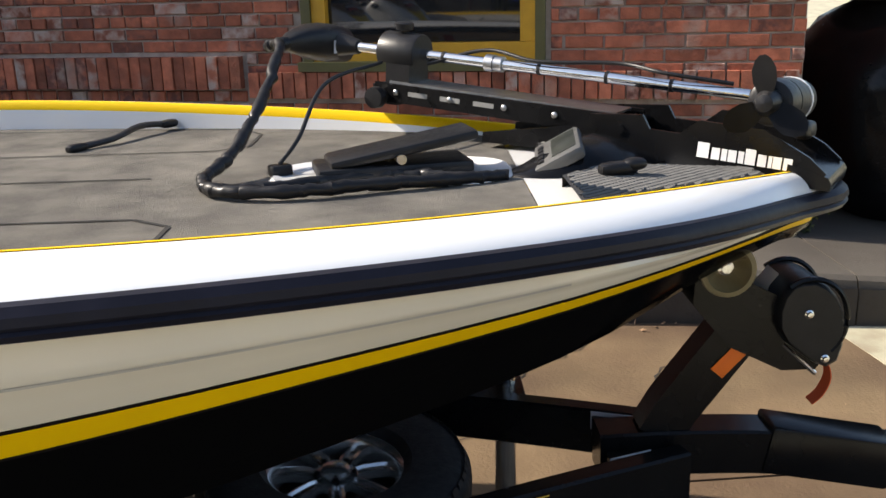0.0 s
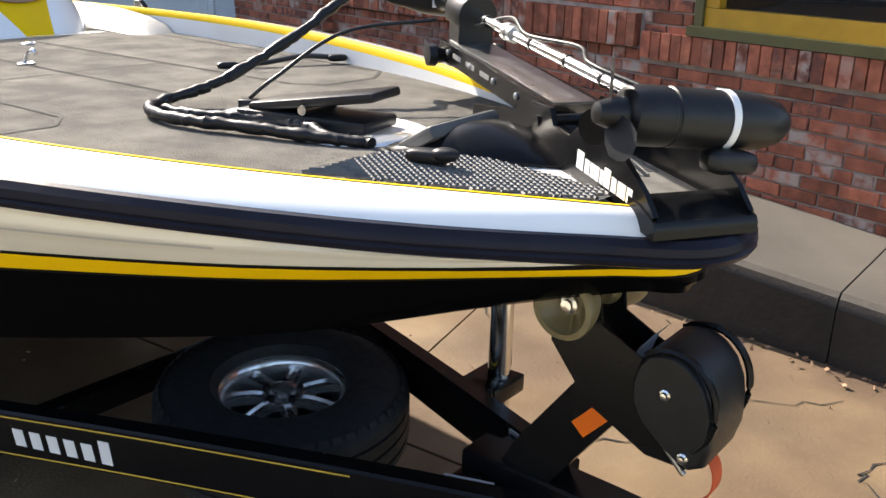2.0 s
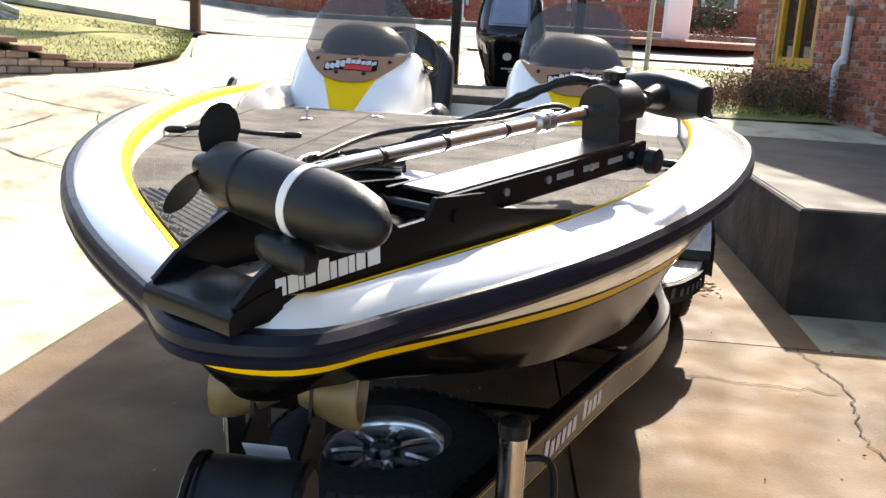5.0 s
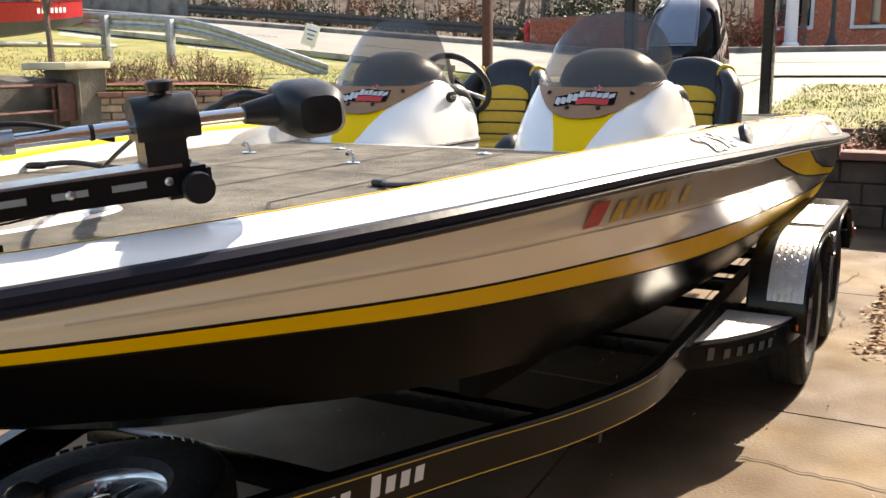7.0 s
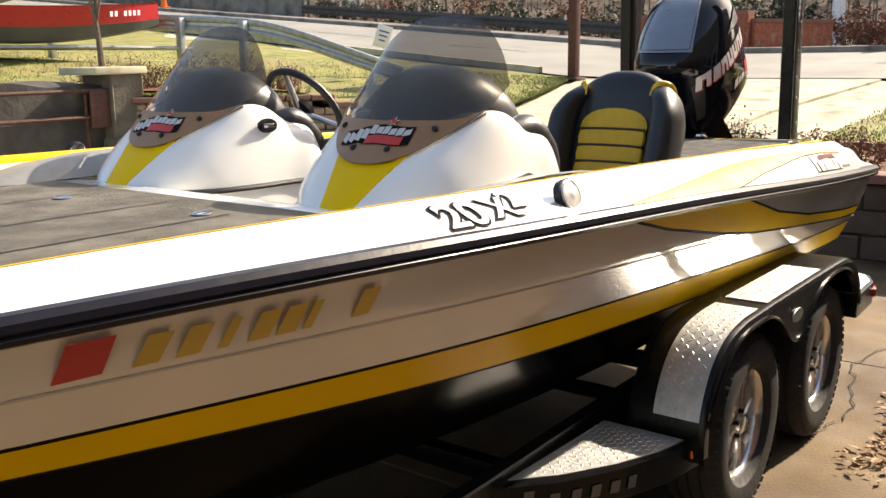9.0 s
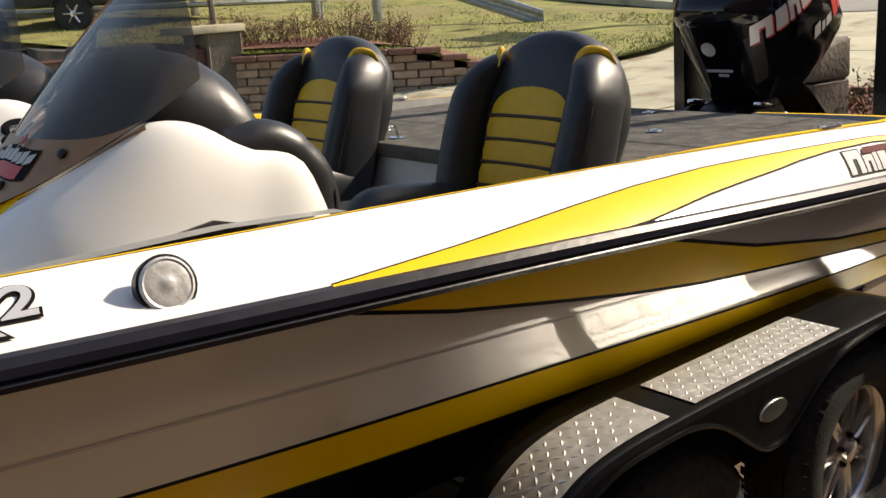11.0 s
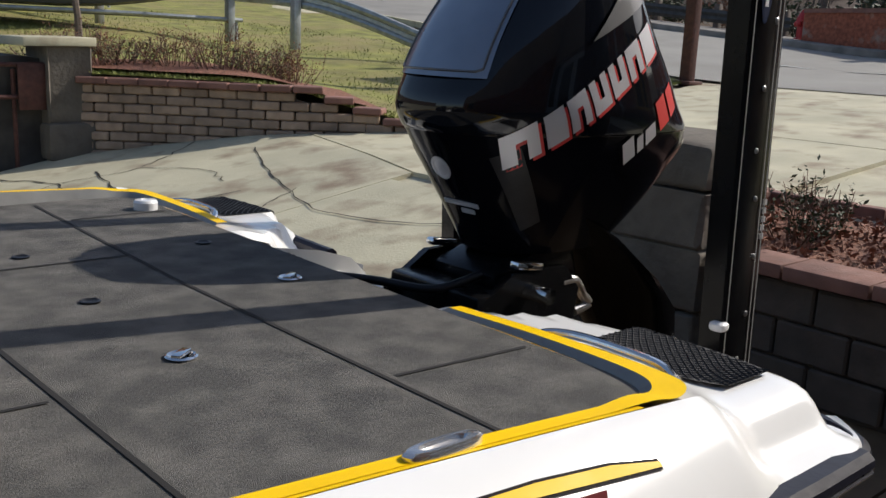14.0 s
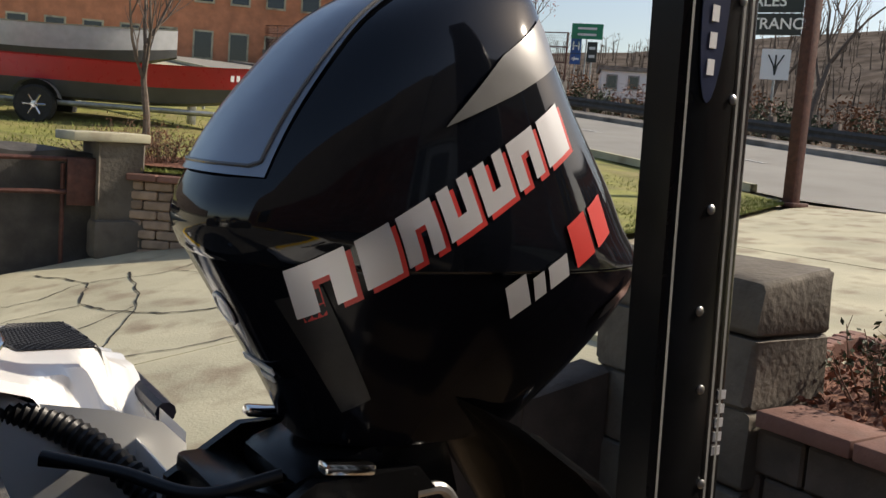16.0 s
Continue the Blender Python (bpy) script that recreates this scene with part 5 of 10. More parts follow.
    part("head_pad", b, M_VINYL, st)
    hs = (-0.028, 0.040, 0.108, 0.176, 0.244, 0.312)
    for i, h in enumerate(hs):
        b = bmesh.new()
        top_ = i == 5
        pillow(b, P(0, h - (0.022 if top_ else 0), 0.068), (0.150, 0.082 if top_ else 0.0355, 0.0145 if top_ else 0.016), (0, 1, 0), up, fw, e=2.1 if top_ else 6.0, n=24 if top_ else 14)
        part("back_rib", b, M_VYEL, st, "yellow vinyl rib")
        if i:
            b = bmesh.new()
            tube(b, [P(y, h - 0.035 + 0.004 * (1 - (y / 0.16) ** 2), 0.079) for y in xs_of(-0.146, 0.146, 9)], 0.0065, 6)
            part("rib_seam", b, M_SEAMBR, st, "dark brown seam between ribs")
    # seat cushion: ribs between two raised side rolls that round down at the front
    b = bmesh.new()
    pillow(b, (x0 + 0.27, c, 1.015), (0.29, 0.27, 0.085), e=4)
    part("cushion", b, M_VINYL, st)
    for i in range(5):
        b = bmesh.new()
        pillow(b, (x0 + 0.10 + i * 0.082, c, 1.106 - 0.004 * max(0, i - 2) ** 2), (0.040, 0.165, 0.020))
        part("cushion_rib", b, M_VYEL, st, "yellow vinyl rib")
    for sy in (1, -1):
        b = bmesh.new()
        rows = []
        for i in range(21):
            t = i / 20
            zt = 1.125 + 0.060 * math.sin(math.pi * min(1, 0.12 + 0.62 * t)) - 0.115 * sstep(0.62, 1.0, t) ** 1.3
            hw = 0.064 * (1 - 0.5 * max(0, (t - 0.8) / 0.2) ** 2)
            hz = 0.5 * (zt - 0.96)
            yc = c + sy * (0.222 - 0.05 * sstep(0.7, 1.0, t))
            rows.append([Vector((x0 + 0.04 + 0.53 * t, yc + hw * sup(2 * math.pi * k / 18, 2.4)[0], 0.96 + hz + hz * sup(2 * math.pi * k / 18, 2.4)[1])) for k in range(18)])
        loft(b, rows, True, True, True)
        part("cushion_bolster", b, M_VINYL, st)
    b = bmesh.new()
    box(b, (x0 + 0.22, c, 0.905), (0.40, 0.42, 0.11), bev=0.02)
    part("base", b, M_GEL, st)
    return st


seat(0.58, 1.465)
seat(-0.47, 1.48)
b = bmesh.new()
pillow(b, (1.74, 0.05, 1.02), (0.17, 0.16, 0.05), e=4)
mid_ = put("centre_cushion", b, M_VINYL)
tagged(mid_, "charcoal vinyl cushion between the two seats", "cushion")
b = bmesh.new()
box(b, (1.70, 0.02, 0.93), (0.32, 0.34, 0.13), bev=0.02)
part("cushion_box", b, M_GEL, mid_)

# ---- outboard motor ----
MY = 0.05
motor = thing("outboard_motor", "large glossy black outboard motor, trimmed up at the stern", "outboard motor")
cz = [1.20, 1.28, 1.36, 1.45, 1.53, 1.58, 1.65, 1.75, 1.85, 1.93, 1.99, 2.035, 2.055]
cf = spline(cz, [-0.27, -0.23, -0.18, -0.125, -0.075, -0.055, -0.075, -0.13, -0.205, -0.28, -0.37, -0.47, -0.52])
cb = spline(cz, [-0.72, -0.80, -0.88, -0.955, -0.985, -0.94, -0.89, -0.812, -0.738, -0.692, -0.668, -0.63, -0.59])
cw = spline(cz, [0.15, 0.19, 0.225, 0.255, 0.27, 0.275, 0.272, 0.262, 0.245, 0.22, 0.185, 0.12, 0.05])


def cowl_ring(z, n=48, grow=0.0, e=3.0):
    f, k, w = cf(z) + grow, cb(z) - grow, cw(z) + grow
    m, h = (f + k) / 2, (f - k) / 2
    out = []
    for i in range(n):
        cc, ss = sup(2 * math.pi * i / n, e)
        taper = 1 - 0.22 * max(0, cc) ** 2 - 0.10 * max(0, -cc) ** 3
        out.append(Vector((m + h * cc, MY + w * ss * taper, z + 0.05 * (1 - cc) * 0.0)))
    return out


def cowl_y(x, z, lift=0.0, s=1, e=3.0):
    f, k, w = cf(z), cb(z), cw(z)
    m, h = (f + k) / 2, (f - k) / 2
    q = max(-0.999, min(0.999, (x - m) / h))
    ss = (1 - abs(q) ** e) ** (1 / e)
    taper = 1 - 0.22 * max(0, q) ** 2 - 0.10 * max(0, -q) ** 3
    return MY + s * (w * ss * taper + lift)


b = bmesh.new()
loft(b, [cowl_ring(z) for z in xs_of(1.20, 1.525, 12)], True, True, False)
part("lower_cowl", b, M_COWLLOW, motor, "glossy black lower cowl")
b = bmesh.new()
loft(b, [cowl_ring(z) for z in (1.525, 1.527)] + [cowl_ring(z, grow=0.004) for z in (1.531,) + tuple(xs_of(1.54, 2.03, 24))] + [cowl_ring(2.048, grow=0.002), cowl_ring(2.055, grow=-0.02)], True, False, True)
part("upper_cowl", b, M_COWL, motor, "glossy black upper cowl")
# raised crown panel and silver rear edge


def crown(u, v, lift):
    """u across from -1 to 1, v from the front brow up to the crown."""
    z = lerp(1.66, 2.035, v)
    ring_ = cf(z)
    w = cw(z) * 0.60 * u
    k, m_ = cb(z), (ring_ + cb(z)) / 2
    h_ = (ring_ - k) / 2
    lo_, hi_ = m_, ring_
    for _ in range(24):
        md = (lo_ + hi_) / 2
        if abs(cowl_y(md, z) - MY) > abs(w):
            lo_ = md
        else:
            hi_ = md
    return Vector((lo_ + 0.010 + lift, MY + w, z + 0.004 + lift * 0.7))


b = bmesh.new()
loft(b, [[crown(u, v, 0.0) for u in xs_of(-1, 1, 17)] for v in xs_of(0, 0.93, 16)])
# Blue-grey base puts the sky's reflection into the panel's own colour.
part("crown_panel", b, mat("sky_sheen_crown", (0.23, 0.26, 0.31), 0.32, 0.55, coat=0.6, var=0.08), motor, "dark crown panel with blue-grey sky sheen in its colour")
b = bmesh.new()
tube(b, [crown(-0.93, v, 0.001) for v in xs_of(0.90, 0.06, 16)] + [crown(u, 0.04, 0.001) for u in xs_of(-0.85, 0.85, 9)] + [crown(0.93, v, 0.001) for v in xs_of(0.06, 0.90, 16)], 0.0035, 6)
part("crown_border", b, M_SCOOP, motor, "thin paler moulding round the crown")
for s in (1, -1):
    def csurf(u, v, lift, s=s):
        return Vector((u, cowl_y(u, v, lift + 0.004, s), v))
    decal(motor, csurf, [([(-0.672, 1.90), (-0.790, 1.735), (-0.915, 1.56)], [(-0.696, 1.915), (-0.812, 1.745), (-0.935, 1.565)])], M_SILVER, "edge_trim", 0.002, "silver trim at the cowl's rear edge")
    decal(motor, csurf, [([(-0.385, 1.762), (-0.52, 1.825), (-0.672, 1.905)], [(-0.395, 1.774), (-0.50, 1.888), (-0.615, 1.968)])], M_SCOOP, "rear_scoop", 0.006, "grey moulded air scoop")
    # maker's name as slanted plain blocks with red shadows
    P0, P1 = Vector((-0.195, 1.440)), Vector((-0.665, 1.752))
    d = (P1 - P0).normalized()
    nrm = Vector((-d.y * -1, d.x * -1)) if d.x > 0 else Vector((d.y, -d.x))
    total = (P1 - P0).length
    ws_ = (1.25, 0.85, 0.95, 0.95, 0.95, 0.95, 0.95)
    acc, seen_, NOTCH = 0.0, [], (1, 0, 1, 2, 2, 1, 0)
    for wl in ws_:
        a0, a1 = acc / sum(ws_) * total, (acc + wl * 0.84) / sum(ws_) * total
        acc += wl
        grow = lerp(1.0, 0.92, a0 / total)
        for off, mm, lf, nm in ((0.010, M_REDP, 0.002, "name_shadow"), (0.0, M_SILVER, 0.0035, "name_block")):
            wd = a1 - a0
            polys = []
            for lo2, hi2 in glyph(a0, wd, 0.0, 0.088 * grow, NOTCH[len(seen_)], 1):
                pl = []
                for edge in (lo2, hi2):
                    pl.append([tuple(P0 + d * (aa + 0.014 * hh / 0.088 + off * 0.7) + nrm * (hh - off)) for aa, hh in edge])
                polys.append(tuple(pl))
            decal(motor, csurf, polys, mm, nm, lf, sub=3, vsub=4)
        seen_.append(wl)
    P0 = Vector((-0.548, 1.447))
    for k, (a0, a1, hh, mm) in enumerate(((0.0, 0.046, 0.060, M_SILVER), (0.056, 0.082, 0.042, M_SILVER), (0.092, 0.138, 0.042, M_SILVER), (0.160, 0.212, 0.082, M_REDP), (0.224, 0.272, 0.078, M_REDP))):
        qs = []
        for aa, h2 in ((a0, 0), (a1, 0), (a0 + 0.01, hh), (a1 + 0.01, hh)):
            q = P0 + d * aa + nrm * h2
            qs.append((q.x, q.y))
        decal(motor, csurf, [([qs[0], qs[1]], [qs[2], qs[3]])], mm, "model_block", 0.003, sub=2, vsub=3)
    decal(motor, csurf, [([(-0.78, 1.43), (-0.86, 1.475)], [(-0.79, 1.46), (-0.865, 1.51)])], M_CHROME, "cowl_latch", 0.003)
    decal(motor, csurf, [([(-0.16, 1.47), (-0.30, 1.27)], [(-0.215, 1.50), (-0.335, 1.30)])], M_BLACK, "side_vent", 0.002)
b = bmesh.new()
lathe(b, [(0, 0.034), (0.003, 0.034), (0.004, 0.026), (0.002, 0.024), (0.004, 0.016), (0.004, 0.0)], (cf(1.43) + 0.001, MY, 1.43), (0.86, 0, -0.5), 24)
part("round_badge", b, M_SILVER, motor, "round silver badge")
for dy, dz, w in ((0.02, 1.335, 0.13), (0.035, 1.315, 0.05)):
    b = bmesh.new()
    box(b, (cf(dz) + 0.002, MY + dy, dz), (0.003, w, 0.013), rot=(0, 27, 0))
    part("front_bar", b, M_SILVER, motor)
# midsection, gearcase and propeller, tilted aft
b = bmesh.new()
rows = []
for t, x, z, hx, hy in ((0, -0.55, 1.27, 0.24, 0.15), (0.15, -0.72, 1.15, 0.27, 0.14), (0.35, -0.88, 1.02, 0.25, 0.115), (0.6, -1.00, 0.80, 0.19, 0.08), (0.85, -1.12, 0.60, 0.15, 0.05), (1, -1.22, 0.50, 0.13, 0.04)):
    rows.append([Vector((x + hx * 1.35 * sup(2 * math.pi * i / 20, 2.3)[0] * 0.78, MY + hy * 1.35 * sup(2 * math.pi * i / 20, 2.3)[1], z + hx * sup(2 * math.pi * i / 20, 2.3)[0] * 0.5)) for i in range(20)])
loft(b, rows, True, True, True)
part("midsection", b, M_BLKGEL, motor)
gd = Vector((-0.80, 0, 0.60)).normalized()
b = bmesh.new()
lathe(b, [(-0.30, 0.005), (-0.27, 0.03), (-0.18, 0.055), (0, 0.065), (0.12, 0.06), (0.18, 0.05)], (-1.22, MY, 0.48), gd, 18)
part("gearcase", b, M_BLKMET, motor)
b = bmesh.new()
lathe(b, [(0.18, 0.052), (0.30, 0.048), (0.32, 0.03), (0.325, 0.0)], (-1.22, MY, 0.48), gd, 18)
prop = part("propeller_hub", b, M_CHROME, motor, "polished stainless propeller")
_, gu, gv = frame_of(gd)
for k in range(4):
    a = 0.4 + k * math.pi / 2
    r1, r2 = gu * math.cos(a) + gv * math.sin(a), -gu * math.sin(a) + gv * math.cos(a)
    b = bmesh.new()
    rows = []
    for rr_, ch, pit in ((0.045, 0.05, 0.9), (0.09, 0.085, 0.75), (0.135, 0.10, 0.6), (0.17, 0.085, 0.5), (0.19, 0.03, 0.45)):
        rows.append([Vector((-1.22, MY, 0.48)) + gd * (0.24 + q * ch * math.sin(pit)) + r1 * rr_ + r2 * (q * ch * math.cos(pit)) for q in xs_of(-1, 1, 7)])
    loft(b, rows)
    part("blade", b, M_CHROME, prop)
# jack plate, clamp bracket and hoses
for s in (1, -1):
    b = bmesh.new()
    prism(b, [(-0.10, 0.62), (-0.22, 0.62), (-0.46, 0.86), (-0.50, 1.10), (-0.44, 1.17), (-0.24, 1.17), (-0.10, 1.08)], (0, MY + s * 0.17 - 0.012, 0), (1, 0, 0), (0, 0, 1), -0.024)
    part("clamp_bracket", b, M_BLKMET, motor)
    b = bmesh.new()
    box(b, (-0.30, MY + s * 0.17, 1.185), (0.10, 0.035, 0.022), rot=(0, -8, 0), bev=0.008)
    part("bracket_cap", b, M_CHROME, motor)
b = bmesh.new()
box(b, (-0.17, MY, 0.90), (0.10, 0.36, 0.45), bev=0.012)
part("jack_plate", b, M_BLKMET, motor)
b = bmesh.new()
box(b, (-0.40, MY, 1.11), (0.32, 0.26, 0.20), rot=(0, 18, 0), bev=0.03)
part("swivel_bracket", b, M_BLKMET, motor)
b = bmesh.new()
tube(b, [(-0.30, MY - 0.26, 1.12), (-0.30, MY + 0.26, 1.12)], 0.022, 12)
part("tilt_tube", b, M_CHROME, motor)


b = bmesh.new()
tube(b, smooth_path([(-0.439, 0.22, 1.121), (-0.496, 0.22, 1.118), (-0.535, 0.22, 1.07), (-0.559, 0.22, 1.043), (-0.5, 0.22, 1.029)], 4), 0.014, 10)
part("steering_link", b, M_ALU, motor, "cast steering link")


def hose(name, pts, r, rib=True, material=M_BLACK, label=""):
    p = smooth_path(pts, 14)
    b2 = bmesh.new()
    if rib == "wrap":
        rw_ = random.Random(int(r * 1e4) + len(pts))
        for i in range(1, len(p) - 1):
            p[i] = p[i] + Vector((rw_.gauss(0, 0.0018), rw_.gauss(0, 0.0018), abs(rw_.gauss(0, 0.0012))))
        tube(b2, p, [r * (1 + 0.10 * math.sin(i * 0.7) + rw_.uniform(-0.10, 0.10)) for i in range(len(p))], 12)
    else:
        tube(b2, p, [r * (1.0 if (i % 2 or not rib) else 0.86) for i in range(len(p))], 12)
    ob = put(name, b2, material)
    tagged(ob, label or "black ribbed rigging hose from deck to motor", "hose")
    return ob


hose("rigging_hose", [(0.11, -0.5, 1.085), (0.06, -0.47, 1.12), (-0.031, -0.42, 1.092), (-0.115, -0.33, 1.041), (-0.187, -0.24, 0.973), (-0.251, -0.16, 0.933), (-0.34, -0.08, 0.941), (-0.402, -0.02, 1.001), (-0.385, 0.0, 1.077)], 0.034)
hose("steering_hose", [(0.02, -0.36, 1.05), (-0.12, -0.30, 1.03), (-0.26, -0.24, 0.98), (-0.36, -0.20, 0.92)], 0.014, False, label="black rubber steering hose at the stern")
hose("fuel_hose", [(0.06, -0.12, 1.14), (-0.05, -0.02, 1.13), (-0.15, 0.10, 1.12), (-0.28, 0.14, 1.15)], 0.012, False, label="black rubber fuel hose at the stern")

motor.location = (-0.055, 0.012, 0.0)

# ---- shallow-water anchors ----


def anchor(y, s):
    a = thing("shallow_water_anchor", "tall black shallow-water anchor pole on the transom", "anchor pole", "stern anchors")
    b2 = bmesh.new()
    rows = []
    for z, dx in ((0.72, -0.035), (1.2, -0.015), (1.6, 0.0), (2.55, 0.03)):
        cx = -0.715 + dx
        rows.append([Vector((cx + px, y + py, z)) for px, py in ((-0.055, -0.03), (-0.045, -0.036), (0.09, -0.036), (0.10, -0.03), (0.10, 0.03), (0.09, 0.036), (-0.045, 0.036), (-0.055, 0.03))])
    loft(b2, rows, True, True, True)
    part("housing", b2, M_BLKMET, a)
    for dx in (-0.036, -0.018, 0.088):
        b2 = bmesh.new()
        rows = []
        for z, ox in ((0.74, -0.035), (1.6, 0.0), (2.5, 0.03)):
            rows.append([Vector((-0.715 + ox + dx + q, y + s * 0.038, z)) for q in (-0.0025, 0.0025)])
        loft(b2, rows)
        part("edge_groove", b2, M_GREYPL, a)
    for z in (0.98, 1.10, 1.25, 1.40, 1.52, 1.67, 1.83, 1.97):
        b2 = bmesh.new()
        lathe(b2, [(0, 0.0075), (0.002, 0.0075), (0.004, 0.005), (0.0045, 0.0)], (-0.71 + (z - 1.6) * 0.03 + 0.02 * math.sin(z * 9), y + s * 0.036, z), (0, s, 0), 12)
        part("bolt", b2, M_ALU, a)
    b2 = bmesh.new()
    loft(b2, [[Vector((-0.672 + 0.014 + 0.028 * math.cos(t), y + s * (0.0385 + k), 1.99 + 0.17 * math.sin(t))) for t in xs_of(0, 2 * math.pi, 25)[:-1]] for k in (0.0, 0.002)], True, True, True)
    part("oval_badge", b2, M_BADGE, a, "navy oval badge with pale bars")
    for k in range(7):
        b2 = bmesh.new()
        box(b2, (-0.657, y + s * 0.0415, 1.87 + k * 0.037), (0.014, 0.001, 0.022))
        part("badge_bar", b2, M_WHITEP, a)
    for k in range(5):
        b2 = bmesh.new()
        box(b2, (-0.765, y + s * 0.0365, 1.30 + k * 0.022), (0.018, 0.001, 0.014))
        part("model_bar", b2, M_SILVER, a)
    b2 = bmesh.new()
    box(b2, (-0.42, y - s * 0.05, 0.90), (0.44, 0.03, 0.16), bev=0.006)
    part("bracket_arm", b2, M_BLKMET, a)
    b2 = bmesh.new()
    pillow(b2, (-0.635, y + s * 0.025, 1.08), (0.022, 0.022, 0.013))
    part("bracket_cap", b2, M_WHITEP, a, "pale rounded cap")
    return a


anchor(0.615, 1)
anchor(-0.40, -1)

# ---- bow electric motor ----
tm = thing("trolling_motor", "black bow-mounted electric trolling motor, stowed flat", "trolling motor")
H0, H1 = Vector((4.86, 0.70, 1.475)), Vector((5.88, 0.03, 1.37))     # shaft
sd = (H1 - H0).normalized()
ssd = Vector((sd.y, -sd.x, 0)).normalized()
up_ = ssd.cross(sd).normalized()
if up_.z < 0:
    up_ = -up_


def S(t, a=0.0, h=0.0):
    return H0 + sd * t + ssd * a + up_ * h


b = bmesh.new()
tube(b, [S(0.05), S(1.24)], 0.0135, 16)
part("shaft", b, M_CHROME, tm, "polished steel shaft")
for t, r in ((0.58, 0.022), (0.605, 0.020), (0.44, 0.0155), (0.72, 0.0155), (0.90, 0.0155), (1.06, 0.0155), (0.36, 0.0155)):
    b = bmesh.new()
    tube(b, [S(t - (0.012 if r > 0.018 else 0.004)), S(t + (0.012 if r > 0.018 else 0.004))], r, 14)
    part("shaft_ring", b, M_ALU if r > 0.018 else M_BLACK, tm)
# control head
b = bmesh.new()
rows = []
for a_, w, h, dz in ((-0.098, 0.02, 0.018, -0.012), (-0.092, 0.042, 0.036, -0.012), (-0.06, 0.062, 0.05, -0.008), (0.0, 0.066, 0.054, 0.0), (0.05, 0.060, 0.050, 0.004), (0.10, 0.044, 0.038, 0.008), (0.14, 0.032, 0.028, 0.008), (0.165, 0.018, 0.016, 0.008)):
    rows.append([S(0.035 + w * sup(2 * math.pi * i / 18, 3.2)[0], a_, h * sup(2 * math.pi * i / 18, 3.2)[1] + dz) for i in range(18)])
loft(b, rows, True, True, True)
part("control_head", b, M_BLACK, tm, "black moulded control head")
b = bmesh.new()
loft(b, [[S(0.0995 + k, 0.02 + a_, h) for a_, h in ((-0.016, -0.022), (0.016, -0.022), (0.016, 0.014), (-0.016, 0.014))] for k in (0.0, 0.002)], True, True, True)
part("head_label", b, M_WHITEP, tm)
b = bmesh.new()
tube(b, [S(0.09, 0, 0), S(0.16, 0, 0)], [0.034, 0.020], 14)
part("shaft_collar", b, M_BLACK, tm)
b = bmesh.new()
tube(b, smooth_path([S(0.035, 0.155, 0.008), S(0.03, 0.185, 0.006), S(0.0, 0.205, 0.0)], 4), [0.020] * 4 + [0.017] * 5, 12)
part("cable_boot", b, M_BLACK, tm)
# saddle clamp with its knob
b = bmesh.new()
rows = []
for t in (0.255, 0.26, 0.365, 0.37):
    g_ = 0.002 if t in (0.255, 0.37) else 0.0
    rows.append([S(t, (0.054 - g_) * math.cos(a), (0.054 - g_) * math.sin(a)) for a in xs_of(-0.5, math.pi + 0.5, 16)])
loft(b, rows, True, True, True)
loft(b, [[S(t, a, h) for a, h in ((-0.047, -0.13), (-0.047, 0.0), (0.047, 0.0), (0.047, -0.13))] for t in (0.285, 0.36)], True, True, True)
loft(b, [[S(t, a, h) for a, h in ((-0.056, -0.135), (-0.056, -0.085), (0.056, -0.085), (0.056, -0.135))] for t in (0.25, 0.262, 0.33)], True, True, True)
part("saddle", b, M_BLACK, tm)
b = bmesh.new()
lathe(b, [(0, 0.012), (0.008, 0.012), (0.010, 0.024), (0.026, 0.026), (0.030, 0.020), (0.031, 0.0)], S(0.31, 0, 0.050), up_, 16)
part("knob", b, M_BLACK, tm)
for sa in (1, -1):
    b = bmesh.new()
    lathe(b, [(0, 0.02), (0.02, 0.022), (0.03, 0.03), (0.05, 0.028), (0.052, 0.0)], S(0.285, sa * 0.055, -0.115), ssd * sa, 14)
    part("side_knob", b, M_BLACK, tm)
    b = bmesh.new()
    # folding arms of the mount
    q0, q1 = S(0.26, sa * 0.052, -0.10), S(0.98, sa * 0.058, -0.095)
    loft(b, [[q + up_ * h + ssd * sa * k for h, k in ((-0.028, 0), (-0.028, 0.009), (0.022, 0.009), (0.022, 0))] for q in (q0, q1)], True, True, True)
    arm_ = part("arm", b, M_BLKMET, tm)
    for t in (0.33, 0.50, 0.66, 0.80, 0.93):
        b = bmesh.new()
        lathe(b, [(0, 0.008), (0.004, 0.008), (0.006, 0.005), (0.0065, 0)], q0 + (q1 - q0) * ((t - 0.26) / 0.72) + ssd * sa * 0.009, ssd * sa, 10)
        part("bolt", b, M_ALU, arm_)
    for t in (0.40, 0.50, 0.60):
        b = bmesh.new()
        qq = q0 + (q1 - q0) * ((t - 0.26) / 0.72) + ssd * sa * 0.0095
        loft(b, [[qq + sd * x + up_ * h for x, h in ((-0.03, -0.006), (0.03, -0.006), (0.03, 0.006), (-0.03, 0.006))], [qq + ssd * sa * 0.001 + sd * x + up_ * h for x, h in ((-0.03, -0.006), (0.03, -0.006), (0.03, 0.006), (-0.03, 0.006))]], True, True, True)
        part("arm_slot", b, M_GREYPL, arm_)
b = bmesh.new()
loft(b, [[S(t, a, h) for a, h in ((-0.05, -0.078), (0.05, -0.078), (0.05, -0.072), (-0.05, -0.072))] for t in (0.30, 0.95)], True, True, True)
part("arm_cover", b, M_ALU, tm)
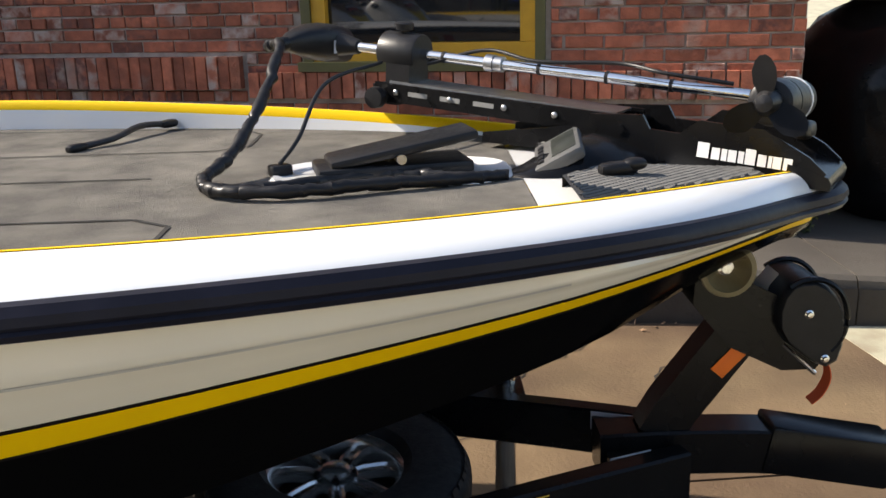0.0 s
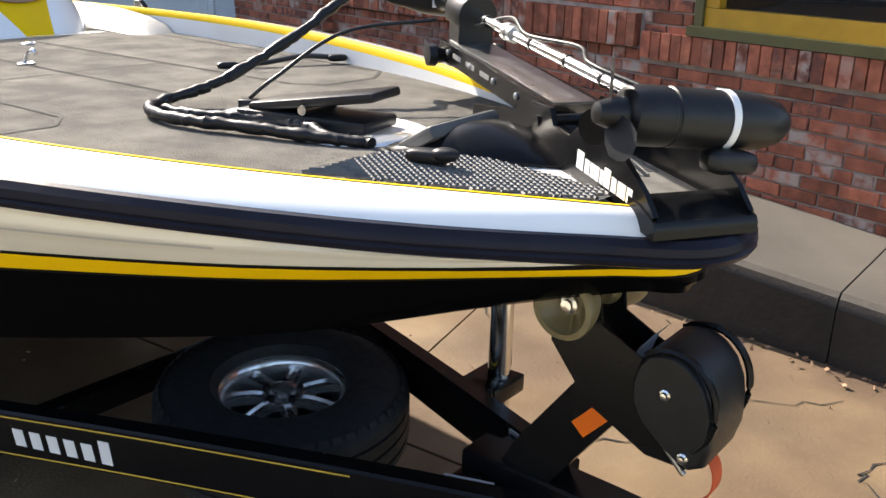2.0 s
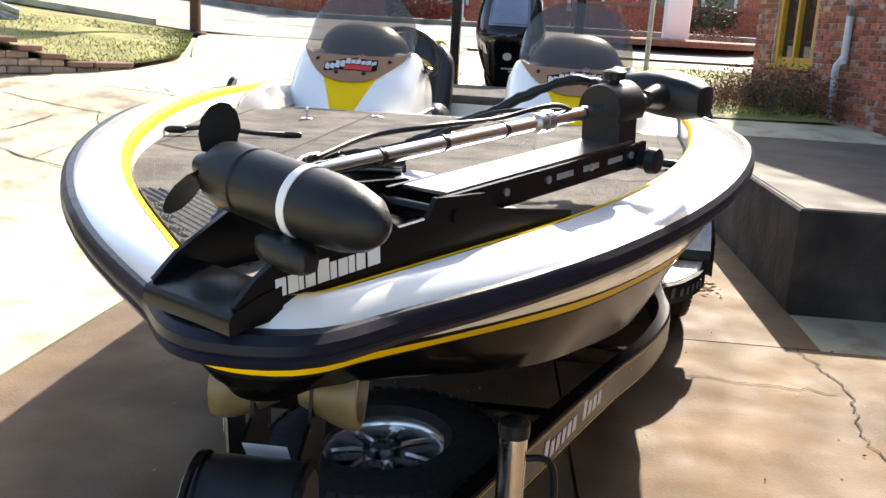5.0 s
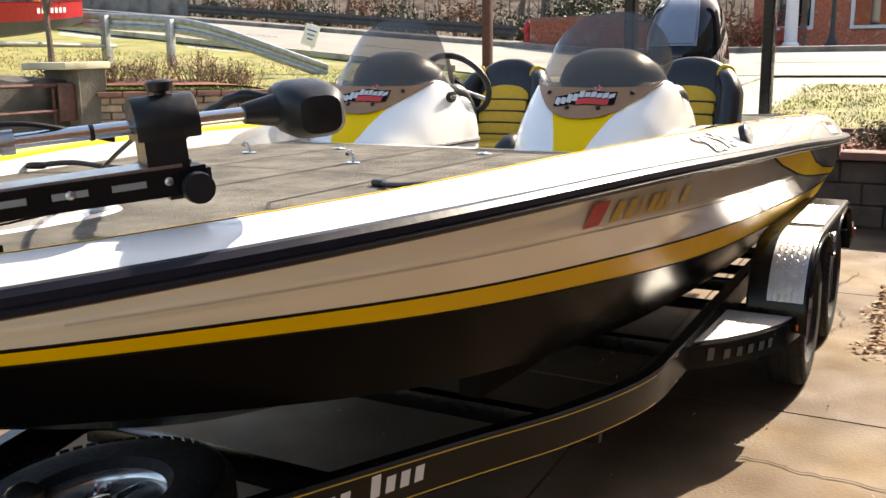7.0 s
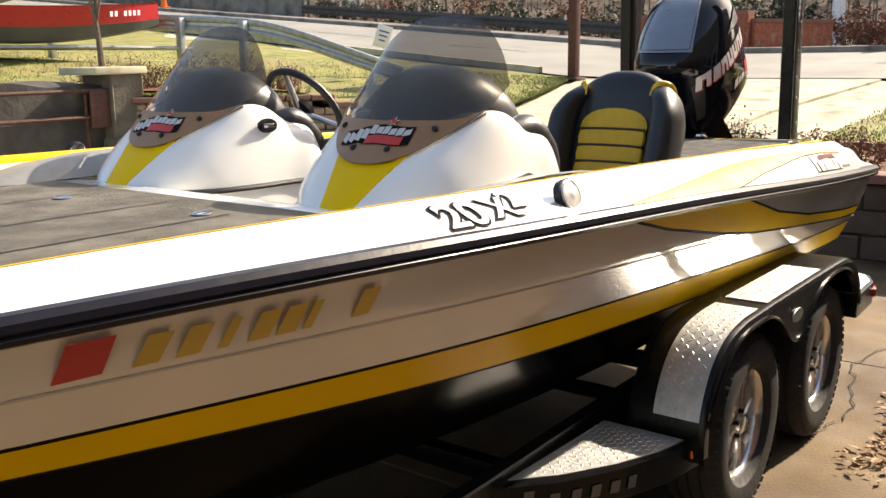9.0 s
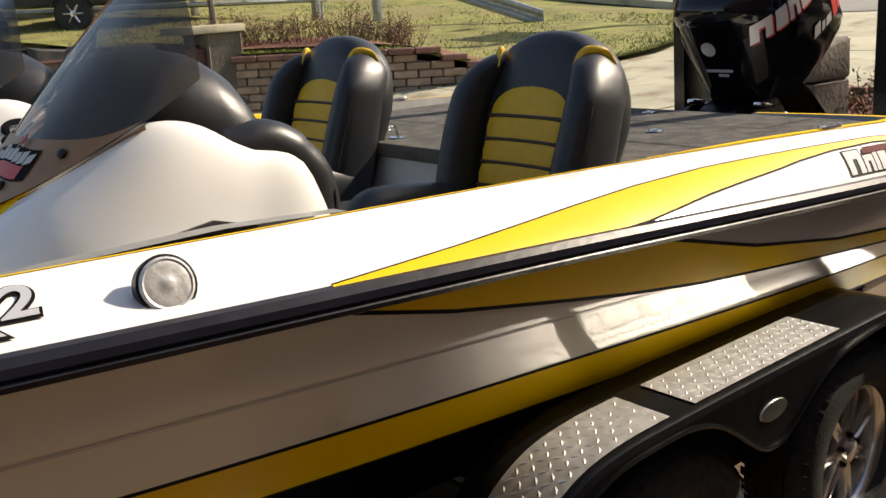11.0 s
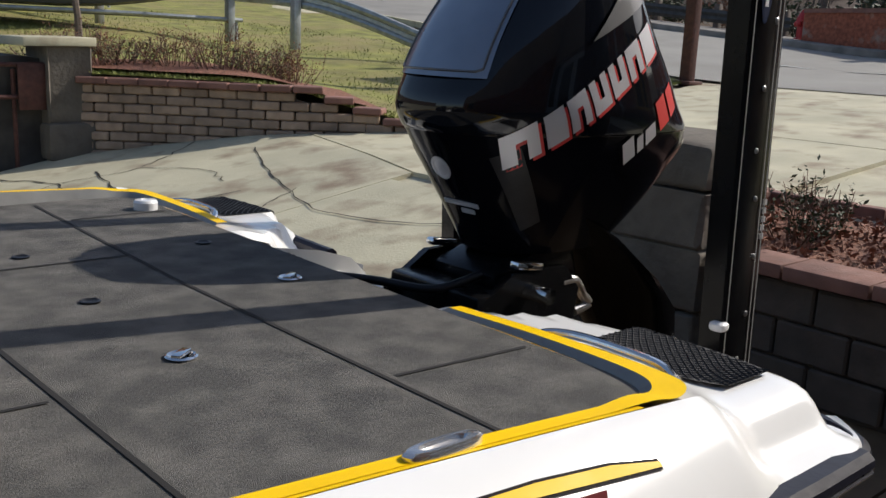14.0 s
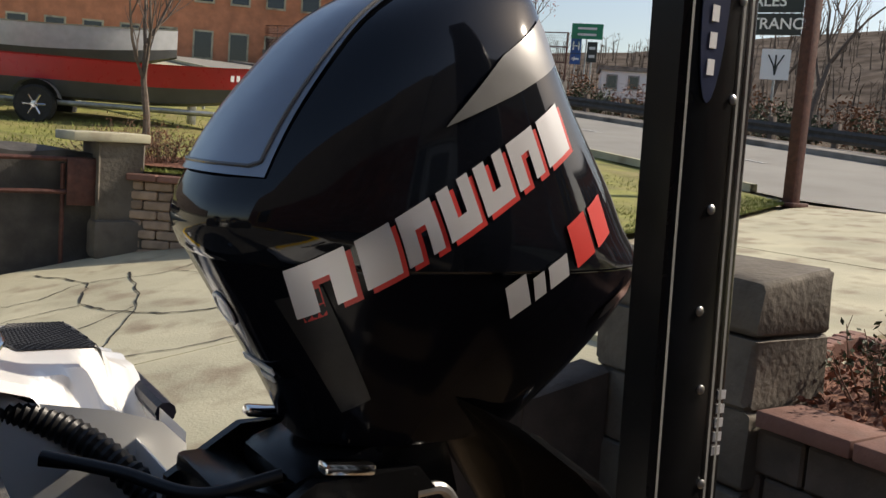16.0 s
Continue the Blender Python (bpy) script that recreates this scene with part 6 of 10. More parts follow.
# base tray with side plates
for sa in (1, -1):
    b = bmesh.new()
    base = [(0.62, -0.185), (1.02, -0.165), (1.42, -0.150), (1.44, -0.13), (1.40, -0.10), (1.30, -0.055), (1.16, -0.055), (1.12, -0.09), (1.05, -0.09), (1.03, -0.06), (0.90, -0.075), (0.86, -0.11), (0.62, -0.16)]
    loft(b, [[S(t, sa * 0.085, h) for t, h in base], [S(t, sa * 0.095, h) for t, h in base]], True, True, True)
    part("side_plate", b, M_BLKMET, tm)
    # maker's name as plain white blocks
    acc = 0
    for k, w in enumerate((1.3, 0.9, 0.6, 0.9, 0.6, 1.1, 0.9, 0.4, 0.9, 0.9)):
        t0, t1 = 1.165 + acc * 0.0245, 1.165 + (acc + w * 0.82) * 0.0245
        acc += w
        hgt = 0.034 if k in (0, 5) else 0.026
        b = bmesh.new()
        loft(b, [[S(t, sa * 0.0955, h) for t, h in ((t0, -0.135), (t1, -0.135), (t1, -0.135 + hgt), (t0, -0.135 + hgt))], [S(t, sa * 0.0965, h) for t, h in ((t0, -0.135), (t1, -0.135), (t1, -0.135 + hgt), (t0, -0.135 + hgt))]], True, True, True)
        part("name_block", b, M_WHITEP, tm)
b = bmesh.new()
loft(b, [[S(t, a, h) for a, h in ((-0.085, -0.02 + z), (0.085, -0.02 + z), (0.085, -0.012 + z), (-0.085, -0.012 + z))] for t, z in ((0.62, -0.165), (1.02, -0.145), (1.38, -0.130))], True, True, True)
part("tray", b, M_TRAYMET, tm, "worn grey metal tray")
b = bmesh.new()
loft(b, [[S(t, a, h) for a, h in ((-0.098, -0.165), (0.098, -0.165), (0.098, -0.165 + q), (-0.098, -0.165 + q))] for t, q in ((1.36, 0.045), (1.40, 0.040), (1.445, 0.028), (1.452, 0.018))], True, True, True)
part("front_block", b, M_BLKMET, tm)
b = bmesh.new()
tube(b, [S(0.98, -0.10, -0.10), S(0.98, 0.10, -0.10)], 0.012, 12)
part("pivot_pin", b, M_BLKMET, tm)
# lower unit across the shaft's end
L0, L1 = Vector((5.893, -0.092, 1.366)), Vector((6.078, 0.192, 1.335))
ld = (L1 - L0).normalized()
b = bmesh.new()
ll = (L1 - L0).length
lathe(b, [(0.0, 0.038), (0.006, 0.047), (0.03, 0.052), (0.075, 0.052), (0.077, 0.0495), (0.083, 0.0495), (0.085, 0.052), (ll - 0.12, 0.052), (ll - 0.07, 0.048), (ll - 0.035, 0.039), (ll - 0.014, 0.024), (ll - 0.003, 0.009), (ll, 0.002)], L0, ld, 28)
part("lower_unit", b, M_BLACK, tm, "torpedo-shaped black motor housing")
b = bmesh.new()
lathe(b, [(0, 0.052), (0.0, 0.0540), (0.014, 0.0540), (0.014, 0.052)], L0 + ld * 0.185, ld, 28)
part("band", b, M_WHITEP, tm, "white clamp band")
b = bmesh.new()
pillow(b, L0 + ld * 0.19 + Vector((0.035, -0.02, -0.065)), (0.055, 0.022, 0.022), ld, ld.cross(Vector((0, 0, 1))).normalized(), (0, 0, 1))
part("sonar_puck", b, M_BLACK, tm)
b = bmesh.new()
lathe(b, [(-0.055, 0.002), (-0.05, 0.018), (-0.02, 0.028), (0.0, 0.030)], L0, ld, 20)
hub_ = part("prop_hub", b, M_BLACK, tm)
_, lu, lv = frame_of(ld)
for a in (math.radians(100), math.radians(215), math.radians(325)):
    r1, r2 = lu * math.cos(a) + lv * math.sin(a), -lu * math.sin(a) + lv * math.cos(a)
    b = bmesh.new()
    rows = []
    for r, ch in ((0.022, 0.018), (0.045, 0.027), (0.07, 0.028), (0.09, 0.019), (0.10, 0.007)):
        rows.append([L0 - ld * (0.025 - q * ch * 0.45) + r1 * r + r2 * q * ch for q in xs_of(-1, 1, 7)])
    loft(b, rows)
    bmesh.ops.solidify(b, geom=b.faces[:], thickness=0.004)
    part("prop_blade", b, M_BLACK, hub_)
hose("motor_cable", [S(1.20, 0.0, 0.02), S(1.05, 0.03, 0.03), S(0.92, -0.01, 0.035), S(0.72, 0.015, 0.02), S(0.56, -0.01, 0.03), S(0.40, 0.02, -0.02)], 0.005, False, label="thin black cable tied along the shaft")
hose("wrapped_cable", [S(0.0, 0.20, 0.0), (4.80, 0.42, 1.48), (4.78, 0.20, 1.37), (4.74, 0.0, 1.28), (4.70, -0.13, 1.245), (4.76, -0.22, 1.24), (4.90, -0.24, 1.24), (5.05, -0.20, 1.24), (5.22, -0.15, 1.235), (5.34, -0.10, 1.23)], 0.0135, "wrap", label="black spiral-wrapped cable looped over the deck")
hose("power_lead", [S(0.30, 0.09, -0.02), (4.93, 0.25, 1.40), (4.88, 0.06, 1.30), (4.84, 0.01, 1.25)], 0.005, False, label="thin black power lead with plug")
hose("wrapped_cable", [(4.72, -0.16, 1.23), (4.85, -0.15, 1.232), (5.0, -0.10, 1.235), (5.12, -0.08, 1.235), (5.25, -0.13, 1.235)], 0.012, "wrap", label="black spiral-wrapped cable lying on the deck")
b = bmesh.new()
box(b, (4.84, 0.01, 1.236), (0.05, 0.035, 0.026), rot=(0, 0, 30), bev=0.006)
tagged(put("cable_plug", b, M_BLACK), "black two-pin plug lying on the deck", "plug")
# foot pedal in its white tray
b = bmesh.new()
loft(b, [[Vector((5.09 + 0.27 * s_ * sup(a, 3)[0], 0.0 + 0.16 * s_ * sup(a, 3)[1] , DECK + z_)) for a in xs_of(0, 2 * math.pi, 33)[:-1]] for s_, z_ in ((1.0, 0.001), (0.97, 0.008), (0.93, 0.006), (0.90, 0.003), (0.2, 0.003))], True, False, True)
part("pedal_tray", b, M_GEL, boat, "white recessed pedal tray")
ped = thing("foot_pedal", "black foot pedal for the trolling motor", "foot pedal")
b = bmesh.new()
box(b, (5.09, -0.01, DECK + 0.02), (0.34, 0.15, 0.028), rot=(0, 0, 12), bev=0.008)
part("base", b, M_BLACK, ped)
b = bmesh.new()
box(b, (5.11, -0.005, DECK + 0.062), (0.33, 0.13, 0.022), rot=(0, -9, 12), bev=0.008)
part("treadle", b, M_BLACK, ped)
b = bmesh.new()
lathe(b, [(-0.07, 0.011), (0.07, 0.011)], (5.10, -0.01, DECK + 0.045), (-0.2, 0.98, 0), 14)
part("pivot", b, M_ALU, ped)
# padded display hood and the depth finder
b = bmesh.new()
rows = []
for x, w, h in ((5.375, 0.05, 0.004), (5.40, 0.105, 0.018), (5.45, 0.125, 0.042), (5.50, 0.13, 0.064), (5.535, 0.13, 0.071), (5.57, 0.125, 0.065), (5.62, 0.11, 0.043), (5.67, 0.075, 0.018), (5.70, 0.03, 0.004)):
    rows.append([Vector((x + 0.04 * math.cos(a), 0.02 + w * sup(a, 2.0)[0], DECK + h * max(0, sup(a, 2.0)[1]) ** 1.15)) for a in xs_of(0, math.pi, 19)])
loft(b, rows, cap0=True, cap1=True)
part("instrument_hood", b, M_BLKMET, boat, "black moulded instrument hood")
df = thing("depth_finder", "grey depth finder set into the bow hood", "depth finder")
fm = Matrix.Translation((5.462, 0.0, 1.258)) @ Matrix.Rotation(radians(-29), 4, 'Y') @ Matrix.Rotation(radians(-8), 4, 'Z')


def on_finder(b3):
    bmesh.ops.transform(b3, matrix=fm, verts=b3.verts)
    return b3


b = bmesh.new()
box(b, (0, 0, 0), (0.115, 0.20, 0.03), bev=0.010)
part("case", on_finder(b), mat("dark_grey_case", (0.085, 0.085, 0.082), 0.45, var=0.12, scale=20), df)
b = bmesh.new()
box(b, (0.018, 0, 0.0145), (0.058, 0.15, 0.005), bev=0.002)
part("screen", on_finder(b), M_LCD, df)
for k in range(5):
    b = bmesh.new()
    box(b, (-0.037, -0.07 + k * 0.030, 0.016), (0.014, 0.020, 0.006), bev=0.002)
    part("button", on_finder(b), M_BLACK, df)
# non-skid pads and light at the bow
def pad_edges(x):
    return gun_y(x) - 0.024, min(gun_y(x) - 0.03, 0.055 + max(0.0, 5.56 - x) * 1.15)


for s in (1, -1):
    b = bmesh.new()
    rows = []
    for x in xs_of(5.44, 5.88, 16):
        ya, yb = pad_edges(x)
        z = gun_z(x) - 0.004
        rows.append([Vector((x, s * ya, z - 0.03))] + [Vector((x, s * lerp(ya, yb, k / 6), z)) for k in range(7)] + [Vector((x, s * yb, z - 0.03))])
    loft(b, rows)
    bw = part("bow_pad", b, M_NONSKID, boat, "black diamond-grid non-skid pad")
    for k in range(60):
        for dirn in (1, -1):
            c0 = 5.02 + k * 0.022 if dirn > 0 else 5.40 + k * 0.022
            run = []
            for q in range(40):
                y = 0.03 + q * 0.01
                x = c0 + dirn * (y if dirn > 0 else y - 0.03) * (1.6 if dirn > 0 else 1.0)
                if 5.445 < x < 5.875:
                    ya, yb = pad_edges(x)
                    if yb + 0.004 < y < ya - 0.004:
                        run.append(Vector((x, s * y, gun_z(x) - 0.0035)))
            if len(run) >= 2:
                p0, p1 = run[0], run[-1]
                dv = (p1 - p0).normalized()
                nv = Vector((-dv.y, dv.x, 0)) * 0.0032
                b = bmesh.new()
                loft(b, [[p + nv, p + Vector((0, 0, 0.0035)), p - nv] for p in (p0, p1)])
                part("grid_rib", b, M_GRIDRIB, bw)
b = bmesh.new()
pillow(b, (5.555, -0.185, 1.255), (0.045, 0.020, 0.014), (0.93, 0.25, 0), (-0.25, 0.93, 0))
pillow(b, (5.59, -0.178, 1.262), (0.028, 0.020, 0.013), (0.93, 0.25, 0), (-0.25, 0.93, 0), e=2.4)
part("bow_light", b, M_BLACK, boat, "black covered bow light")
# hold-down straps on the rod lids
for s in (1, -1):
    st_ = thing("rod_strap", "black webbing strap lying across the rod locker lid", "strap", "rod straps")
    b = bmesh.new()
    p0, p1 = Vector((4.24, s * 0.44, DECK + 0.008)), Vector((4.40, s * 0.77, DECK + 0.02))
    tube(b, smooth_path([p0, p0.lerp(p1, 0.3) + Vector((0.02, 0, 0.004)), p0.lerp(p1, 0.7) + Vector((-0.01, 0, 0.012)), p1], 4), 0.009, 8)
    part("webbing", b, M_VINYLB, st_)
    for p in (p0, p1):
        b = bmesh.new()
        pillow(b, p, (0.035, 0.016, 0.012), (0.43, 0.9 * s, 0), (-0.9 * s, 0.43, 0))
        part("end_fitting", b, M_BLACK, st_)
# side steps beside the consoles
for s in (1, -1):
    b = bmesh.new()
    rows = []
    for x, h in ((3.30, 0.0), (3.24, 0.03), (3.12, 0.055), (2.9, 0.075), (2.6, 0.082), (2.35, 0.07)):
        rows.append([Vector((x, s * (deck_y(x) - 0.004 - d), DECK + h * (1 - (d / 0.17) ** 3))) for d in (0, 0.05, 0.10, 0.14, 0.17)])
    loft(b, rows)
    part("side_ramp", b, M_GREYPL if s else M_GEL, boat, "grey moulded ramp beside the console")

# ---- the trailer ----
trailer = thing("boat_trailer", "black tandem axle boat trailer with diamond plate fenders", "trailer")
RAILP = [(0.15, 0.93, 0.50), (1.2, 0.94, 0.50), (2.3, 0.955, 0.50), (3.06, 0.965, 0.495), (3.40, 0.95, 0.495), (3.80, 0.835, 0.50), (4.21, 0.665, 0.515),
         (4.67, 0.49, 0.535), (4.97, 0.38, 0.548), (5.40, 0.22, 0.560), (5.75, 0.09, 0.562)]


def beam(pts, w, h, bev=0.006):
    """A box beam of width w and height h under the line of its top."""
    b = bmesh.new()
    P = smooth_path(pts, 6)
    rings = []
    for i, p in enumerate(P):
        d = P[min(i + 1, len(P) - 1)] - P[max(i - 1, 0)]
        n = Vector((-d.y, d.x, 0)).normalized()
        c = [(-w / 2, -bev), (-w / 2 + bev, 0), (w / 2 - bev, 0), (w / 2, -bev), (w / 2, -h + bev), (w / 2 - bev, -h), (-w / 2 + bev, -h), (-w / 2, -h + bev)]
        rings.append([p + n * a + Vector((0, 0, z)) for a, z in c])
    loft(b, rings, True, True, True)
    return b


def mirror_y(pts, s):
    return [(x, s * y, z) for x, y, z in pts]


for s in (1, -1):
    rail = part("frame_rail", beam(mirror_y(RAILP, s), 0.055, 0.125), M_BLKMET, trailer)
    # gold pinstripes along the outer face
    P = smooth_path(mirror_y(RAILP[3:-1], s), 6)
    for dz, hh in ((-0.012, 0.004), (-0.112, 0.004)):
        b = bmesh.new()
        lo, hi = [], []
        for i, p in enumerate(P):
            d = P[min(i + 1, len(P) - 1)] - P[max(i - 1, 0)]
            n = Vector((-d.y, d.x, 0)).normalized() * s * 0.0285
            lo.append(p + n + Vector((0, 0, dz - hh)))
            hi.append(p + n + Vector((0, 0, dz)))
        loft(b, [lo, hi])
        part("pinstripe", b, M_GOLDD, rail, "thin gold pinstripe")
    # maker's name as plain slanted bars
    ry = spline([p[0] for p in RAILP], [p[1] for p in RAILP])
    for k in range(11):
        if k == 6:
            continue
        hgt = 0.060 if k in (0, 7) else 0.044
        b = bmesh.new()
        x = 4.84 - k * 0.046
        dirv = Vector((0.1, ry(x + 0.05) - ry(x - 0.05), 0)).normalized()
        u = -dirv
        q = Vector((x, ry(x), 0.445)) + Vector((-dirv.y, dirv.x, 0)) * 0.0295
        prism(b, [(0, 0), (0.030, 0), (0.038, hgt), (0.008, hgt)], Vector((q.x, s * q.y, q.z)), Vector((u.x, s * u.y, 0)), (0, 0, 1), 0.0012 * -s)
        part("name_bar", b, M_WHITEP, rail, "white letter bar")
for x in (0.35, 1.3, 2.6, 3.6, 4.45):
    yy = spline([p[0] for p in RAILP], [p[1] for p in RAILP])(x) - 0.02
    zz = 0.37 if x < 4 else 0.42
    b = bmesh.new()
    box(b, (x, 0, zz - 0.02), (0.06, 2 * yy, 0.07), bev=0.006)
    part("cross_member", b, M_BLKMET, trailer)
# tongue, coupler and ball socket
part("tongue", beam([(5.56, 0, 0.580), (5.65, 0, 0.582), (5.75, 0, 0.582), (5.90, 0, 0.578), (6.02, 0, 0.570)], 0.10, 0.115), M_BLKMET, trailer)
b = bmesh.new()
box(b, (6.12, 0, 0.497), (0.32, 0.115, 0.125), rot=(0, 11, 0), bev=0.01)
part("swing_hinge", b, M_BLKMET, trailer)
part("tongue_end", beam([(6.2, 0, 0.54), (6.45, 0, 0.50), (6.72, 0, 0.48)], 0.08, 0.10), M_BLKMET, trailer)
b = bmesh.new()
loft(b, [[(x, -w, z), (x, -w, z + h * 0.7), (x, -w * 0.6, z + h), (x, w * 0.6, z + h), (x, w, z + h * 0.7), (x, w, z)] for x, w, z, h in
         ((6.55, 0.05, 0.40, 0.10), (6.74, 0.05, 0.40, 0.11), (6.83, 0.045, 0.405, 0.10), (6.93, 0.055, 0.41, 0.09), (6.99, 0.04, 0.42, 0.06))], True, True, True)
coupler = part("coupler", b, M_BLKMET, trailer)
b = bmesh.new()
tube(b, smooth_path([(6.62, 0, 0.50), (6.66, 0, 0.56), (6.75, 0, 0.575), (6.84, 0, 0.54)], 5), 0.011, 8)
part("latch", b, M_ALU, coupler)
b = bmesh.new()
tube(b, smooth_path([(6.3, -0.03, 0.45), (6.4, -0.07, 0.25), (6.6, -0.05, 0.16), (6.78, -0.03, 0.30), (6.82, -0.03, 0.40)], 6), 0.007, 6)
part("safety_chain", b, M_STEELG, trailer)
# label plates and clamp bolts on the tongue's sides
for s in (1, -1):
    for x, w_ in ((5.62, 0.11),):
        b = bmesh.new()
        box(b, (x, s * 0.165 if x < 5.5 else s * 0.105, 0.535), (w_, 0.004, 0.05), rot=(0, 0, -20 * s), bev=0.001)
        part("label_plate", b, M_WHITEP if x < 5.5 else M_SILVER, trailer, "pale warning label")
    b = bmesh.new()
    box(b, (5.60, s * 0.10, 0.50), (0.06, 0.07, 0.10), bev=0.006)
    part("bracket", b, M_BLKMET, trailer)

# winch post, stand plates, rollers, winch
b = bmesh.new()
rings = []
for x, z in ((5.70, 0.56), (5.74, 0.63), (5.90, 0.85)):
    rings.append([(x - 0.045, -0.04, z + 0.03), (x + 0.045, -0.04, z - 0.03), (x + 0.045, 0.04, z - 0.03), (x - 0.045, 0.04, z + 0.03)])
loft(b, rings, True, True, True)
post = part("winch_post", b, M_BLKMET, trailer)
for s in (1, -1):
    b = bmesh.new()
    prism(b, [(5.845, 0.715), (5.90, 0.775), (5.872, 0.80), (5.817, 0.74)], (0, s * 0.0415 if s > 0 else -0.0435, 0), (1, 0, 0), (0, 0, 1), -0.002)
    part("reflector", b, M_ORANGE, post, "orange side reflector")
for s in (1, -1):
    b = bmesh.new()
    outl = [(5.765, 0.905), (5.77, 1.02), (5.81, 1.05), (5.86, 1.03), (5.87, 0.965), (5.96, 0.92), (6.08, 0.765), (6.06, 0.735), (5.98, 0.735), (5.85, 0.80)]
    prism(b, outl, (0, s * 0.048, 0), (1, 0, 0), (0, 0, 1), 0.006)
    part("winch_plate", b, M_BLKMET, trailer)
    b = bmesh.new()
    lathe(b, [(0.02, 0.030), (0.035, 0.036), (0.06, 0.048), (0.085, 0.058), (0.115, 0.063), (0.12, 0.061), (0.121, 0.050), (0.10, 0.040), (0.085, 0.022), (0.085, 0.002)], (5.82, 0, 1.005), (0, s, 0), 28)
    roller = part("bow_roller", b, M_AMBER, trailer, "amber cup-shaped bow roller")
    b = bmesh.new()
    lathe(b, [(0.08, 0.018), (0.096, 0.018), (0.098, 0.011), (0.106, 0.011), (0.107, 0.001)], (5.82, 0, 1.005), (0, s, 0), 12)
    part("axle_nut", b, M_CHROME, roller)
    b = bmesh.new()
    for k in range(10):
        a = 2 * math.pi * k / 10
        c, sn = math.cos(a), math.sin(a)
        loft(b, [[(5.82 + c * r - sn * w, s * yy, 1.005 + sn * r + c * w) for w in (-0.0025, 0.0025)] for r, yy in ((0.022, 0.09), (0.040, 0.103), (0.050, 0.120))])
    part("roller_rib", b, M_AMBER, roller)
b = bmesh.new()
rings = []
outl = [(6.00, 0.962), (6.03, 0.964), (6.06, 0.950), (6.085, 0.925), (6.102, 0.89), (6.110, 0.85), (6.110, 0.80), (6.10, 0.762), (6.075, 0.748), (6.045, 0.760), (6.01, 0.785), (5.975, 0.815), (5.955, 0.85), (5.952, 0.895), (5.962, 0.932), (5.98, 0.955)]
cx, cz = 6.03, 0.855
for yy, k in ((-0.085, 0.90), (-0.078, 0.97), (-0.065, 1.0), (0.065, 1.0), (0.078, 0.97), (0.085, 0.90)):
    rings.append([(cx + (x - cx) * k, yy, cz + (z - cz) * k) for x, z in outl])
loft(b, rings, True, True, True)
winch = part("winch", b, M_BLACK, trailer, "black winch with rounded plastic cover")
for s in (1, -1):
    for x, z in ((6.02, 0.885), (6.065, 0.775)):
        b = bmesh.new()
        lathe(b, [(0.083, 0.012), (0.089, 0.011), (0.091, 0.007), (0.096, 0.006), (0.0965, 0.001)], (x, 0, z), (0, s, 0), 10)
        part("bolt", b, M_CHROME, winch)
    b = bmesh.new()
    P = [(6.026 + math.cos(a) * 0.086, s * 0.080, 0.868 + math.sin(a) * 0.098) for a in xs_of(-0.9, 2.2, 18)]
    tube(b, P, 0.007, 6)
    part("cover_rim", b, M_BLKMET, winch)
b = bmesh.new()
loft(b, [[(x, y, z) for y in (-0.035, 0.035)] for x, z in ((5.93, 0.87), (5.925, 0.90), (5.94, 0.935), (5.965, 0.965))])
loft(b, [[(x, y, z) for y in (-0.035, 0.035)] for x, z in ((5.965, 0.967), (5.945, 0.94), (5.932, 0.90), (5.935, 0.87))])
part("webbing", b, M_WHITEP, winch, "white webbing strap")
b = bmesh.new()
P = smooth_path([(6.075, 0, 0.76), (6.10, -0.01, 0.735), (6.105, -0.02, 0.70), (6.085, -0.03, 0.665), (6.06, -0.035, 0.645)], 5)
loft(b, [[p + Vector((0, -0.02, 0)), p + Vector((0.003, -0.02, 0)), p + Vector((0.003, 0.02, 0)), p + Vector((0, 0.02, 0))] for p in P], True, True, True)
part("strap_end", b, M_STRAP, winch, "hanging orange-red strap end")
b = bmesh.new()
tube(b, [(5.98, -0.05, 0.80), (6.06, -0.055, 0.725)], 0.006, 8)
part("cable", b, M_CHROME, winch)

# jack
b = bmesh.new()
tube(b, [(5.37, 0.37, 0.76), (5.37, 0.37, 0.10)], 0.031, 16)
jack = part("jack", b, M_CHROME, trailer, "zinc plated trailer jack tube")
b = bmesh.new()
box(b, (5.36, 0.35, 0.515), (0.12, 0.14, 0.05), bev=0.006)
part("jack_clamp", b, M_BLKMET, jack)
b = bmesh.new()
box(b, (5.37, 0.28, 0.50), (0.09, 0.12, 0.08), bev=0.006)
part("jack_bracket", b, M_BLKMET, jack)
b = bmesh.new()
lathe(b, [(0, 0.034), (0.03, 0.034), (0.035, 0.030), (0.045, 0.012), (0.046, 0.001)], (5.37, 0.37, 0.755), (0, 0, 1), 16)
part("jack_cap", b, M_BLACK, jack)
b = bmesh.new()
tube(b, smooth_path([(5.37, 0.38, 0.70), (5.345, 0.44, 0.695), (5.335, 0.465, 0.65), (5.335, 0.47, 0.52)], 5), 0.008, 8)
part("crank_handle", b, M_BLACK, jack)
b = bmesh.new()
lathe(b, [(-0.025, 0.05), (-0.02, 0.072), (0.02, 0.072), (0.025, 0.05)], (5.37, 0.35, 0.075), (0, 1, 0), 20)
part("jack_wheel", b, M_BLACK, jack)


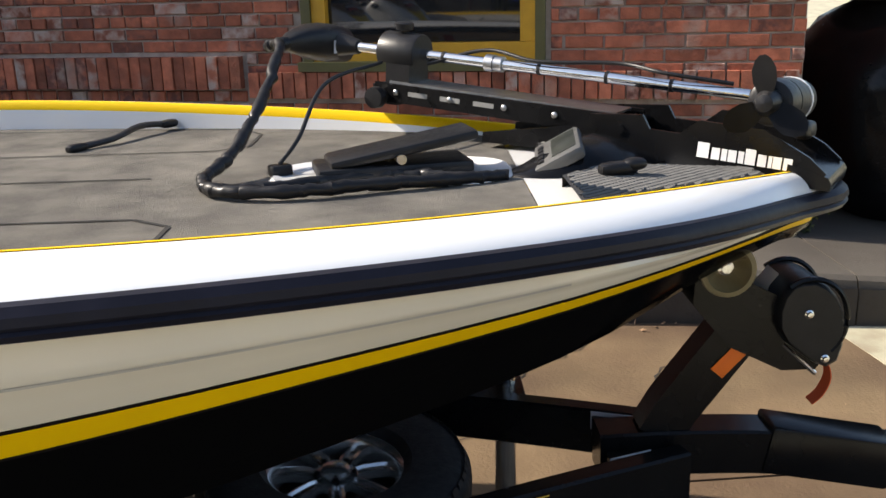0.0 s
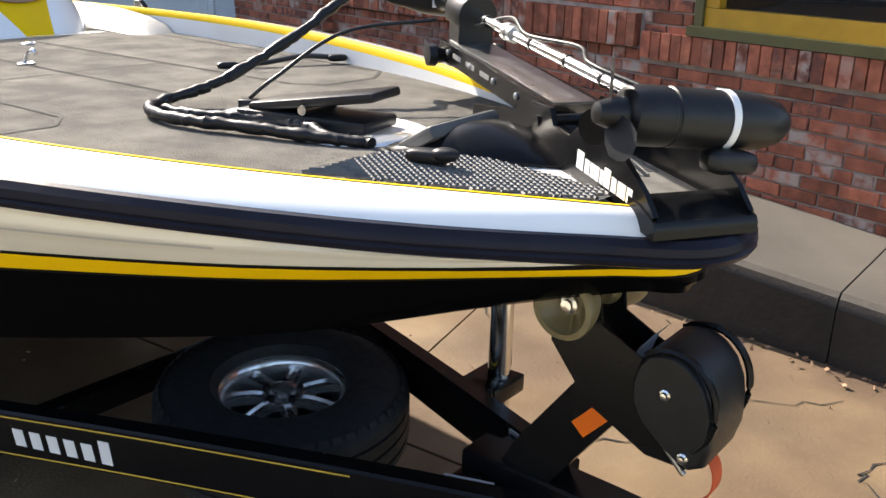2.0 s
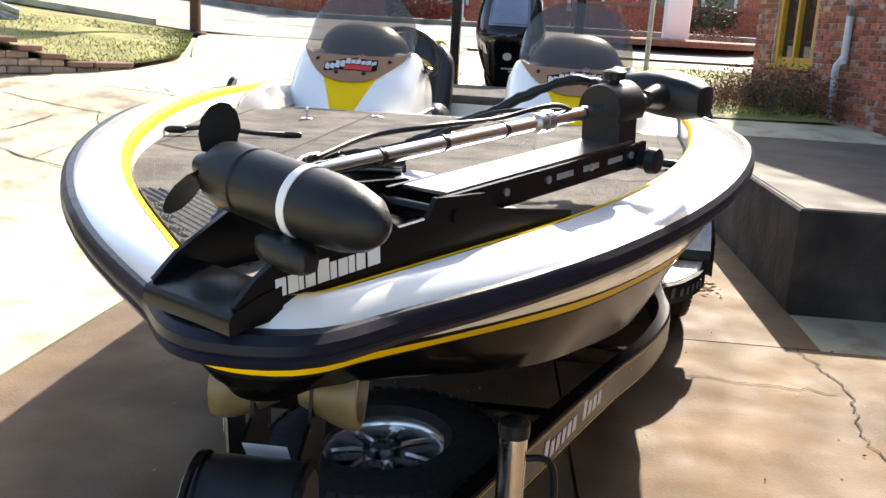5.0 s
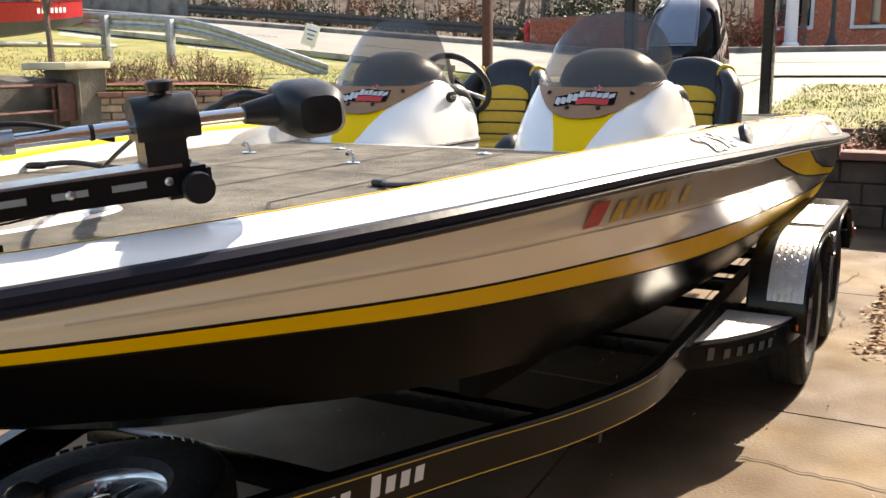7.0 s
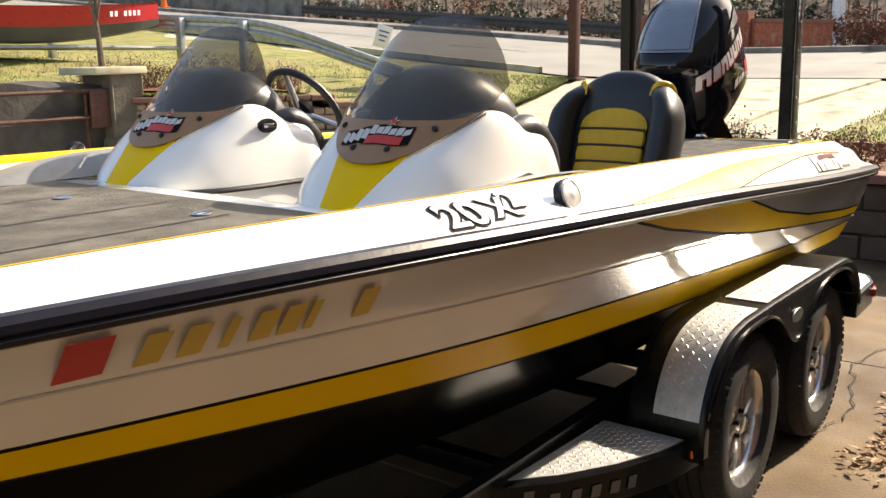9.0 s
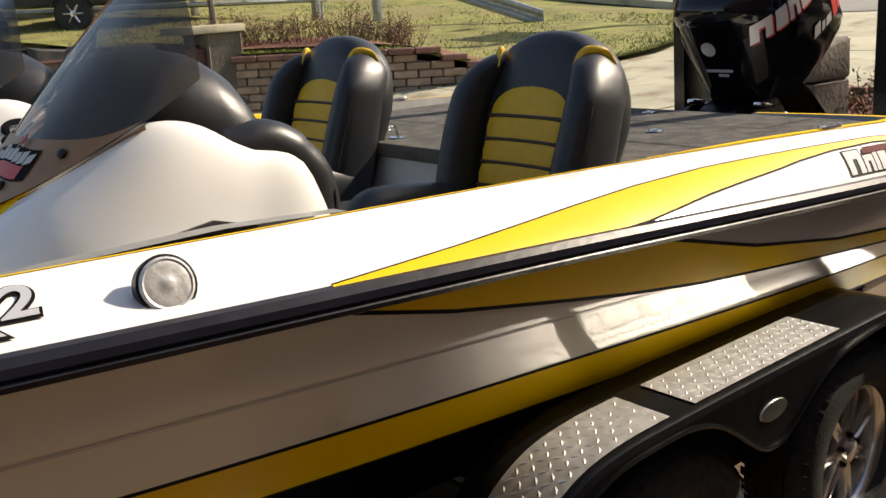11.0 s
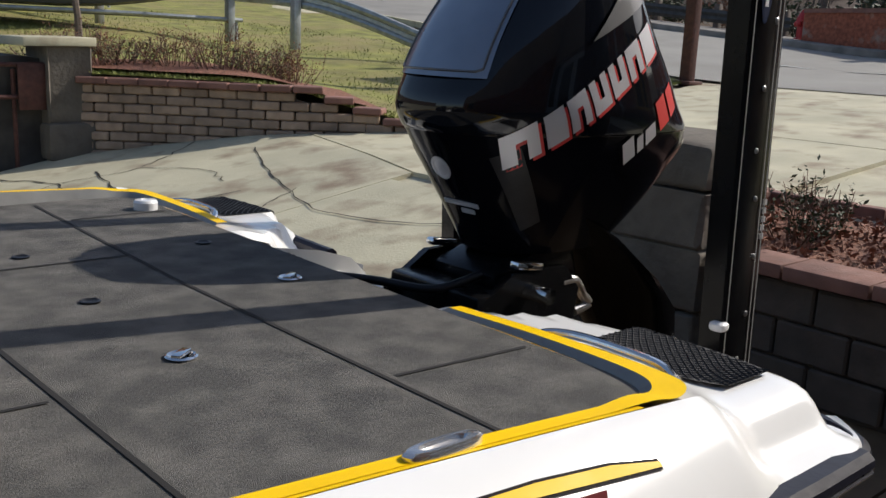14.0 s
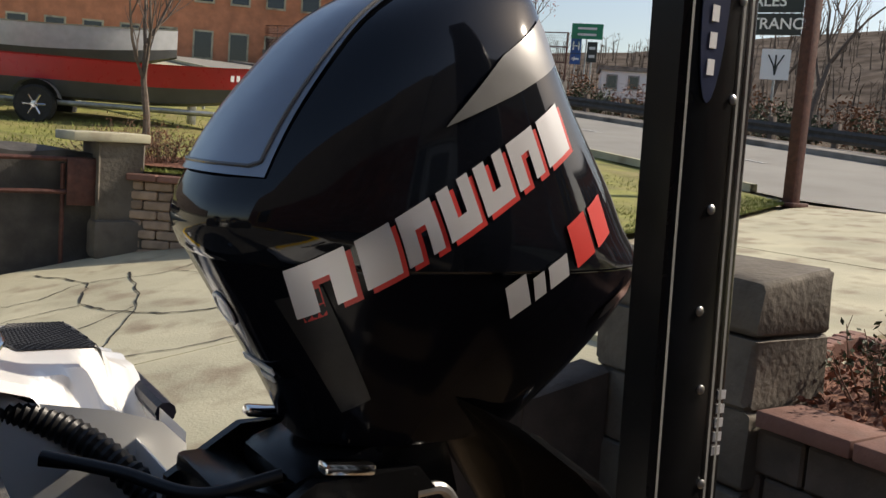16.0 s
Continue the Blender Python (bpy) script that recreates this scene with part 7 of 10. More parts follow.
def tyre_bm(o, axis, R, w, ri):
    b = bmesh.new()
    h = w / 2
    prof = [(-h * 0.72, ri), (-h * 0.95, ri + 0.02), (-h * 1.03, (R + ri) / 2), (-h * 0.95, R - 0.035), (-h * 0.82, R - 0.012), (-h * 0.7, R - 0.003)]
    for g in (-0.42, 0, 0.42):
        prof += [(h * (g - 0.05), R), (h * (g - 0.045), R - 0.008), (h * (g + 0.045), R - 0.008), (h * (g + 0.05), R)]
    prof += [(h * 0.7, R - 0.003), (h * 0.82, R - 0.012), (h * 0.95, R - 0.035), (h * 1.03, (R + ri) / 2), (h * 0.95, ri + 0.02), (h * 0.72, ri)]
    d, u, v = frame_of(axis)
    loft(b, [circle(Vector(o) + d * a, r, u, v, 56) for a, r in prof], True)
    # shoulder blocks
    for k in range(56):
        a = 2 * math.pi * k / 56
        e = u * math.cos(a) + v * math.sin(a)
        tt = d.cross(e)
        for sd in (1, -1):
            c = Vector(o) + d * (sd * h * 0.84) + e * (R - 0.021)
            vs = [c + tt * (i * 0.0125) + d * (sd * j * 0.012) + e * (0.010 * (1 - j) * 0.5) for i, j in ((-1, -1), (1, -1), (1, 1), (-1, 1))]
            top = [q + e * 0.0012 + d * sd * 0.002 for q in vs]
            loft(b, [vs, top], True, False, True)
    return b


def rim_bm(o, axis, ri, n=7, dish=0.03, gap=True):
    """Alloy wheel: barrel, lip and spokes; the face looks along axis."""
    d, u, v = frame_of(axis)
    o = Vector(o)
    barrel = bmesh.new()
    loft(barrel, [circle(o + d * a, r, u, v, 48) for a, r in ((-0.10, ri), (-0.09, ri - 0.012), (0.05, ri - 0.018), (0.066, ri - 0.010), (0.075, ri + 0.002), (0.072, ri + 0.012), (0.06, ri + 0.006))], True)
    spokes = []
    for k in range(n):
        b = bmesh.new()
        a0 = 2 * math.pi * k / n
        rings = []
        for r, hw, lift in ((0.045, 0.36, 0.052), (0.075, 0.26, 0.056), (0.115, 0.19, 0.054), (ri - 0.035, 0.17, 0.052), (ri - 0.016, 0.20, 0.046)):
            pts = []
            for f, dz in ((-1, -0.022), (-0.92, -0.002), (-0.55, 0.0), (-0.3, -0.007), (0.3, -0.007), (0.55, 0.0), (0.92, -0.002), (1, -0.022)):
                a = a0 + f * hw * (0.115 / max(r, 0.09)) ** 0.35
                pts.append(o + (u * math.cos(a) + v * math.sin(a)) * r + d * (lift + dz))
            rings.append(pts)
        loft(b, rings)
        spokes.append(b)
    back = bmesh.new()
    lathe(back, [(-0.02, ri - 0.015), (-0.015, 0.05)], o, axis, 40)
    cap = bmesh.new()
    lathe(cap, [(0.03, 0.058), (0.052, 0.056), (0.056, 0.048), (0.058, 0.036), (0.070, 0.034), (0.074, 0.026), (0.075, 0.001)], o, axis, 24)
    nuts = []
    for k in range(5):
        a = 2 * math.pi * (k + 0.3) / 5
        b = bmesh.new()
        lathe(b, [(0.045, 0.010), (0.066, 0.009), (0.070, 0.005), (0.071, 0.001)], o + (u * math.cos(a) + v * math.sin(a)) * 0.047, axis, 6)
        nuts.append(b)
    return barrel, spokes, back, cap, nuts


def wheel(parent, o, axis, R, w, ri, label):
    """A tyre and its alloy rim; the rim carries spokes, cap and nuts."""
    barrel, spokes, back, cap, nuts = rim_bm(o, axis, ri)
    ty = part("tyre", tyre_bm(o, axis, R, w, ri), M_RUBBER, parent, "black treaded trailer tyre")
    rim = part("rim", barrel, M_RIM, parent, label)
    for b in spokes:
        part("spoke", b, M_RIM, rim)
    part("backing", back, M_BLKMET, rim)
    part("hub_cap", cap, M_RIM, rim)
    for b in nuts:
        part("lug_nut", b, M_BLKMET, rim)
    return ty


for s in (1, -1):
    for x in (1.74, 0.84):
        wheel(trailer, (x, s * 1.205, 0.338), (0, s, 0), 0.336, 0.205, 0.20, "polished silver spoked alloy rim")
        b = bmesh.new()
        tube(b, [(x, s * 0.1, 0.338), (x, s * 1.12, 0.338)], 0.03, 10)
        part("axle", b, M_BLKMET, trailer)

# spare wheel under the bow
spare = thing("spare_wheel", "spare trailer tyre on silver alloy rim under bow", "wheel")
wheel(spare, (4.915, 0.02, 0.418), (0.05, -0.05, 1.0), 0.338, 0.205, 0.168, "polished silver seven spoke alloy rim")
b = bmesh.new()
box(b, (4.90, 0, 0.34), (0.12, 0.10, 0.10), bev=0.01)
part("carrier", b, M_BLKMET, trailer)

# fenders with skirts, tread plates and steps
FEN = [(2.285, 0.40), (2.285, 0.50), (2.255, 0.60), (2.19, 0.69), (2.09, 0.75), (1.97, 0.775), (1.80, 0.782), (1.30, 0.784), (0.80, 0.782), (0.66, 0.766), (0.57, 0.73), (0.50, 0.67), (0.455, 0.60), (0.435, 0.53)]
FENS = smooth_path([(x, 0, z) for x, z in FEN], 5)
YI, YO = 1.09, 1.345
skirt_z = spline([0.46, 0.55, 0.66, 0.80, 0.95, 1.08, 1.155, 1.249, 1.34, 1.41, 1.47, 1.58, 1.68, 1.78, 1.94, 2.07, 2.17, 2.265], [0.50, 0.62, 0.71, 0.748, 0.748, 0.732, 0.708, 0.655, 0.596, 0.582, 0.602, 0.680, 0.733, 0.751, 0.748, 0.712, 0.645, 0.53])


def plate_lozenges(b, fn, lu, lv, h=0.0022):
    """Raised lozenges of tread plate; fn(u, v) gives place, and two directions along the plate."""
    nu, nv = int(lu / 0.024), int(lv / 0.024)
    for i in range(nu):
        for j in range(nv):
            p, du, dv, nn = fn((i + 0.5) / nu, (j + 0.5) / nv)
            a = math.pi / 4 if (i + j) % 2 else -math.pi / 4
            e = du * math.cos(a) + dv * math.sin(a)
            f = du * -math.sin(a) + dv * math.cos(a)
            q = [b.verts.new(p + e * 0.0115), b.verts.new(p + f * 0.0042), b.verts.new(p - e * 0.0115), b.verts.new(p - f * 0.0042)]
            t = b.verts.new(p + nn * h)
            for k in range(4):
                b.faces.new((q[k], q[(k + 1) % 4], t))


def arc_pos(u, a, c, P):
    k = lerp(a, c, u) * (len(P) - 1)
    i = min(len(P) - 2, int(k))
    return P[i].lerp(P[i + 1], k - i), (P[i + 1] - P[i]).normalized()


for s in (1, -1):
    b = bmesh.new()
    loft(b, [[Vector((p.x, s * y, p.z - dz)) for y, dz in ((YI, 0.03), (YI + 0.004, 0.0), (YO - 0.02, 0), (YO - 0.006, 0.006), (YO, 0.02))] for p in FENS])
    fender = part("fender", b, M_BLKMET, trailer, "black tandem fender")
    # skirt with a wavy lower edge over the two wheels
    b = bmesh.new()
    top, bot = [], []
    for x in xs_of(2.265, 0.46, 90):
        zt = float(np.interp(-x, [-q.x for q in FENS[5:]], [q.z for q in FENS[5:]])) - 0.02
        top.append(Vector((x, s * YO, zt)))
        bot.append(Vector((x, s * YO, min(skirt_z(x), zt - 0.012))))
    loft(b, [top, bot])
    loft(b, [bot, [Vector((p.x, p.y - s * 0.02, p.z)) for p in bot]])
    part("skirt", b, M_BLKMET, fender, "glossy black skirt with scalloped edge")
    b = bmesh.new()
    tube(b, [p + Vector((0, s * 0.002, 0)) for p in bot[1:-1]], 0.006, 6)
    part("arch_lip", b, M_BLKMET, fender)
    b = bmesh.new()
    loft(b, [[Vector((p.x, s * (YI - 0.004), p.z - 0.004)), Vector((p.x, s * (YI - 0.004), 0.34))] for p in FENS])
    part("inner_liner", b, M_BLACK, fender, "black inner fender liner")
    b = bmesh.new()
    lathe(b, [(0, 0.026), (0.004, 0.025), (0.005, 0.001)], (1.413, s * YO, 0.682), (0, s, 0), 20)
    for vtx in b.verts:
        vtx.co.x = 1.413 + (vtx.co.x - 1.413) * 2.3
    part("badge", b, M_ALU, fender, "oval metal badge")
    for a, c, n in ((0.10, 0.463, 28), (0.480, 0.573, 10)):
        b = bmesh.new()
        rows = []
        for i in range(n + 1):
            p, d = arc_pos(i / n, a, c, FENS)
            nn = Vector((d.z, 0, -d.x))
            nn = nn if nn.z > 0 or nn.x > 0 else -nn
            rows.append([p + nn * 0.004 + Vector((0, s * y, 0)) for y in (1.172, YO - 0.022)])
        loft(b, rows)
        ln = sum((rows[i + 1][0] - rows[i][0]).length for i in range(n))

        def on_plate(u, v, a=a, c=c):
            p, d = arc_pos(u, a, c, FENS)
            nn = Vector((d.z, 0, -d.x))
            nn = nn if nn.z > 0 or nn.x > 0 else -nn
            return p + nn * 0.004 + Vector((0, s * lerp(1.18, YO - 0.03, v), 0)), d, Vector((0, s, 0)), nn
        plate_lozenges(b, on_plate, ln, YO - 1.21)
        part("tread_plate", b, M_TREAD, fender, "diamond tread plate")
    # front step
    stepo = [(2.16, 1.005), (2.93, 0.985), (2.78, 1.12), (2.60, 1.22), (2.42, 1.285), (2.24, 1.31), (2.16, 1.31)]
    b = bmesh.new()
    prism(b, [(x, s * y) for x, y in stepo], (0, 0, 0.375), (1, 0, 0), (0, 1, 0), 0.095)
    step = part("front_step", b, M_BLKMET, trailer, "black step with tread plate top")
    b = bmesh.new()
    top_o = [(2.30, 1.015), (2.85, 1.0), (2.74, 1.10), (2.58, 1.195), (2.42, 1.26), (2.30, 1.285)]
    loft(b, [[Vector((x, s * y, 0.4705)) for x, y in top_o], [Vector((x, s * y, 0.474)) for x, y in top_o]], True, False, True)
    nn_ = 26
    for i in range(nn_):
        for j in range(14):
            x, y = 2.31 + i * 0.021, 1.015 + j * 0.021
            ymax = float(np.interp(x, [2.30, 2.42, 2.58, 2.74, 2.85], [1.27, 1.245, 1.18, 1.085, 0.99]))
            if y < ymax:
                a = math.pi / 4 if (i + j) % 2 else -math.pi / 4
                e, f = Vector((math.cos(a), math.sin(a), 0)), Vector((-math.sin(a), math.cos(a), 0))
                p = Vector((x, s * y, 0.4742))
                q = [b.verts.new(p + e * 0.0105), b.verts.new(p + f * 0.004), b.verts.new(p - e * 0.0105), b.verts.new(p - f * 0.004)]
                t = b.verts.new(p + Vector((0, 0, 0.0022)))
                for k in range(4):
                    b.faces.new((q[k], q[(k + 1) % 4], t))
    part("step_plate", b, M_TREAD, step, "diamond tread plate")
    for k in range(6):
        f = k / 6
        o = Vector((lerp(2.86, 2.52, f), 0, 0.405))
        o.y = float(np.interp(o.x, [2.24, 2.42, 2.60, 2.78, 2.93], [1.31, 1.285, 1.22, 1.12, 0.985])) + 0.006
        o2 = Vector((o.x - 0.035, float(np.interp(o.x - 0.035, [2.24, 2.42, 2.60, 2.78, 2.93], [1.31, 1.285, 1.22, 1.12, 0.985])) + 0.006, 0.405))
        d = (o2 - o)
        b = bmesh.new()
        hh = 0.05 if k == 0 else 0.036
        prism(b, [(0, 0), (0.03, 0), (0.036, hh), (0.006, hh)], (o.x, s * o.y, o.z), (d.normalized().x, s * d.normalized().y, 0), (0, 0, 1), 0.001 * -s)
        part("name_bar", b, M_SCOOP, step, "dark grey letter bar")
    b = bmesh.new()
    box(b, (2.262, s * 1.30, 0.425), (0.05, 0.03, 0.035), bev=0.008)
    part("marker_lamp", b, M_ORANGE, step, "amber marker lamp")
    # rear step with lamps
    b = bmesh.new()
    reo = [(0.50, 1.0), (0.50, 1.345), (0.16, 1.335), (0.02, 1.28), (-0.04, 1.18), (-0.06, 1.0)]
    prism(b, [(x, s * y) for x, y in reo], (0, 0, 0.46), (1, 0, 0), (0, 1, 0), 0.10)
    rear = part("rear_step", b, M_BLKMET, trailer, "black rear step with tread plate")
    b = bmesh.new()
    rto = [(0.46, 1.015), (0.46, 1.325), (0.15, 1.315), (0.03, 1.265), (-0.02, 1.17), (-0.04, 1.015)]
    loft(b, [[Vector((x, s * y, 0.5605)) for x, y in rto], [Vector((x, s * y, 0.564)) for x, y in rto]], True, False, True)
    for i in range(24):
        for j in range(15):
            x, y = -0.03 + i * 0.021, 1.03 + j * 0.021
            if y < float(np.interp(x, [-0.04, -0.02, 0.03, 0.15, 0.36], [1.015, 1.15, 1.245, 1.30, 1.315])) and x < 0.45:
                a = math.pi / 4 if (i + j) % 2 else -math.pi / 4
                e, f = Vector((math.cos(a), math.sin(a), 0)), Vector((-math.sin(a), math.cos(a), 0))
                p = Vector((x, s * y, 0.5642))
                q = [b.verts.new(p + e * 0.0105), b.verts.new(p + f * 0.004), b.verts.new(p - e * 0.0105), b.verts.new(p - f * 0.004)]
                t = b.verts.new(p + Vector((0, 0, 0.0022)))
                for k in range(4):
                    b.faces.new((q[k], q[(k + 1) % 4], t))
    part("step_plate", b, M_TREAD, rear, "diamond tread plate")
    b = bmesh.new()
    box(b, (0.10, s * 1.325, 0.505), (0.11, 0.02, 0.04), rot=(0, 0, 14 * s), bev=0.006)
    part("tail_lamp", b, M_RED, rear, "red side lamp")
    b = bmesh.new()
    box(b, (-0.055, s * 1.10, 0.505), (0.02, 0.15, 0.05), bev=0.006)
    part("tail_lamp", b, M_RED, rear, "red tail lamp")
    # bunks under the hull
    b = bmesh.new()
    rows = []
    for x in xs_of(0.1, 3.7, 14):
        z = lerp(keel_z(x), chine_z(x), 0.5) - 0.012
        rows.append([(x, s * 0.40, z - 0.12), (x, s * 0.48, z - 0.12), (x, s * 0.48, z), (x, s * 0.40, z - 0.008)])
    loft(b, rows, True, True, True)
    # Carpet coloured near black to carry the deep shade under the hull.
    part("bunk", b, mat("shade_black_bunk_carpet", (0.022, 0.021, 0.020), 0.95, var=0.3, scale=200, bump=0.5, bscale=400, spec=0.1), trailer, "carpeted bunk board")
    # guide plate lit at the stern, on a bracket by the hull side
    b = bmesh.new()
    box(b, (0.62, s * 1.0, 0.56), (0.9, 0.05, 0.08), bev=0.008)
    part("fender_bracket", b, M_BLKMET, trailer)

# ---- surroundings: walls, plants, street things ----
rr_ = random.Random(21)


def tree(name, label, o, h, r0, seed, levels=4, mat_=None, leaf=None, spread=0.55, kids=4, nleaf=0):
    """A tapered trunk with forking limbs, and small leaves where it has any."""
    rg = random.Random(seed)
    t = thing(name, label, "tree")
    tb, lb, fb = bmesh.new(), bmesh.new(), bmesh.new()
    o = Vector(o)

    def limb(p, d, ln, r, lev):
        pts = [p]
        q = p.copy()
        dd = d.copy()
        for k in range(3):
            dd = (dd + Vector((rg.uniform(-1, 1), rg.uniform(-1, 1), rg.uniform(-0.3, 0.6))) * 0.16).normalized()
            q = q + dd * ln / 3
            pts.append(q.copy())
        tube(tb if lev == 0 else lb, pts, [r, r * 0.85, r * 0.7, r * 0.5], 7 if lev == 0 else 4)
        if lev >= levels - 1:
            for _ in range(nleaf):
                c = pts[rg.randint(1, 3)] + Vector((rg.gauss(0, 1), rg.gauss(0, 1), rg.gauss(0, 1))) * ln * 0.25
                leaf_quad(fb, c, rg, ln * 0.10 + 0.02)
            return
        n = kids + (1 if lev == 0 else 0)
        for k in range(n):
            a = 2 * math.pi * (k + rg.random() * 0.7) / n
            side = Vector((math.cos(a), math.sin(a), rg.uniform(0.3, 0.9))) * spread
            limb(pts[rg.randint(1, 3) if lev else rg.randint(2, 3)], (dd + side).normalized(), ln * rg.uniform(0.55, 0.78), r * 0.5, lev + 1)
    limb(o, Vector((0, 0, 1)), h * 0.36, r0, 0)
    part("trunk", tb, mat_ or M_BARK, t)
    part("branching", lb, mat_ or M_BARK, t)
    if nleaf:
        part("crown", fb, leaf, t, smooth=False)
    else:
        fb.free()
    return t


def leaf_quad(b, c, rg, s):
    u = Vector((rg.gauss(0, 1), rg.gauss(0, 1), rg.gauss(0, 0.6)))
    u = u.normalized() if u.length > 1e-3 else Vector((1, 0, 0))
    w = u.cross(Vector((rg.gauss(0, 1), rg.gauss(0, 1), rg.gauss(0, 1))))
    w = w.normalized() if w.length > 1e-3 else Vector((0, 0, 1))
    vs = [b.verts.new(c - u * s), b.verts.new(c + w * s * 0.45), b.verts.new(c + u * s), b.verts.new(c - w * s * 0.45)]
    b.faces.new(vs)


def shrub(name, label, o, size, seed, twig, leaf, nt=40, nl=300, ls=0.02, cat="shrub"):
    """Upright twigs in a clump with small leaves along them."""
    rg = random.Random(seed)
    t = thing(name, label, cat)
    tb, fb = bmesh.new(), bmesh.new()
    o = Vector(o)
    sx, sy, sz = size
    tips = []
    for _ in range(nt):
        a, rad = rg.uniform(0, 6.283), rg.random() ** 0.6
        base = o + Vector((math.cos(a) * sx * 0.5 * rad * 0.7, math.sin(a) * sy * 0.5 * rad * 0.7, 0))
        tip = o + Vector((math.cos(a) * sx * 0.5 * rad * 1.25, math.sin(a) * sy * 0.5 * rad * 1.25, sz * rg.uniform(0.45, 1.05) * (1 - 0.35 * rad)))
        mid = base.lerp(tip, 0.5) + Vector((rg.gauss(0, 1), rg.gauss(0, 1), 0)) * 0.03
        tube(tb, [base, mid, tip], [0.006, 0.004, 0.002], 4)
        tips.append((base, mid, tip))
        for _ in range(3):
            p = mid.lerp(tip, rg.random())
            tube(tb, [p, p + Vector((rg.gauss(0, 1), rg.gauss(0, 1), rg.uniform(0.2, 1.4))) * 0.06 * sz / 0.5], [0.003, 0.0012], 3)
    for _ in range(nl):
        base, mid, tip = rg.choice(tips)
        p = mid.lerp(tip, rg.uniform(-0.4, 1.1)) + Vector((rg.gauss(0, 1), rg.gauss(0, 1), rg.gauss(0, 1))) * 0.035 * max(1.0, sz / 0.6)
        leaf_quad(fb, p, rg, ls * rg.uniform(0.6, 1.3))
    part("branching", tb, twig, t)
    part("foliage", fb, leaf, t, smooth=False)
    return t


# ledge of soldier bricks along the long wall and the window in it
BR = {}


def brick_mesh(l, h, d=0.02):
    """One brick, its front edges chipped round; shared by bricks of one size."""
    key = (round(l, 3), round(h, 3))
    if key not in BR:
        b = bmesh.new()
        c = 0.004
        loft(b, [[(0, 0, 0), (l, 0, 0), (l, 0, h), (0, 0, h)], [(0, -d + c, 0), (l, -d + c, 0), (l, -d + c, h), (0, -d + c, h)], [(c, -d, c), (l - c, -d, c), (l - c, -d, h - c), (c, -d, h - c)]], True, False, True)
        bmesh.ops.recalc_face_normals(b, faces=b.faces)
        me = bpy.data.meshes.new("brick")
        b.to_mesh(me)
        b.free()
        me.materials.append(M_BRICK)
        BR[key] = me
    return BR[key]


def add_brick(parent, o, u, n, l, h, name="brick", d=0.0):
    me = brick_mesh(l, h)
    ob = new(name, me)
    ob.matrix_world = Matrix.Translation(Vector(o) + n * d) @ Matrix((u, -n, Vector((0, 0, 1)))).transposed().to_4x4()
    ob.parent = parent
    return ob


def join_brick(b, o, u, n, l, h, d=0.02):
    c = 0.004
    w = Vector((0, 0, 1))
    o = Vector(o)
    q = [o, o + u * l, o + u * l + w * h, o + w * h]
    e = [q[0] + u * c + w * c, q[1] - u * c + w * c, q[2] - u * c - w * c, q[3] + u * c - w * c]
    loft(b, [q, [p + n * (d - c) for p in q], [p + n * d for p in e]], True, False, True)


def courses(fn, s0, s1, z0, z1, u, n, parent, near, holes=(), seed=1, hdr=6, proud=0.0):
    """Running-bond courses on a wall; those inside near are objects, the rest one mesh."""
    rg = random.Random(seed)
    b = bmesh.new()
    k, z, cnt = 0, z0, 0
    while z + 0.06 < z1:
        head = (k % hdr == hdr - 1)
        L = 0.098 if head else 0.202
        s = s0 - (L + 0.011) * (0.5 if k % 2 else 0.0)
        while s < s1:
            a, e = max(s, s0), min(s + L, s1)
            for ha, hb, hz0, hz1 in holes:
                if z + 0.03 > hz0 and z + 0.03 < hz1:
                    if a < ha < e:
                        e = ha
                    elif ha <= a < hb:
                        a = min(e, hb)
            if e - a > 0.03:
                dd = rg.uniform(-0.006, 0.002) + proud
                if rg.random() < 0.03:
                    dd -= 0.008
                ln = round((e - a) / 0.02) * 0.02 if (e - a) < L - 0.002 else L
                if near(a, z) and cnt < 290:
                    add_brick(parent, fn(a, z + rg.uniform(-0.002, 0.002), 0.0), u, n, ln, 0.062, d=dd - 0.004)
                    cnt += 1
                else:
                    join_brick(b, fn(a, z, dd - 0.004), u, n, ln, 0.062)
            s += L + 0.011
        z += 0.0735
        k += 1
    run = part("brick_run", b, M_BRICKJ, parent, "red bricks of the rest of the wall", smooth=False)
    run["kind"] = "stuff"


# display window
window_1 = thing("window_1", "large display window with ochre and olive wooden frame", "window", kind="structure")
for nm, u0, u1, z0, z1, d0, d1, m_ in (("outer_sill", UA - 0.03, UB + 0.03, SILL - 0.055, SILL - 0.002, -0.02, 0.05, M_FRAME), ("outer_jamb", UA, UA + 0.055, SILL, 3.0, -0.08, 0.03, M_FRAME), ("outer_jamb", UB - 0.055, UB, SILL, 3.0, -0.08, 0.03, M_FRAME),
                                      ("window_sill", UA + 0.057, UB - 0.057, SILL, SILL + 0.10, -0.09, 0.012, M_OCHRE), ("frame", UA + 0.057, UA + 0.14, SILL + 0.102, 3.0, -0.09, 0.008, M_OCHRE), ("frame", UB - 0.14, UB - 0.057, SILL + 0.102, 3.0, -0.09, 0.008, M_OCHRE)):
    b = bmesh.new()
    wall_box(b, u0, u1, z0, z1, d0, d1)
    part(nm, b, m_, window_1, smooth=False)
b = bmesh.new()
wall_box(b, UA + 0.141, UB - 0.141, SILL + 0.103, 3.0, -0.06, -0.05)
part("pane", b, M_GLASS, window_1, "dark reflecting pane", smooth=False)
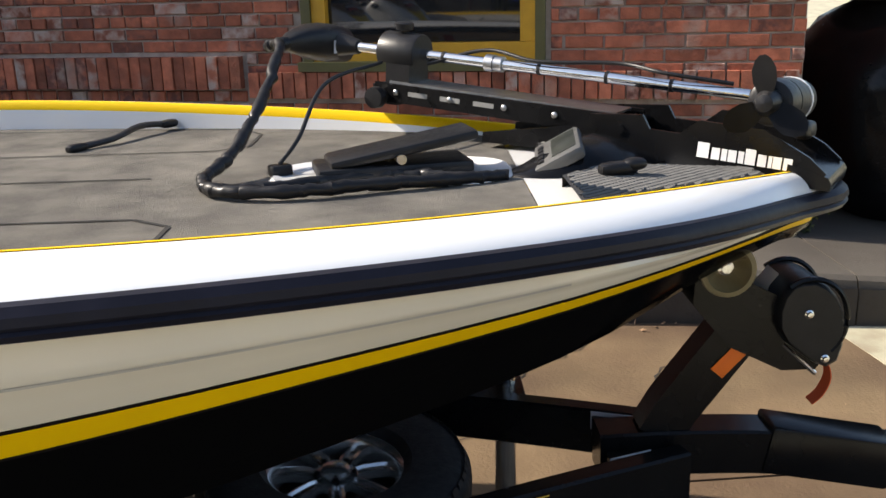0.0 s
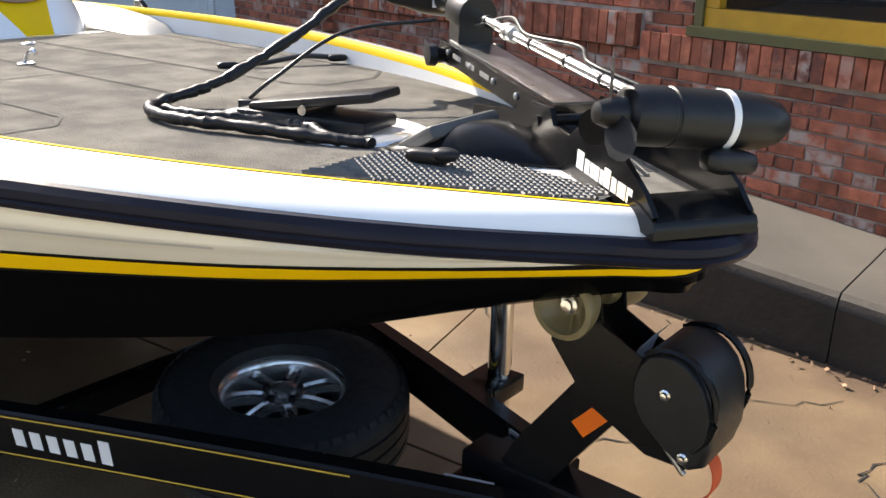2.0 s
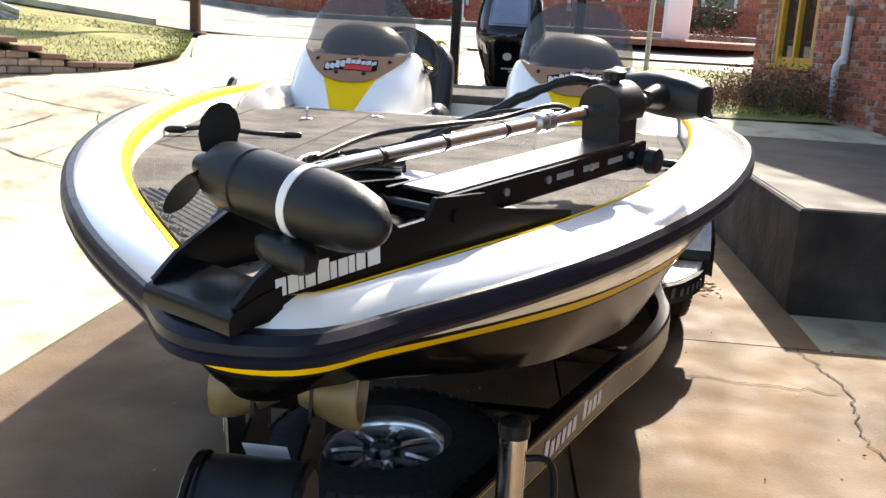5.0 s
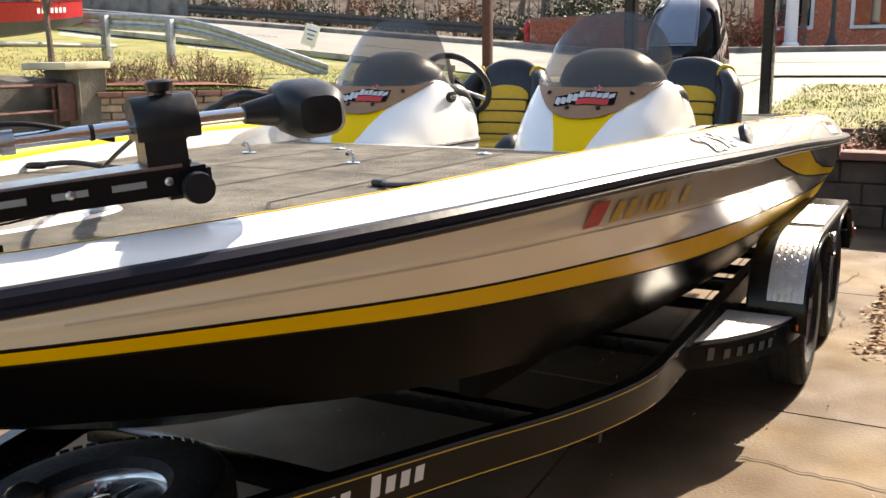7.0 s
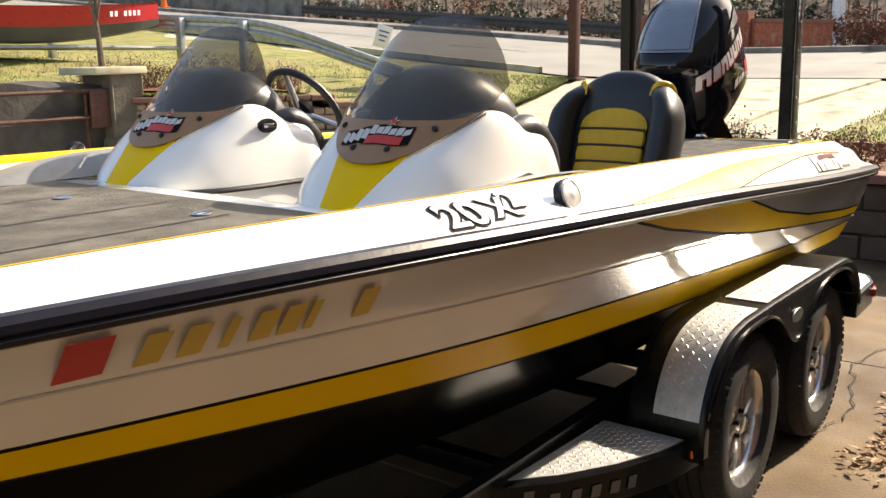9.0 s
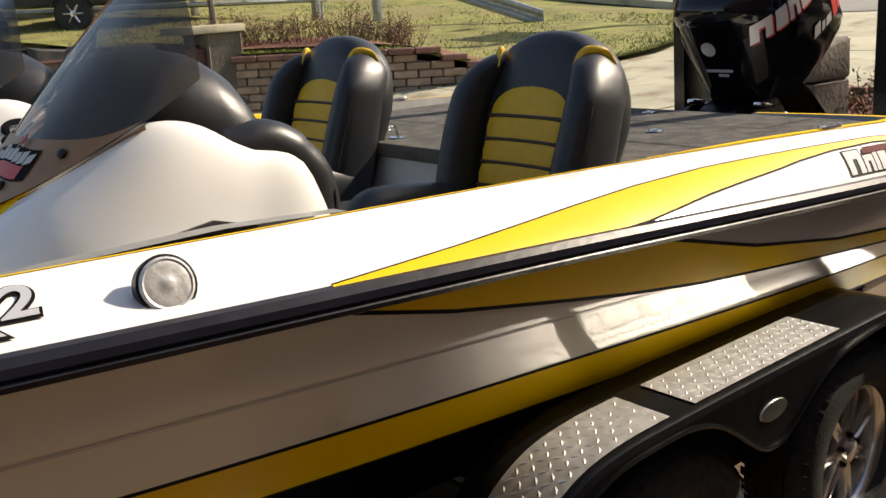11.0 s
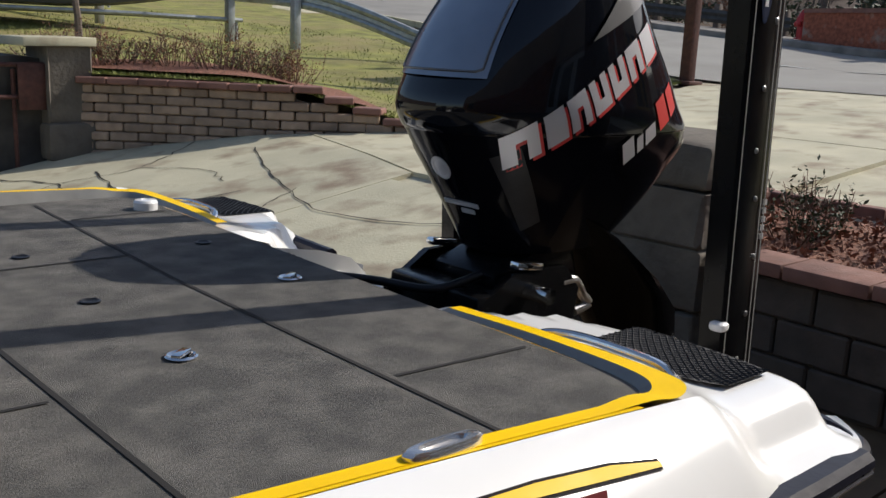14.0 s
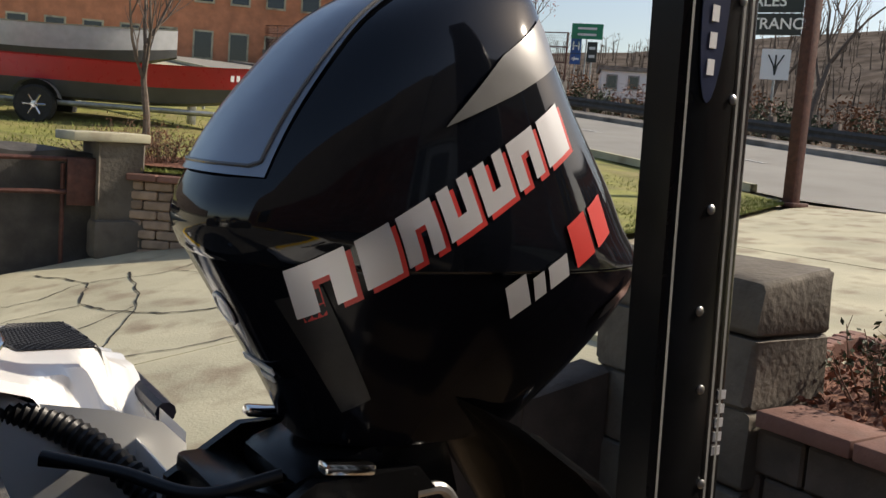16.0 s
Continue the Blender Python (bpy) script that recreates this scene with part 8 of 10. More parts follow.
# entrance doors
for k, (s0, s1) in enumerate(((0.55, 1.42), (1.44, 2.31))):
    door = thing("door_%d" % (k + 1), "pale painted entrance door with tall glass pane", "door", kind="structure")
    for nm, a, c, z0, z1 in (("stile", s0, s0 + 0.13, 0.66, 2.85), ("stile", s1 - 0.13, s1, 0.66, 2.85), ("bottom_rail", s0 + 0.131, s1 - 0.131, 0.66, 0.98), ("top_rail", s0 + 0.131, s1 - 0.131, 2.7, 2.85)):
        b = bmesh.new()
        ent_box(b, a, c, z0, z1, -0.16, -0.115)
        part(nm, b, M_DOOR, door, smooth=False)
    b = bmesh.new()
    ent_box(b, s0 + 0.131, s1 - 0.131, 0.981, 2.699, -0.145, -0.135)
    part("pane", b, M_GLASS, door, smooth=False)
    b = bmesh.new()
    hs = s1 - 0.06 if k == 0 else s0 + 0.06
    tube(b, smooth_path([ent_pt(hs, 1.55, -0.115), ent_pt(hs, 1.56, -0.06), ent_pt(hs, 1.70, -0.055), ent_pt(hs, 1.84, -0.06), ent_pt(hs, 1.85, -0.115)], 4), 0.011, 8)
    part("door_handle", b, M_STEELG, door, "metal pull handle")
side_lights = thing("window_2", "pale framed side lights beside the entrance doors", "window", kind="structure")
for s0, s1 in ((0.06, 0.53), (2.33, 2.80)):
    for nm, a, c, z0, z1 in (("frame", s0, s0 + 0.07, 0.66, 2.9), ("frame", s1 - 0.07, s1, 0.66, 2.9), ("frame", s0 + 0.071, s1 - 0.071, 1.32, 1.40), ("panel", s0 + 0.071, s1 - 0.071, 0.66, 1.319)):
        b = bmesh.new()
        ent_box(b, a, c, z0, z1, -0.17, -0.10 if nm == "frame" else -0.13)
        part(nm, b, M_DOOR, side_lights, smooth=False)
    b = bmesh.new()
    ent_box(b, s0 + 0.071, s1 - 0.071, 1.401, 2.9, -0.14, -0.13)
    part("pane", b, M_GLASS, side_lights, smooth=False)
b = bmesh.new()
ent_box(b, 0.0, 2.85, 2.9, 2.95, -0.2, -0.08)
part("head", b, M_DOOR, side_lights, smooth=False)
b = bmesh.new()
ent_box(b, -0.1, 2.95, 0.6, 3.2, -2.0, -0.36)
tagged(put("hall_interior", b, M_MULCH, smooth=False), "dim hall behind the entrance doors", "room", kind="structure")
window_3 = thing("window_3", "ochre framed window in the entrance wall", "window", kind="structure")
for nm, a, c, z0, z1, d0, d1 in (("window_sill", 4.95, 6.2, 1.36, 1.42, -0.1, 0.06), ("frame", 5.0, 5.1, 1.42, 3.2, -0.12, -0.02), ("frame", 6.05, 6.15, 1.42, 3.2, -0.12, -0.02), ("mullion", 5.55, 5.61, 1.42, 3.2, -0.12, -0.02), ("frame", 5.1, 6.05, 1.42, 1.52, -0.12, -0.03)):
    b = bmesh.new()
    ent_box(b, a, c, z0, z1, d0, d1)
    part(nm, b, M_OCHRE, window_3, smooth=False)
b = bmesh.new()
ent_box(b, 5.1, 6.05, 1.52, 3.2, -0.10, -0.09)
part("pane", b, M_GLASS, window_3, smooth=False)
b = bmesh.new()
tube(b, smooth_path([ent_pt(4.05, 4.5, 0.07), ent_pt(4.05, 1.75, 0.07), ent_pt(4.05, 1.55, 0.09), ent_pt(4.12, 1.42, 0.12), ent_pt(4.14, 1.2, 0.10), ent_pt(4.14, 0.66, 0.10)], 6), 0.045, 12)
tagged(put("downspout", b, M_DOOR), "pale painted metal downspout on brick wall", "downspout")

# leaf litter along the kerb of the bay, scattered dry leaves
b = bmesh.new()
rl = random.Random(3)
for _ in range(420):
    t = rl.random()
    x = lerp(1.15, -0.5, t) + rl.gauss(0, 0.06)
    y = lerp(1.56, 1.52, t) + rl.gauss(0, 0.035) * (1 + 0.6 * math.sin(7 * x))
    leaf_quad(b, Vector((x, y, 0.012 + rl.random() * 0.02)), rl, rl.uniform(0.012, 0.034))
for v in b.verts:
    v.co.z = 0.007 + min(v.co.z, 0.05) * 0.45
tagged(put("leaf_litter", b, M_LITTER, smooth=False), "dry brown leaf litter on the concrete", "leaves", kind="stuff")
b = bmesh.new()
for _ in range(260):
    x, y = rl.uniform(-2.5, 8), rl.uniform(-1.8, 2.4)
    leaf_quad(b, Vector((x, y, 0.008)), rl, rl.uniform(0.004, 0.012))
for _ in range(160):
    x = rl.uniform(1.6, 7)
    leaf_quad(b, Vector((x, edge_y(max(2.9, x)) - 0.03 - abs(rl.gauss(0, 0.05)), 0.012)), rl, rl.uniform(0.008, 0.022))
tagged(put("debris", b, M_LITTER, smooth=False), "small dry leaf bits and grit on slabs", "debris", kind="stuff")
# cracks: thin dark wandering grooves


def crack(pts, w, seed):
    rg = random.Random(seed)
    P = smooth_path([(x, y, 0) for x, y in pts], 10)
    P = [p + Vector((rg.gauss(0, 0.012), rg.gauss(0, 0.012), 0)) for p in P]
    b = bmesh.new()
    rows = []
    for i, p in enumerate(P):
        d = P[min(i + 1, len(P) - 1)] - P[max(i - 1, 0)]
        n = Vector((-d.y, d.x, 0)).normalized() * w * rg.uniform(0.4, 1.3)
        rows.append([p - n + Vector((0, 0, 0.0055)), p + n + Vector((0, 0, 0.0055))])
    loft(b, rows)
    ob = put("crack", b, M_SEAM)
    for v in ob.data.vertices:
        z = ground_z(v.co.x, v.co.y)
        v.co.z += z + (0.009 if z > 0.01 else 0.0)
    tagged(ob, "dark hairline crack in the concrete slab", "crack", kind="structure")


for i, (pts, w) in enumerate((([(4.6, 1.6), (4.35, 1.78), (4.1, 2.0), (3.8, 2.2)], 0.005), ([(2.17, 1.86), (2.5, 1.9), (2.87, 1.95), (3.4, 1.85), (4.0, 1.95)], 0.005), ([(2.77, 1.18), (2.83, 1.5), (2.87, 1.95)], 0.004),
                              ([(5.2, 1.0), (5.5, 1.25), (5.55, 1.6), (5.9, 1.95)], 0.004), ([(5.55, 1.6), (5.2, 1.7), (4.9, 1.95)], 0.003), ([(5.9, 0.9), (6.2, 1.2), (6.1, 1.5), (6.4, 1.9)], 0.004),
                              ([(1.0, 1.2), (0.5, 1.35), (-0.2, 1.2), (-1.0, 1.3)], 0.004), ([(-0.6, -3.2), (-1.0, -4.4), (-1.6, -5.6), (-1.9, -6.9)], 0.009), ([(-1.0, -4.4), (-1.8, -4.2), (-2.6, -4.5)], 0.006),
                              ([(0.4, -4.6), (-0.6, -5.0), (-1.6, -5.6)], 0.007), ([(-2.9, -2.2), (-2.4, -3.6), (-2.7, -5.0), (-3.2, -6.2)], 0.008), ([(6.6, -0.4), (6.9, 0.1), (7.3, 0.2)], 0.004),
                              ([(-1.2, -7.6), (-1.5, -6.8), (-1.3, -6.0), (-1.7, -5.2), (-2.3, -4.9)], 0.010), ([(-0.3, -7.0), (-0.9, -6.5), (-1.5, -6.8), (-2.2, -6.6), (-3.0, -7.1)], 0.008), ([(-0.2, -5.8), (-0.8, -6.0), (-1.3, -6.0)], 0.007), ([(-2.2, -6.6), (-2.5, -5.9), (-2.4, -5.3)], 0.006), ([(0.2, -6.4), (-0.3, -7.0), (-0.6, -7.7)], 0.008))):
    crack(pts, w, i)

# planter wall of blocks with reddish caps
planter = thing("wall_planter", "low concrete block planter wall with reddish cap", "wall", kind="structure")
b = bmesh.new()
box(b, (-3.10, 0.26, 0.28), (0.16, 3.46, 0.70))
part("core", b, M_PLBLOCK, planter, smooth=False)
for row in range(3):
    y = -1.46 - (0.2 if row % 2 else 0)
    while y < 1.96:
        y0, y1 = max(y, -1.46), min(y + 0.40, 1.98)
        if y1 - y0 > 0.08:
            b = bmesh.new()
            box(b, (-3.03 + rr_.uniform(-0.006, 0.006), (y0 + y1) / 2, 0.02 + 0.205 * row + 0.1), (0.10, y1 - y0 - 0.012, 0.193), rot=(0, 0, rr_.uniform(-0.8, 0.8)), bev=0.012, seg=1)
            part("block", b, M_PLBLOCK, planter, smooth=False)
        y += 0.40
y = -0.87
while y < 1.95:
    ln = min(0.45, 1.99 - y)
    b = bmesh.new()
    box(b, (-3.05 + rr_.uniform(-0.01, 0.01), y + ln / 2, 0.69), (0.30, ln - 0.01, 0.075), rot=(0, rr_.uniform(-1, 1), rr_.uniform(-1, 1)), bev=0.010, seg=2)
    part("cap_block", b, M_BLOCKCAP, planter, "reddish cap block")
    y += 0.45
# edging behind the bed
for k in range(12):
    b = bmesh.new()
    a = k / 11
    box(b, (lerp(-3.3, -4.55, a), -1.5 + 0.12 * math.sin(a * 3.1), 0.75 + 0.05 * a), (0.125, 0.10, 0.10), rot=(0, 0, rr_.uniform(-6, 6)), bev=0.008, seg=1)
    part("edging_brick", b, M_BLOCKCAP, planter)
for k in range(16):
    b = bmesh.new()
    box(b, (-4.55 - 0.02 * math.sin(k), lerp(-1.4, 1.9, k / 15), 0.79), (0.11, 0.20, 0.10), rot=(0, 0, rr_.uniform(-4, 4)), bev=0.008, seg=1)
    part("edging_brick", b, M_BLOCKCAP, planter)
b = bmesh.new()
for _ in range(2600):
    x, y = rr_.uniform(-4.45, -3.2), rr_.uniform(-1.42, 1.95)
    leaf_quad(b, Vector((x, y, 0.71 + 0.05 * (-3.1 - x) + rr_.random() * 0.025)), rr_, rr_.uniform(0.012, 0.035))
tagged(put("mulch_chips", b, M_MULCH, smooth=False), "loose red bark chips in the bed", "mulch", kind="stuff")
for i, (x, y, s, h) in enumerate(((-3.7, -0.75, 0.55, 0.42), (-3.75, 0.3, 0.5, 0.35), (-3.6, 1.2, 0.45, 0.32), (-4.1, -0.2, 0.4, 0.3))):
    shrub("dry_shrub", "small half-bare shrub in red mulch", (x, y, 0.71), (s, s, h), 40 + i, M_TWIG, M_LEAF if i % 2 else M_DGREEN, 34, 600, 0.019)

# weathered post at the planter's end
post_c = thing("concrete_post", "weathered blocky concrete post with chipped top", "post")
zz = 0.0
for k, (w, dpt, h) in enumerate(((0.54, 0.98, 0.34), (0.52, 0.95, 0.36), (0.53, 0.97, 0.32), (0.50, 0.94, 0.30))):
    b = bmesh.new()
    box(b, (0, 0, 0), (w, dpt, h - 0.008), bev=0.03, seg=2)
    for v in b.verts:
        v.co += Vector((rr_.uniform(-1, 1), rr_.uniform(-1, 1), rr_.uniform(-1, 1))) * 0.011
    if k == 3:
        for v in b.verts:
            if v.co.z > 0 and v.co.y > 0.35 and v.co.x > 0.1:
                v.co.z -= 0.05
    bmesh.ops.translate(b, vec=(-3.16 + rr_.uniform(-0.012, 0.012), -1.375 + (0.97 - dpt) / 2, zz + h / 2), verts=b.verts)
    part("post_block", b, M_POST, post_c)
    zz += h

# pillar with slab cap, old wall and rusty railing
pillar = thing("pillar", "old rendered pillar with a flat slab cap", "pillar")
b = bmesh.new()
vs = box(b, (-2.04, -8.22, 0.98), (0.46, 0.62, 1.12), bev=0.03, seg=3)
for v in b.verts:
    v.co += Vector((rr_.uniform(-1, 1), rr_.uniform(-1, 1), 0)) * 0.012
part("shaft", b, M_POST, pillar)
b = bmesh.new()
box(b, (-2.05, -8.15, 0.56), (0.54, 0.62, 0.40), bev=0.06, seg=2)
part("base", b, M_POST, pillar)
b = bmesh.new()
box(b, (-1.93, -8.24, 1.575), (0.74, 0.78, 0.09), rot=(0, 1, 2), bev=0.015)
part("cap", b, M_CONC2, pillar, "flat stone slab cap")
old_wall = thing("wall_old", "old cracked concrete garden wall beside the ramp", "wall", kind="structure")
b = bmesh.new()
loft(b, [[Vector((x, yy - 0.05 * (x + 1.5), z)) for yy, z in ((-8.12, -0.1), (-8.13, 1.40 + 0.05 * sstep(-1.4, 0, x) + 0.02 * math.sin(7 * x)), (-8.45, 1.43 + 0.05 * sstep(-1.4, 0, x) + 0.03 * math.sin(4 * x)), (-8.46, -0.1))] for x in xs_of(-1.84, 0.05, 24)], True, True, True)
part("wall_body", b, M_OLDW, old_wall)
rail_r = thing("rusty_railing", "rust brown pipe railing fixed to old wall", "railing")
for z, x0, x1 in ((1.34, -1.86, 0.1), (1.02, -1.86, 0.1)):
    b = bmesh.new()
    tube(b, [(x0, -8.00, z), (x1, -8.06, z - 0.02)], 0.024, 8)
    part("rail", b, M_RUST, rail_r)
for x in (-1.86, -1.52, -0.3):
    b = bmesh.new()
    tube(b, [(x, -8.03, 0.15), (x, -8.03, 1.29)], 0.022, 8)
    part("post", b, M_RUST, rail_r)
b = bmesh.new()
box(b, (-1.70, -7.98, 1.12), (0.30, 0.03, 0.46), bev=0.004)
part("plate", b, M_RUST, rail_r)

# retaining wall between the bay and the ramp
rw_ = thing("wall_ramp", "dark concrete retaining wall beside the ramp", "wall", kind="structure")
for x0_, x1_ in ((-2.88, -2.35), (-2.345, -1.6), (-1.595, -0.9), (-0.895, -0.3)):
    b = bmesh.new()
    loft(b, [[Vector((x, y, z)) for y, z in ((-1.72, -0.05), (-1.73, ramp(x) + 0.10), (-1.76, ramp(x) + 0.12), (-1.94, ramp(x) + 0.12), (-1.95, -0.05))] for x in (x0_, x1_)], True, True, True)
    part("panel", b, M_PLBLOCK, rw_)

# segmental block wall under the lawn
bw = thing("wall_block", "curved tan block retaining wall with reddish caps", "wall", kind="structure")
WP = [p for p in LF[:26]]
cum = [0.0]
for a, c in zip(WP, WP[1:]):
    cum.append(cum[-1] + Vector((c.x - a.x, c.y - a.y, 0)).length)


def along(s):
    s = min(max(s, 0), cum[-1] - 1e-4)
    i = max(k for k in range(len(cum) - 1) if cum[k] <= s)
    f = (s - cum[i]) / (cum[i + 1] - cum[i])
    p = WP[i].lerp(WP[i + 1], f)
    d = (WP[i + 1] - WP[i])
    d.z = 0
    return p, d.normalized()


b = bmesh.new()
loft(b, [[Vector((p.x, p.y, z)) + Vector((-0.05, -0.05, 0)) for z in (0.2, min(p.z, 1.24) - 0.1)] for p in WP])
part("backing", b, M_MORTAR, bw)
for row in range(9):
    zb = 0.38 + row * 0.098
    s = 0.02 - (0.15 if row % 2 else 0)
    while s < cum[-1] - 0.05:
        p, d = along(s + 0.15)
        g = ground_z(p.x, p.y)
        if zb > g - 0.12 and zb + 0.098 <= min(1.25, p.z) + 0.01:
            b = bmesh.new()
            n = Vector((-d.y, d.x, 0))
            n = n if n.dot(Vector((1, 1, 0))) > 0 else -n
            ang = math.degrees(math.atan2(d.y, d.x))
            box(b, p + n * (0.02 - 0.006 * row + rr_.uniform(-0.006, 0.006)) - Vector((0, 0, p.z - zb - 0.049)), (0.288, 0.15, 0.090), rot=(0, 0, ang), bev=0.014, seg=1)
            part("block", b, M_BLOCK, bw, smooth=False)
        s += 0.30
s = 0.0
while s < cum[-1]:
    p, d = along(s + 0.16)
    n = Vector((-d.y, d.x, 0))
    n = n if n.dot(Vector((1, 1, 0))) > 0 else -n
    g = ground_z(p.x, p.y)
    zc = 0.38 + 0.098 * int((min(1.25, p.z) + 0.01 - 0.38) / 0.098)
    if zc > g:
        b = bmesh.new()
        box(b, Vector((p.x, p.y, zc + 0.035)) + n * -0.02, (0.31, 0.27, 0.07), rot=(0, 0, math.degrees(math.atan2(d.y, d.x))), bev=0.012, seg=1)
        part("cap_block", b, M_BLOCKCAP, bw, "reddish cap block", smooth=False)
    s += 0.32
# mulch and bushes along the wall top
b = bmesh.new()
loft(b, [[LF[i].lerp(LB[i], v) + Vector((0, 0, 0.05)) for v in (0.006, 0.02, 0.05)] for i in range(0, 22)])
tagged(put("wall_bed", b, M_MULCH), "red mulch strip above the block wall", "flower bed", kind="structure")
for i, (k, v) in enumerate(((1, 0.03), (3, 0.035), (5, 0.03), (7, 0.035), (9, 0.035), (11, 0.03), (13, 0.035), (15, 0.04), (17, 0.04))):
    p = LF[k].lerp(LB[k], v) + Vector((0, 0, 0.03))
    shrub("dry_bush", "low dry bush with brown leaves above wall", p, (0.75, 0.6, 0.38 + 0.08 * (i % 3)), 60 + i, M_TWIG, M_LEAF if i % 3 else M_DGREEN, 40, 420, 0.016, "bush")
tree("bare_tree", "small bare tree at the edge of the lawn", Vector((-2.72, -9.5, 1.42)), 3.4, 0.05, 5, 5, None, None, 0.62, 3)
# grass blades
b = bmesh.new()
rg_ = random.Random(8)
for _ in range(17000):
    i = rg_.random() * (len(LF) - 1.001)
    k = int(i)
    v = rg_.random() ** 2.2 * 0.4
    p = LF[k].lerp(LB[k], v).lerp(LF[k + 1].lerp(LB[k + 1], v), i - k)
    s, h = rg_.uniform(0.005, 0.011), rg_.uniform(0.018, 0.045) * (1 + v)
    a = rg_.uniform(0, 6.28)
    e = Vector((math.cos(a), math.sin(a), 0))
    q = [b.verts.new(p - e * s + Vector((0, 0, 0.0))), b.verts.new(p + e * s), b.verts.new(p + Vector((rg_.gauss(0, 0.02), rg_.gauss(0, 0.02), h)))]
    b.faces.new(q)
for _ in range(7000):
    x, y = rg_.uniform(-9.5, -4.5), rg_.uniform(-0.3, 3.8)
    p = Vector((x, y, max(0.70, ramp(x)) + 0.03))
    s, h, a = rg_.uniform(0.005, 0.011), rg_.uniform(0.02, 0.05), rg_.uniform(0, 6.28)
    e = Vector((math.cos(a), math.sin(a), 0))
    b.faces.new([b.verts.new(p - e * s), b.verts.new(p + e * s), b.verts.new(p + Vector((rg_.gauss(0, 0.02), rg_.gauss(0, 0.02), h)))])
tagged(put("grass", b, M_GRASS, smooth=False), "short autumn grass with dry yellow tips", "grass", kind="stuff")

# guardrail that slopes into the ground
gr = thing("guardrail", "galvanised guardrail sloping down to the lawn", "guardrail")
GP = [(-8.6, -8.9, 1.42), (-8.0, -9.6, 1.75), (-7.3, -10.4, 2.12), (-6.8, -11.2, 2.32), (-6.0, -12.6, 2.42), (-4.6, -15.0, 2.6), (-3.0, -18.5, 2.9)]
P = smooth_path(GP, 5)
b = bmesh.new()
rows = []
for i, p in enumerate(P):
    d = P[min(i + 1, len(P) - 1)] - P[max(i - 1, 0)]
    n = Vector((-d.y, d.x, 0)).normalized()
    rows.append([p + n * o + Vector((0, 0, z)) for o, z in ((0.0, -0.155), (0.03, -0.14), (0.045, -0.09), (0.03, -0.05), (0.0, -0.03), (0.0, 0.03), (0.03, 0.05), (0.045, 0.09), (0.03, 0.14), (0.0, 0.155))])
loft(b, rows)
part("beam", b, M_STEELG, gr)
for i in (15, 19, 24, 28):
    p = P[i]
    b = bmesh.new()
    box(b, p + Vector((0.06, 0.05, -0.35)), (0.12, 0.14, 0.9), bev=0.008)
    part("post", b, M_STEELG, gr)

# boats parked on the lawn


M_SLATE = mat("slate_hull_paint", (0.07, 0.072, 0.075), 0.45, var=0.15, scale=4)


def small_boat(name, label, o, heading, ln, bw_, hh, m_hull, m_top, z0, trim=True):
    m = Matrix.Translation(o) @ Matrix.Rotation(heading, 4, 'Z')
    t = thing(name, label, "boat")

    def hullring(f, k):
        x = ln * (f - 0.5)
        w = bw_ / 2 * (1 - max(0, (f - 0.55) / 0.45) ** 2.2) + 0.02
        rise = hh * 0.55 * max(0, (f - 0.5) / 0.5) ** 2
        return [m @ Vector(p) for p in ((x, w * 0.0, z0 + rise), (x, w * 0.72, z0 + 0.03 + rise), (x, w * 0.90, z0 + hh * 0.45 + rise * 0.6), (x, w, z0 + hh + rise * 0.45), (x, w + 0.03, z0 + hh + 0.02 + rise * 0.45), (x, w - 0.02, z0 + hh + 0.02 + rise * 0.45))]
    lo, up, ins = bmesh.new(), bmesh.new(), bmesh.new()
    F = xs_of(0, 1, 18)
    for s in (1, -1):
        rings = []
        for f in F:
            rg3 = hullring(f, 0)
            if s < 0:
                inv = m.inverted()
                rg3 = [m @ Vector(((inv @ p).x, -(inv @ p).y, (inv @ p).z)) for p in rg3]
            rings.append(rg3)
        loft(lo, [r[:3] for r in rings])
        loft(up, [r[2:] for r in rings])
        loft(ins, [[r[5], Vector((r[5].x, r[5].y, r[5].z - hh * 0.35)).lerp(m @ Vector((ln * (F[i] - 0.5), 0, z0 + hh * 0.55)), 0.15), m @ Vector((ln * (F[i] - 0.5), 0, z0 + hh * 0.6))] for i, r in enumerate(rings)])
    part("bottom", lo, M_SLATE, t)
    part("side", up, m_hull, t)
    part("inside", ins, m_top, t)
    b = bmesh.new()
    loft(b, [[m @ Vector((-ln / 2, y, z)) for z in (z0 + 0.05, z0 + hh)] for y in xs_of(-bw_ / 2 * 0.9, bw_ / 2 * 0.9, 4)])
    part("transom", b, m_hull, t)
    for f in (0.3, 0.55):
        b = bmesh.new()
        box(b, (0, 0, 0), (0.3, bw_ * 0.95, 0.05), bev=0.01)
        bmesh.ops.transform(b, matrix=m @ Matrix.Translation((ln * (f - 0.5), 0, z0 + hh * 0.85)), verts=b.verts)
        part("thwart", b, m_top, t)
    return t, m


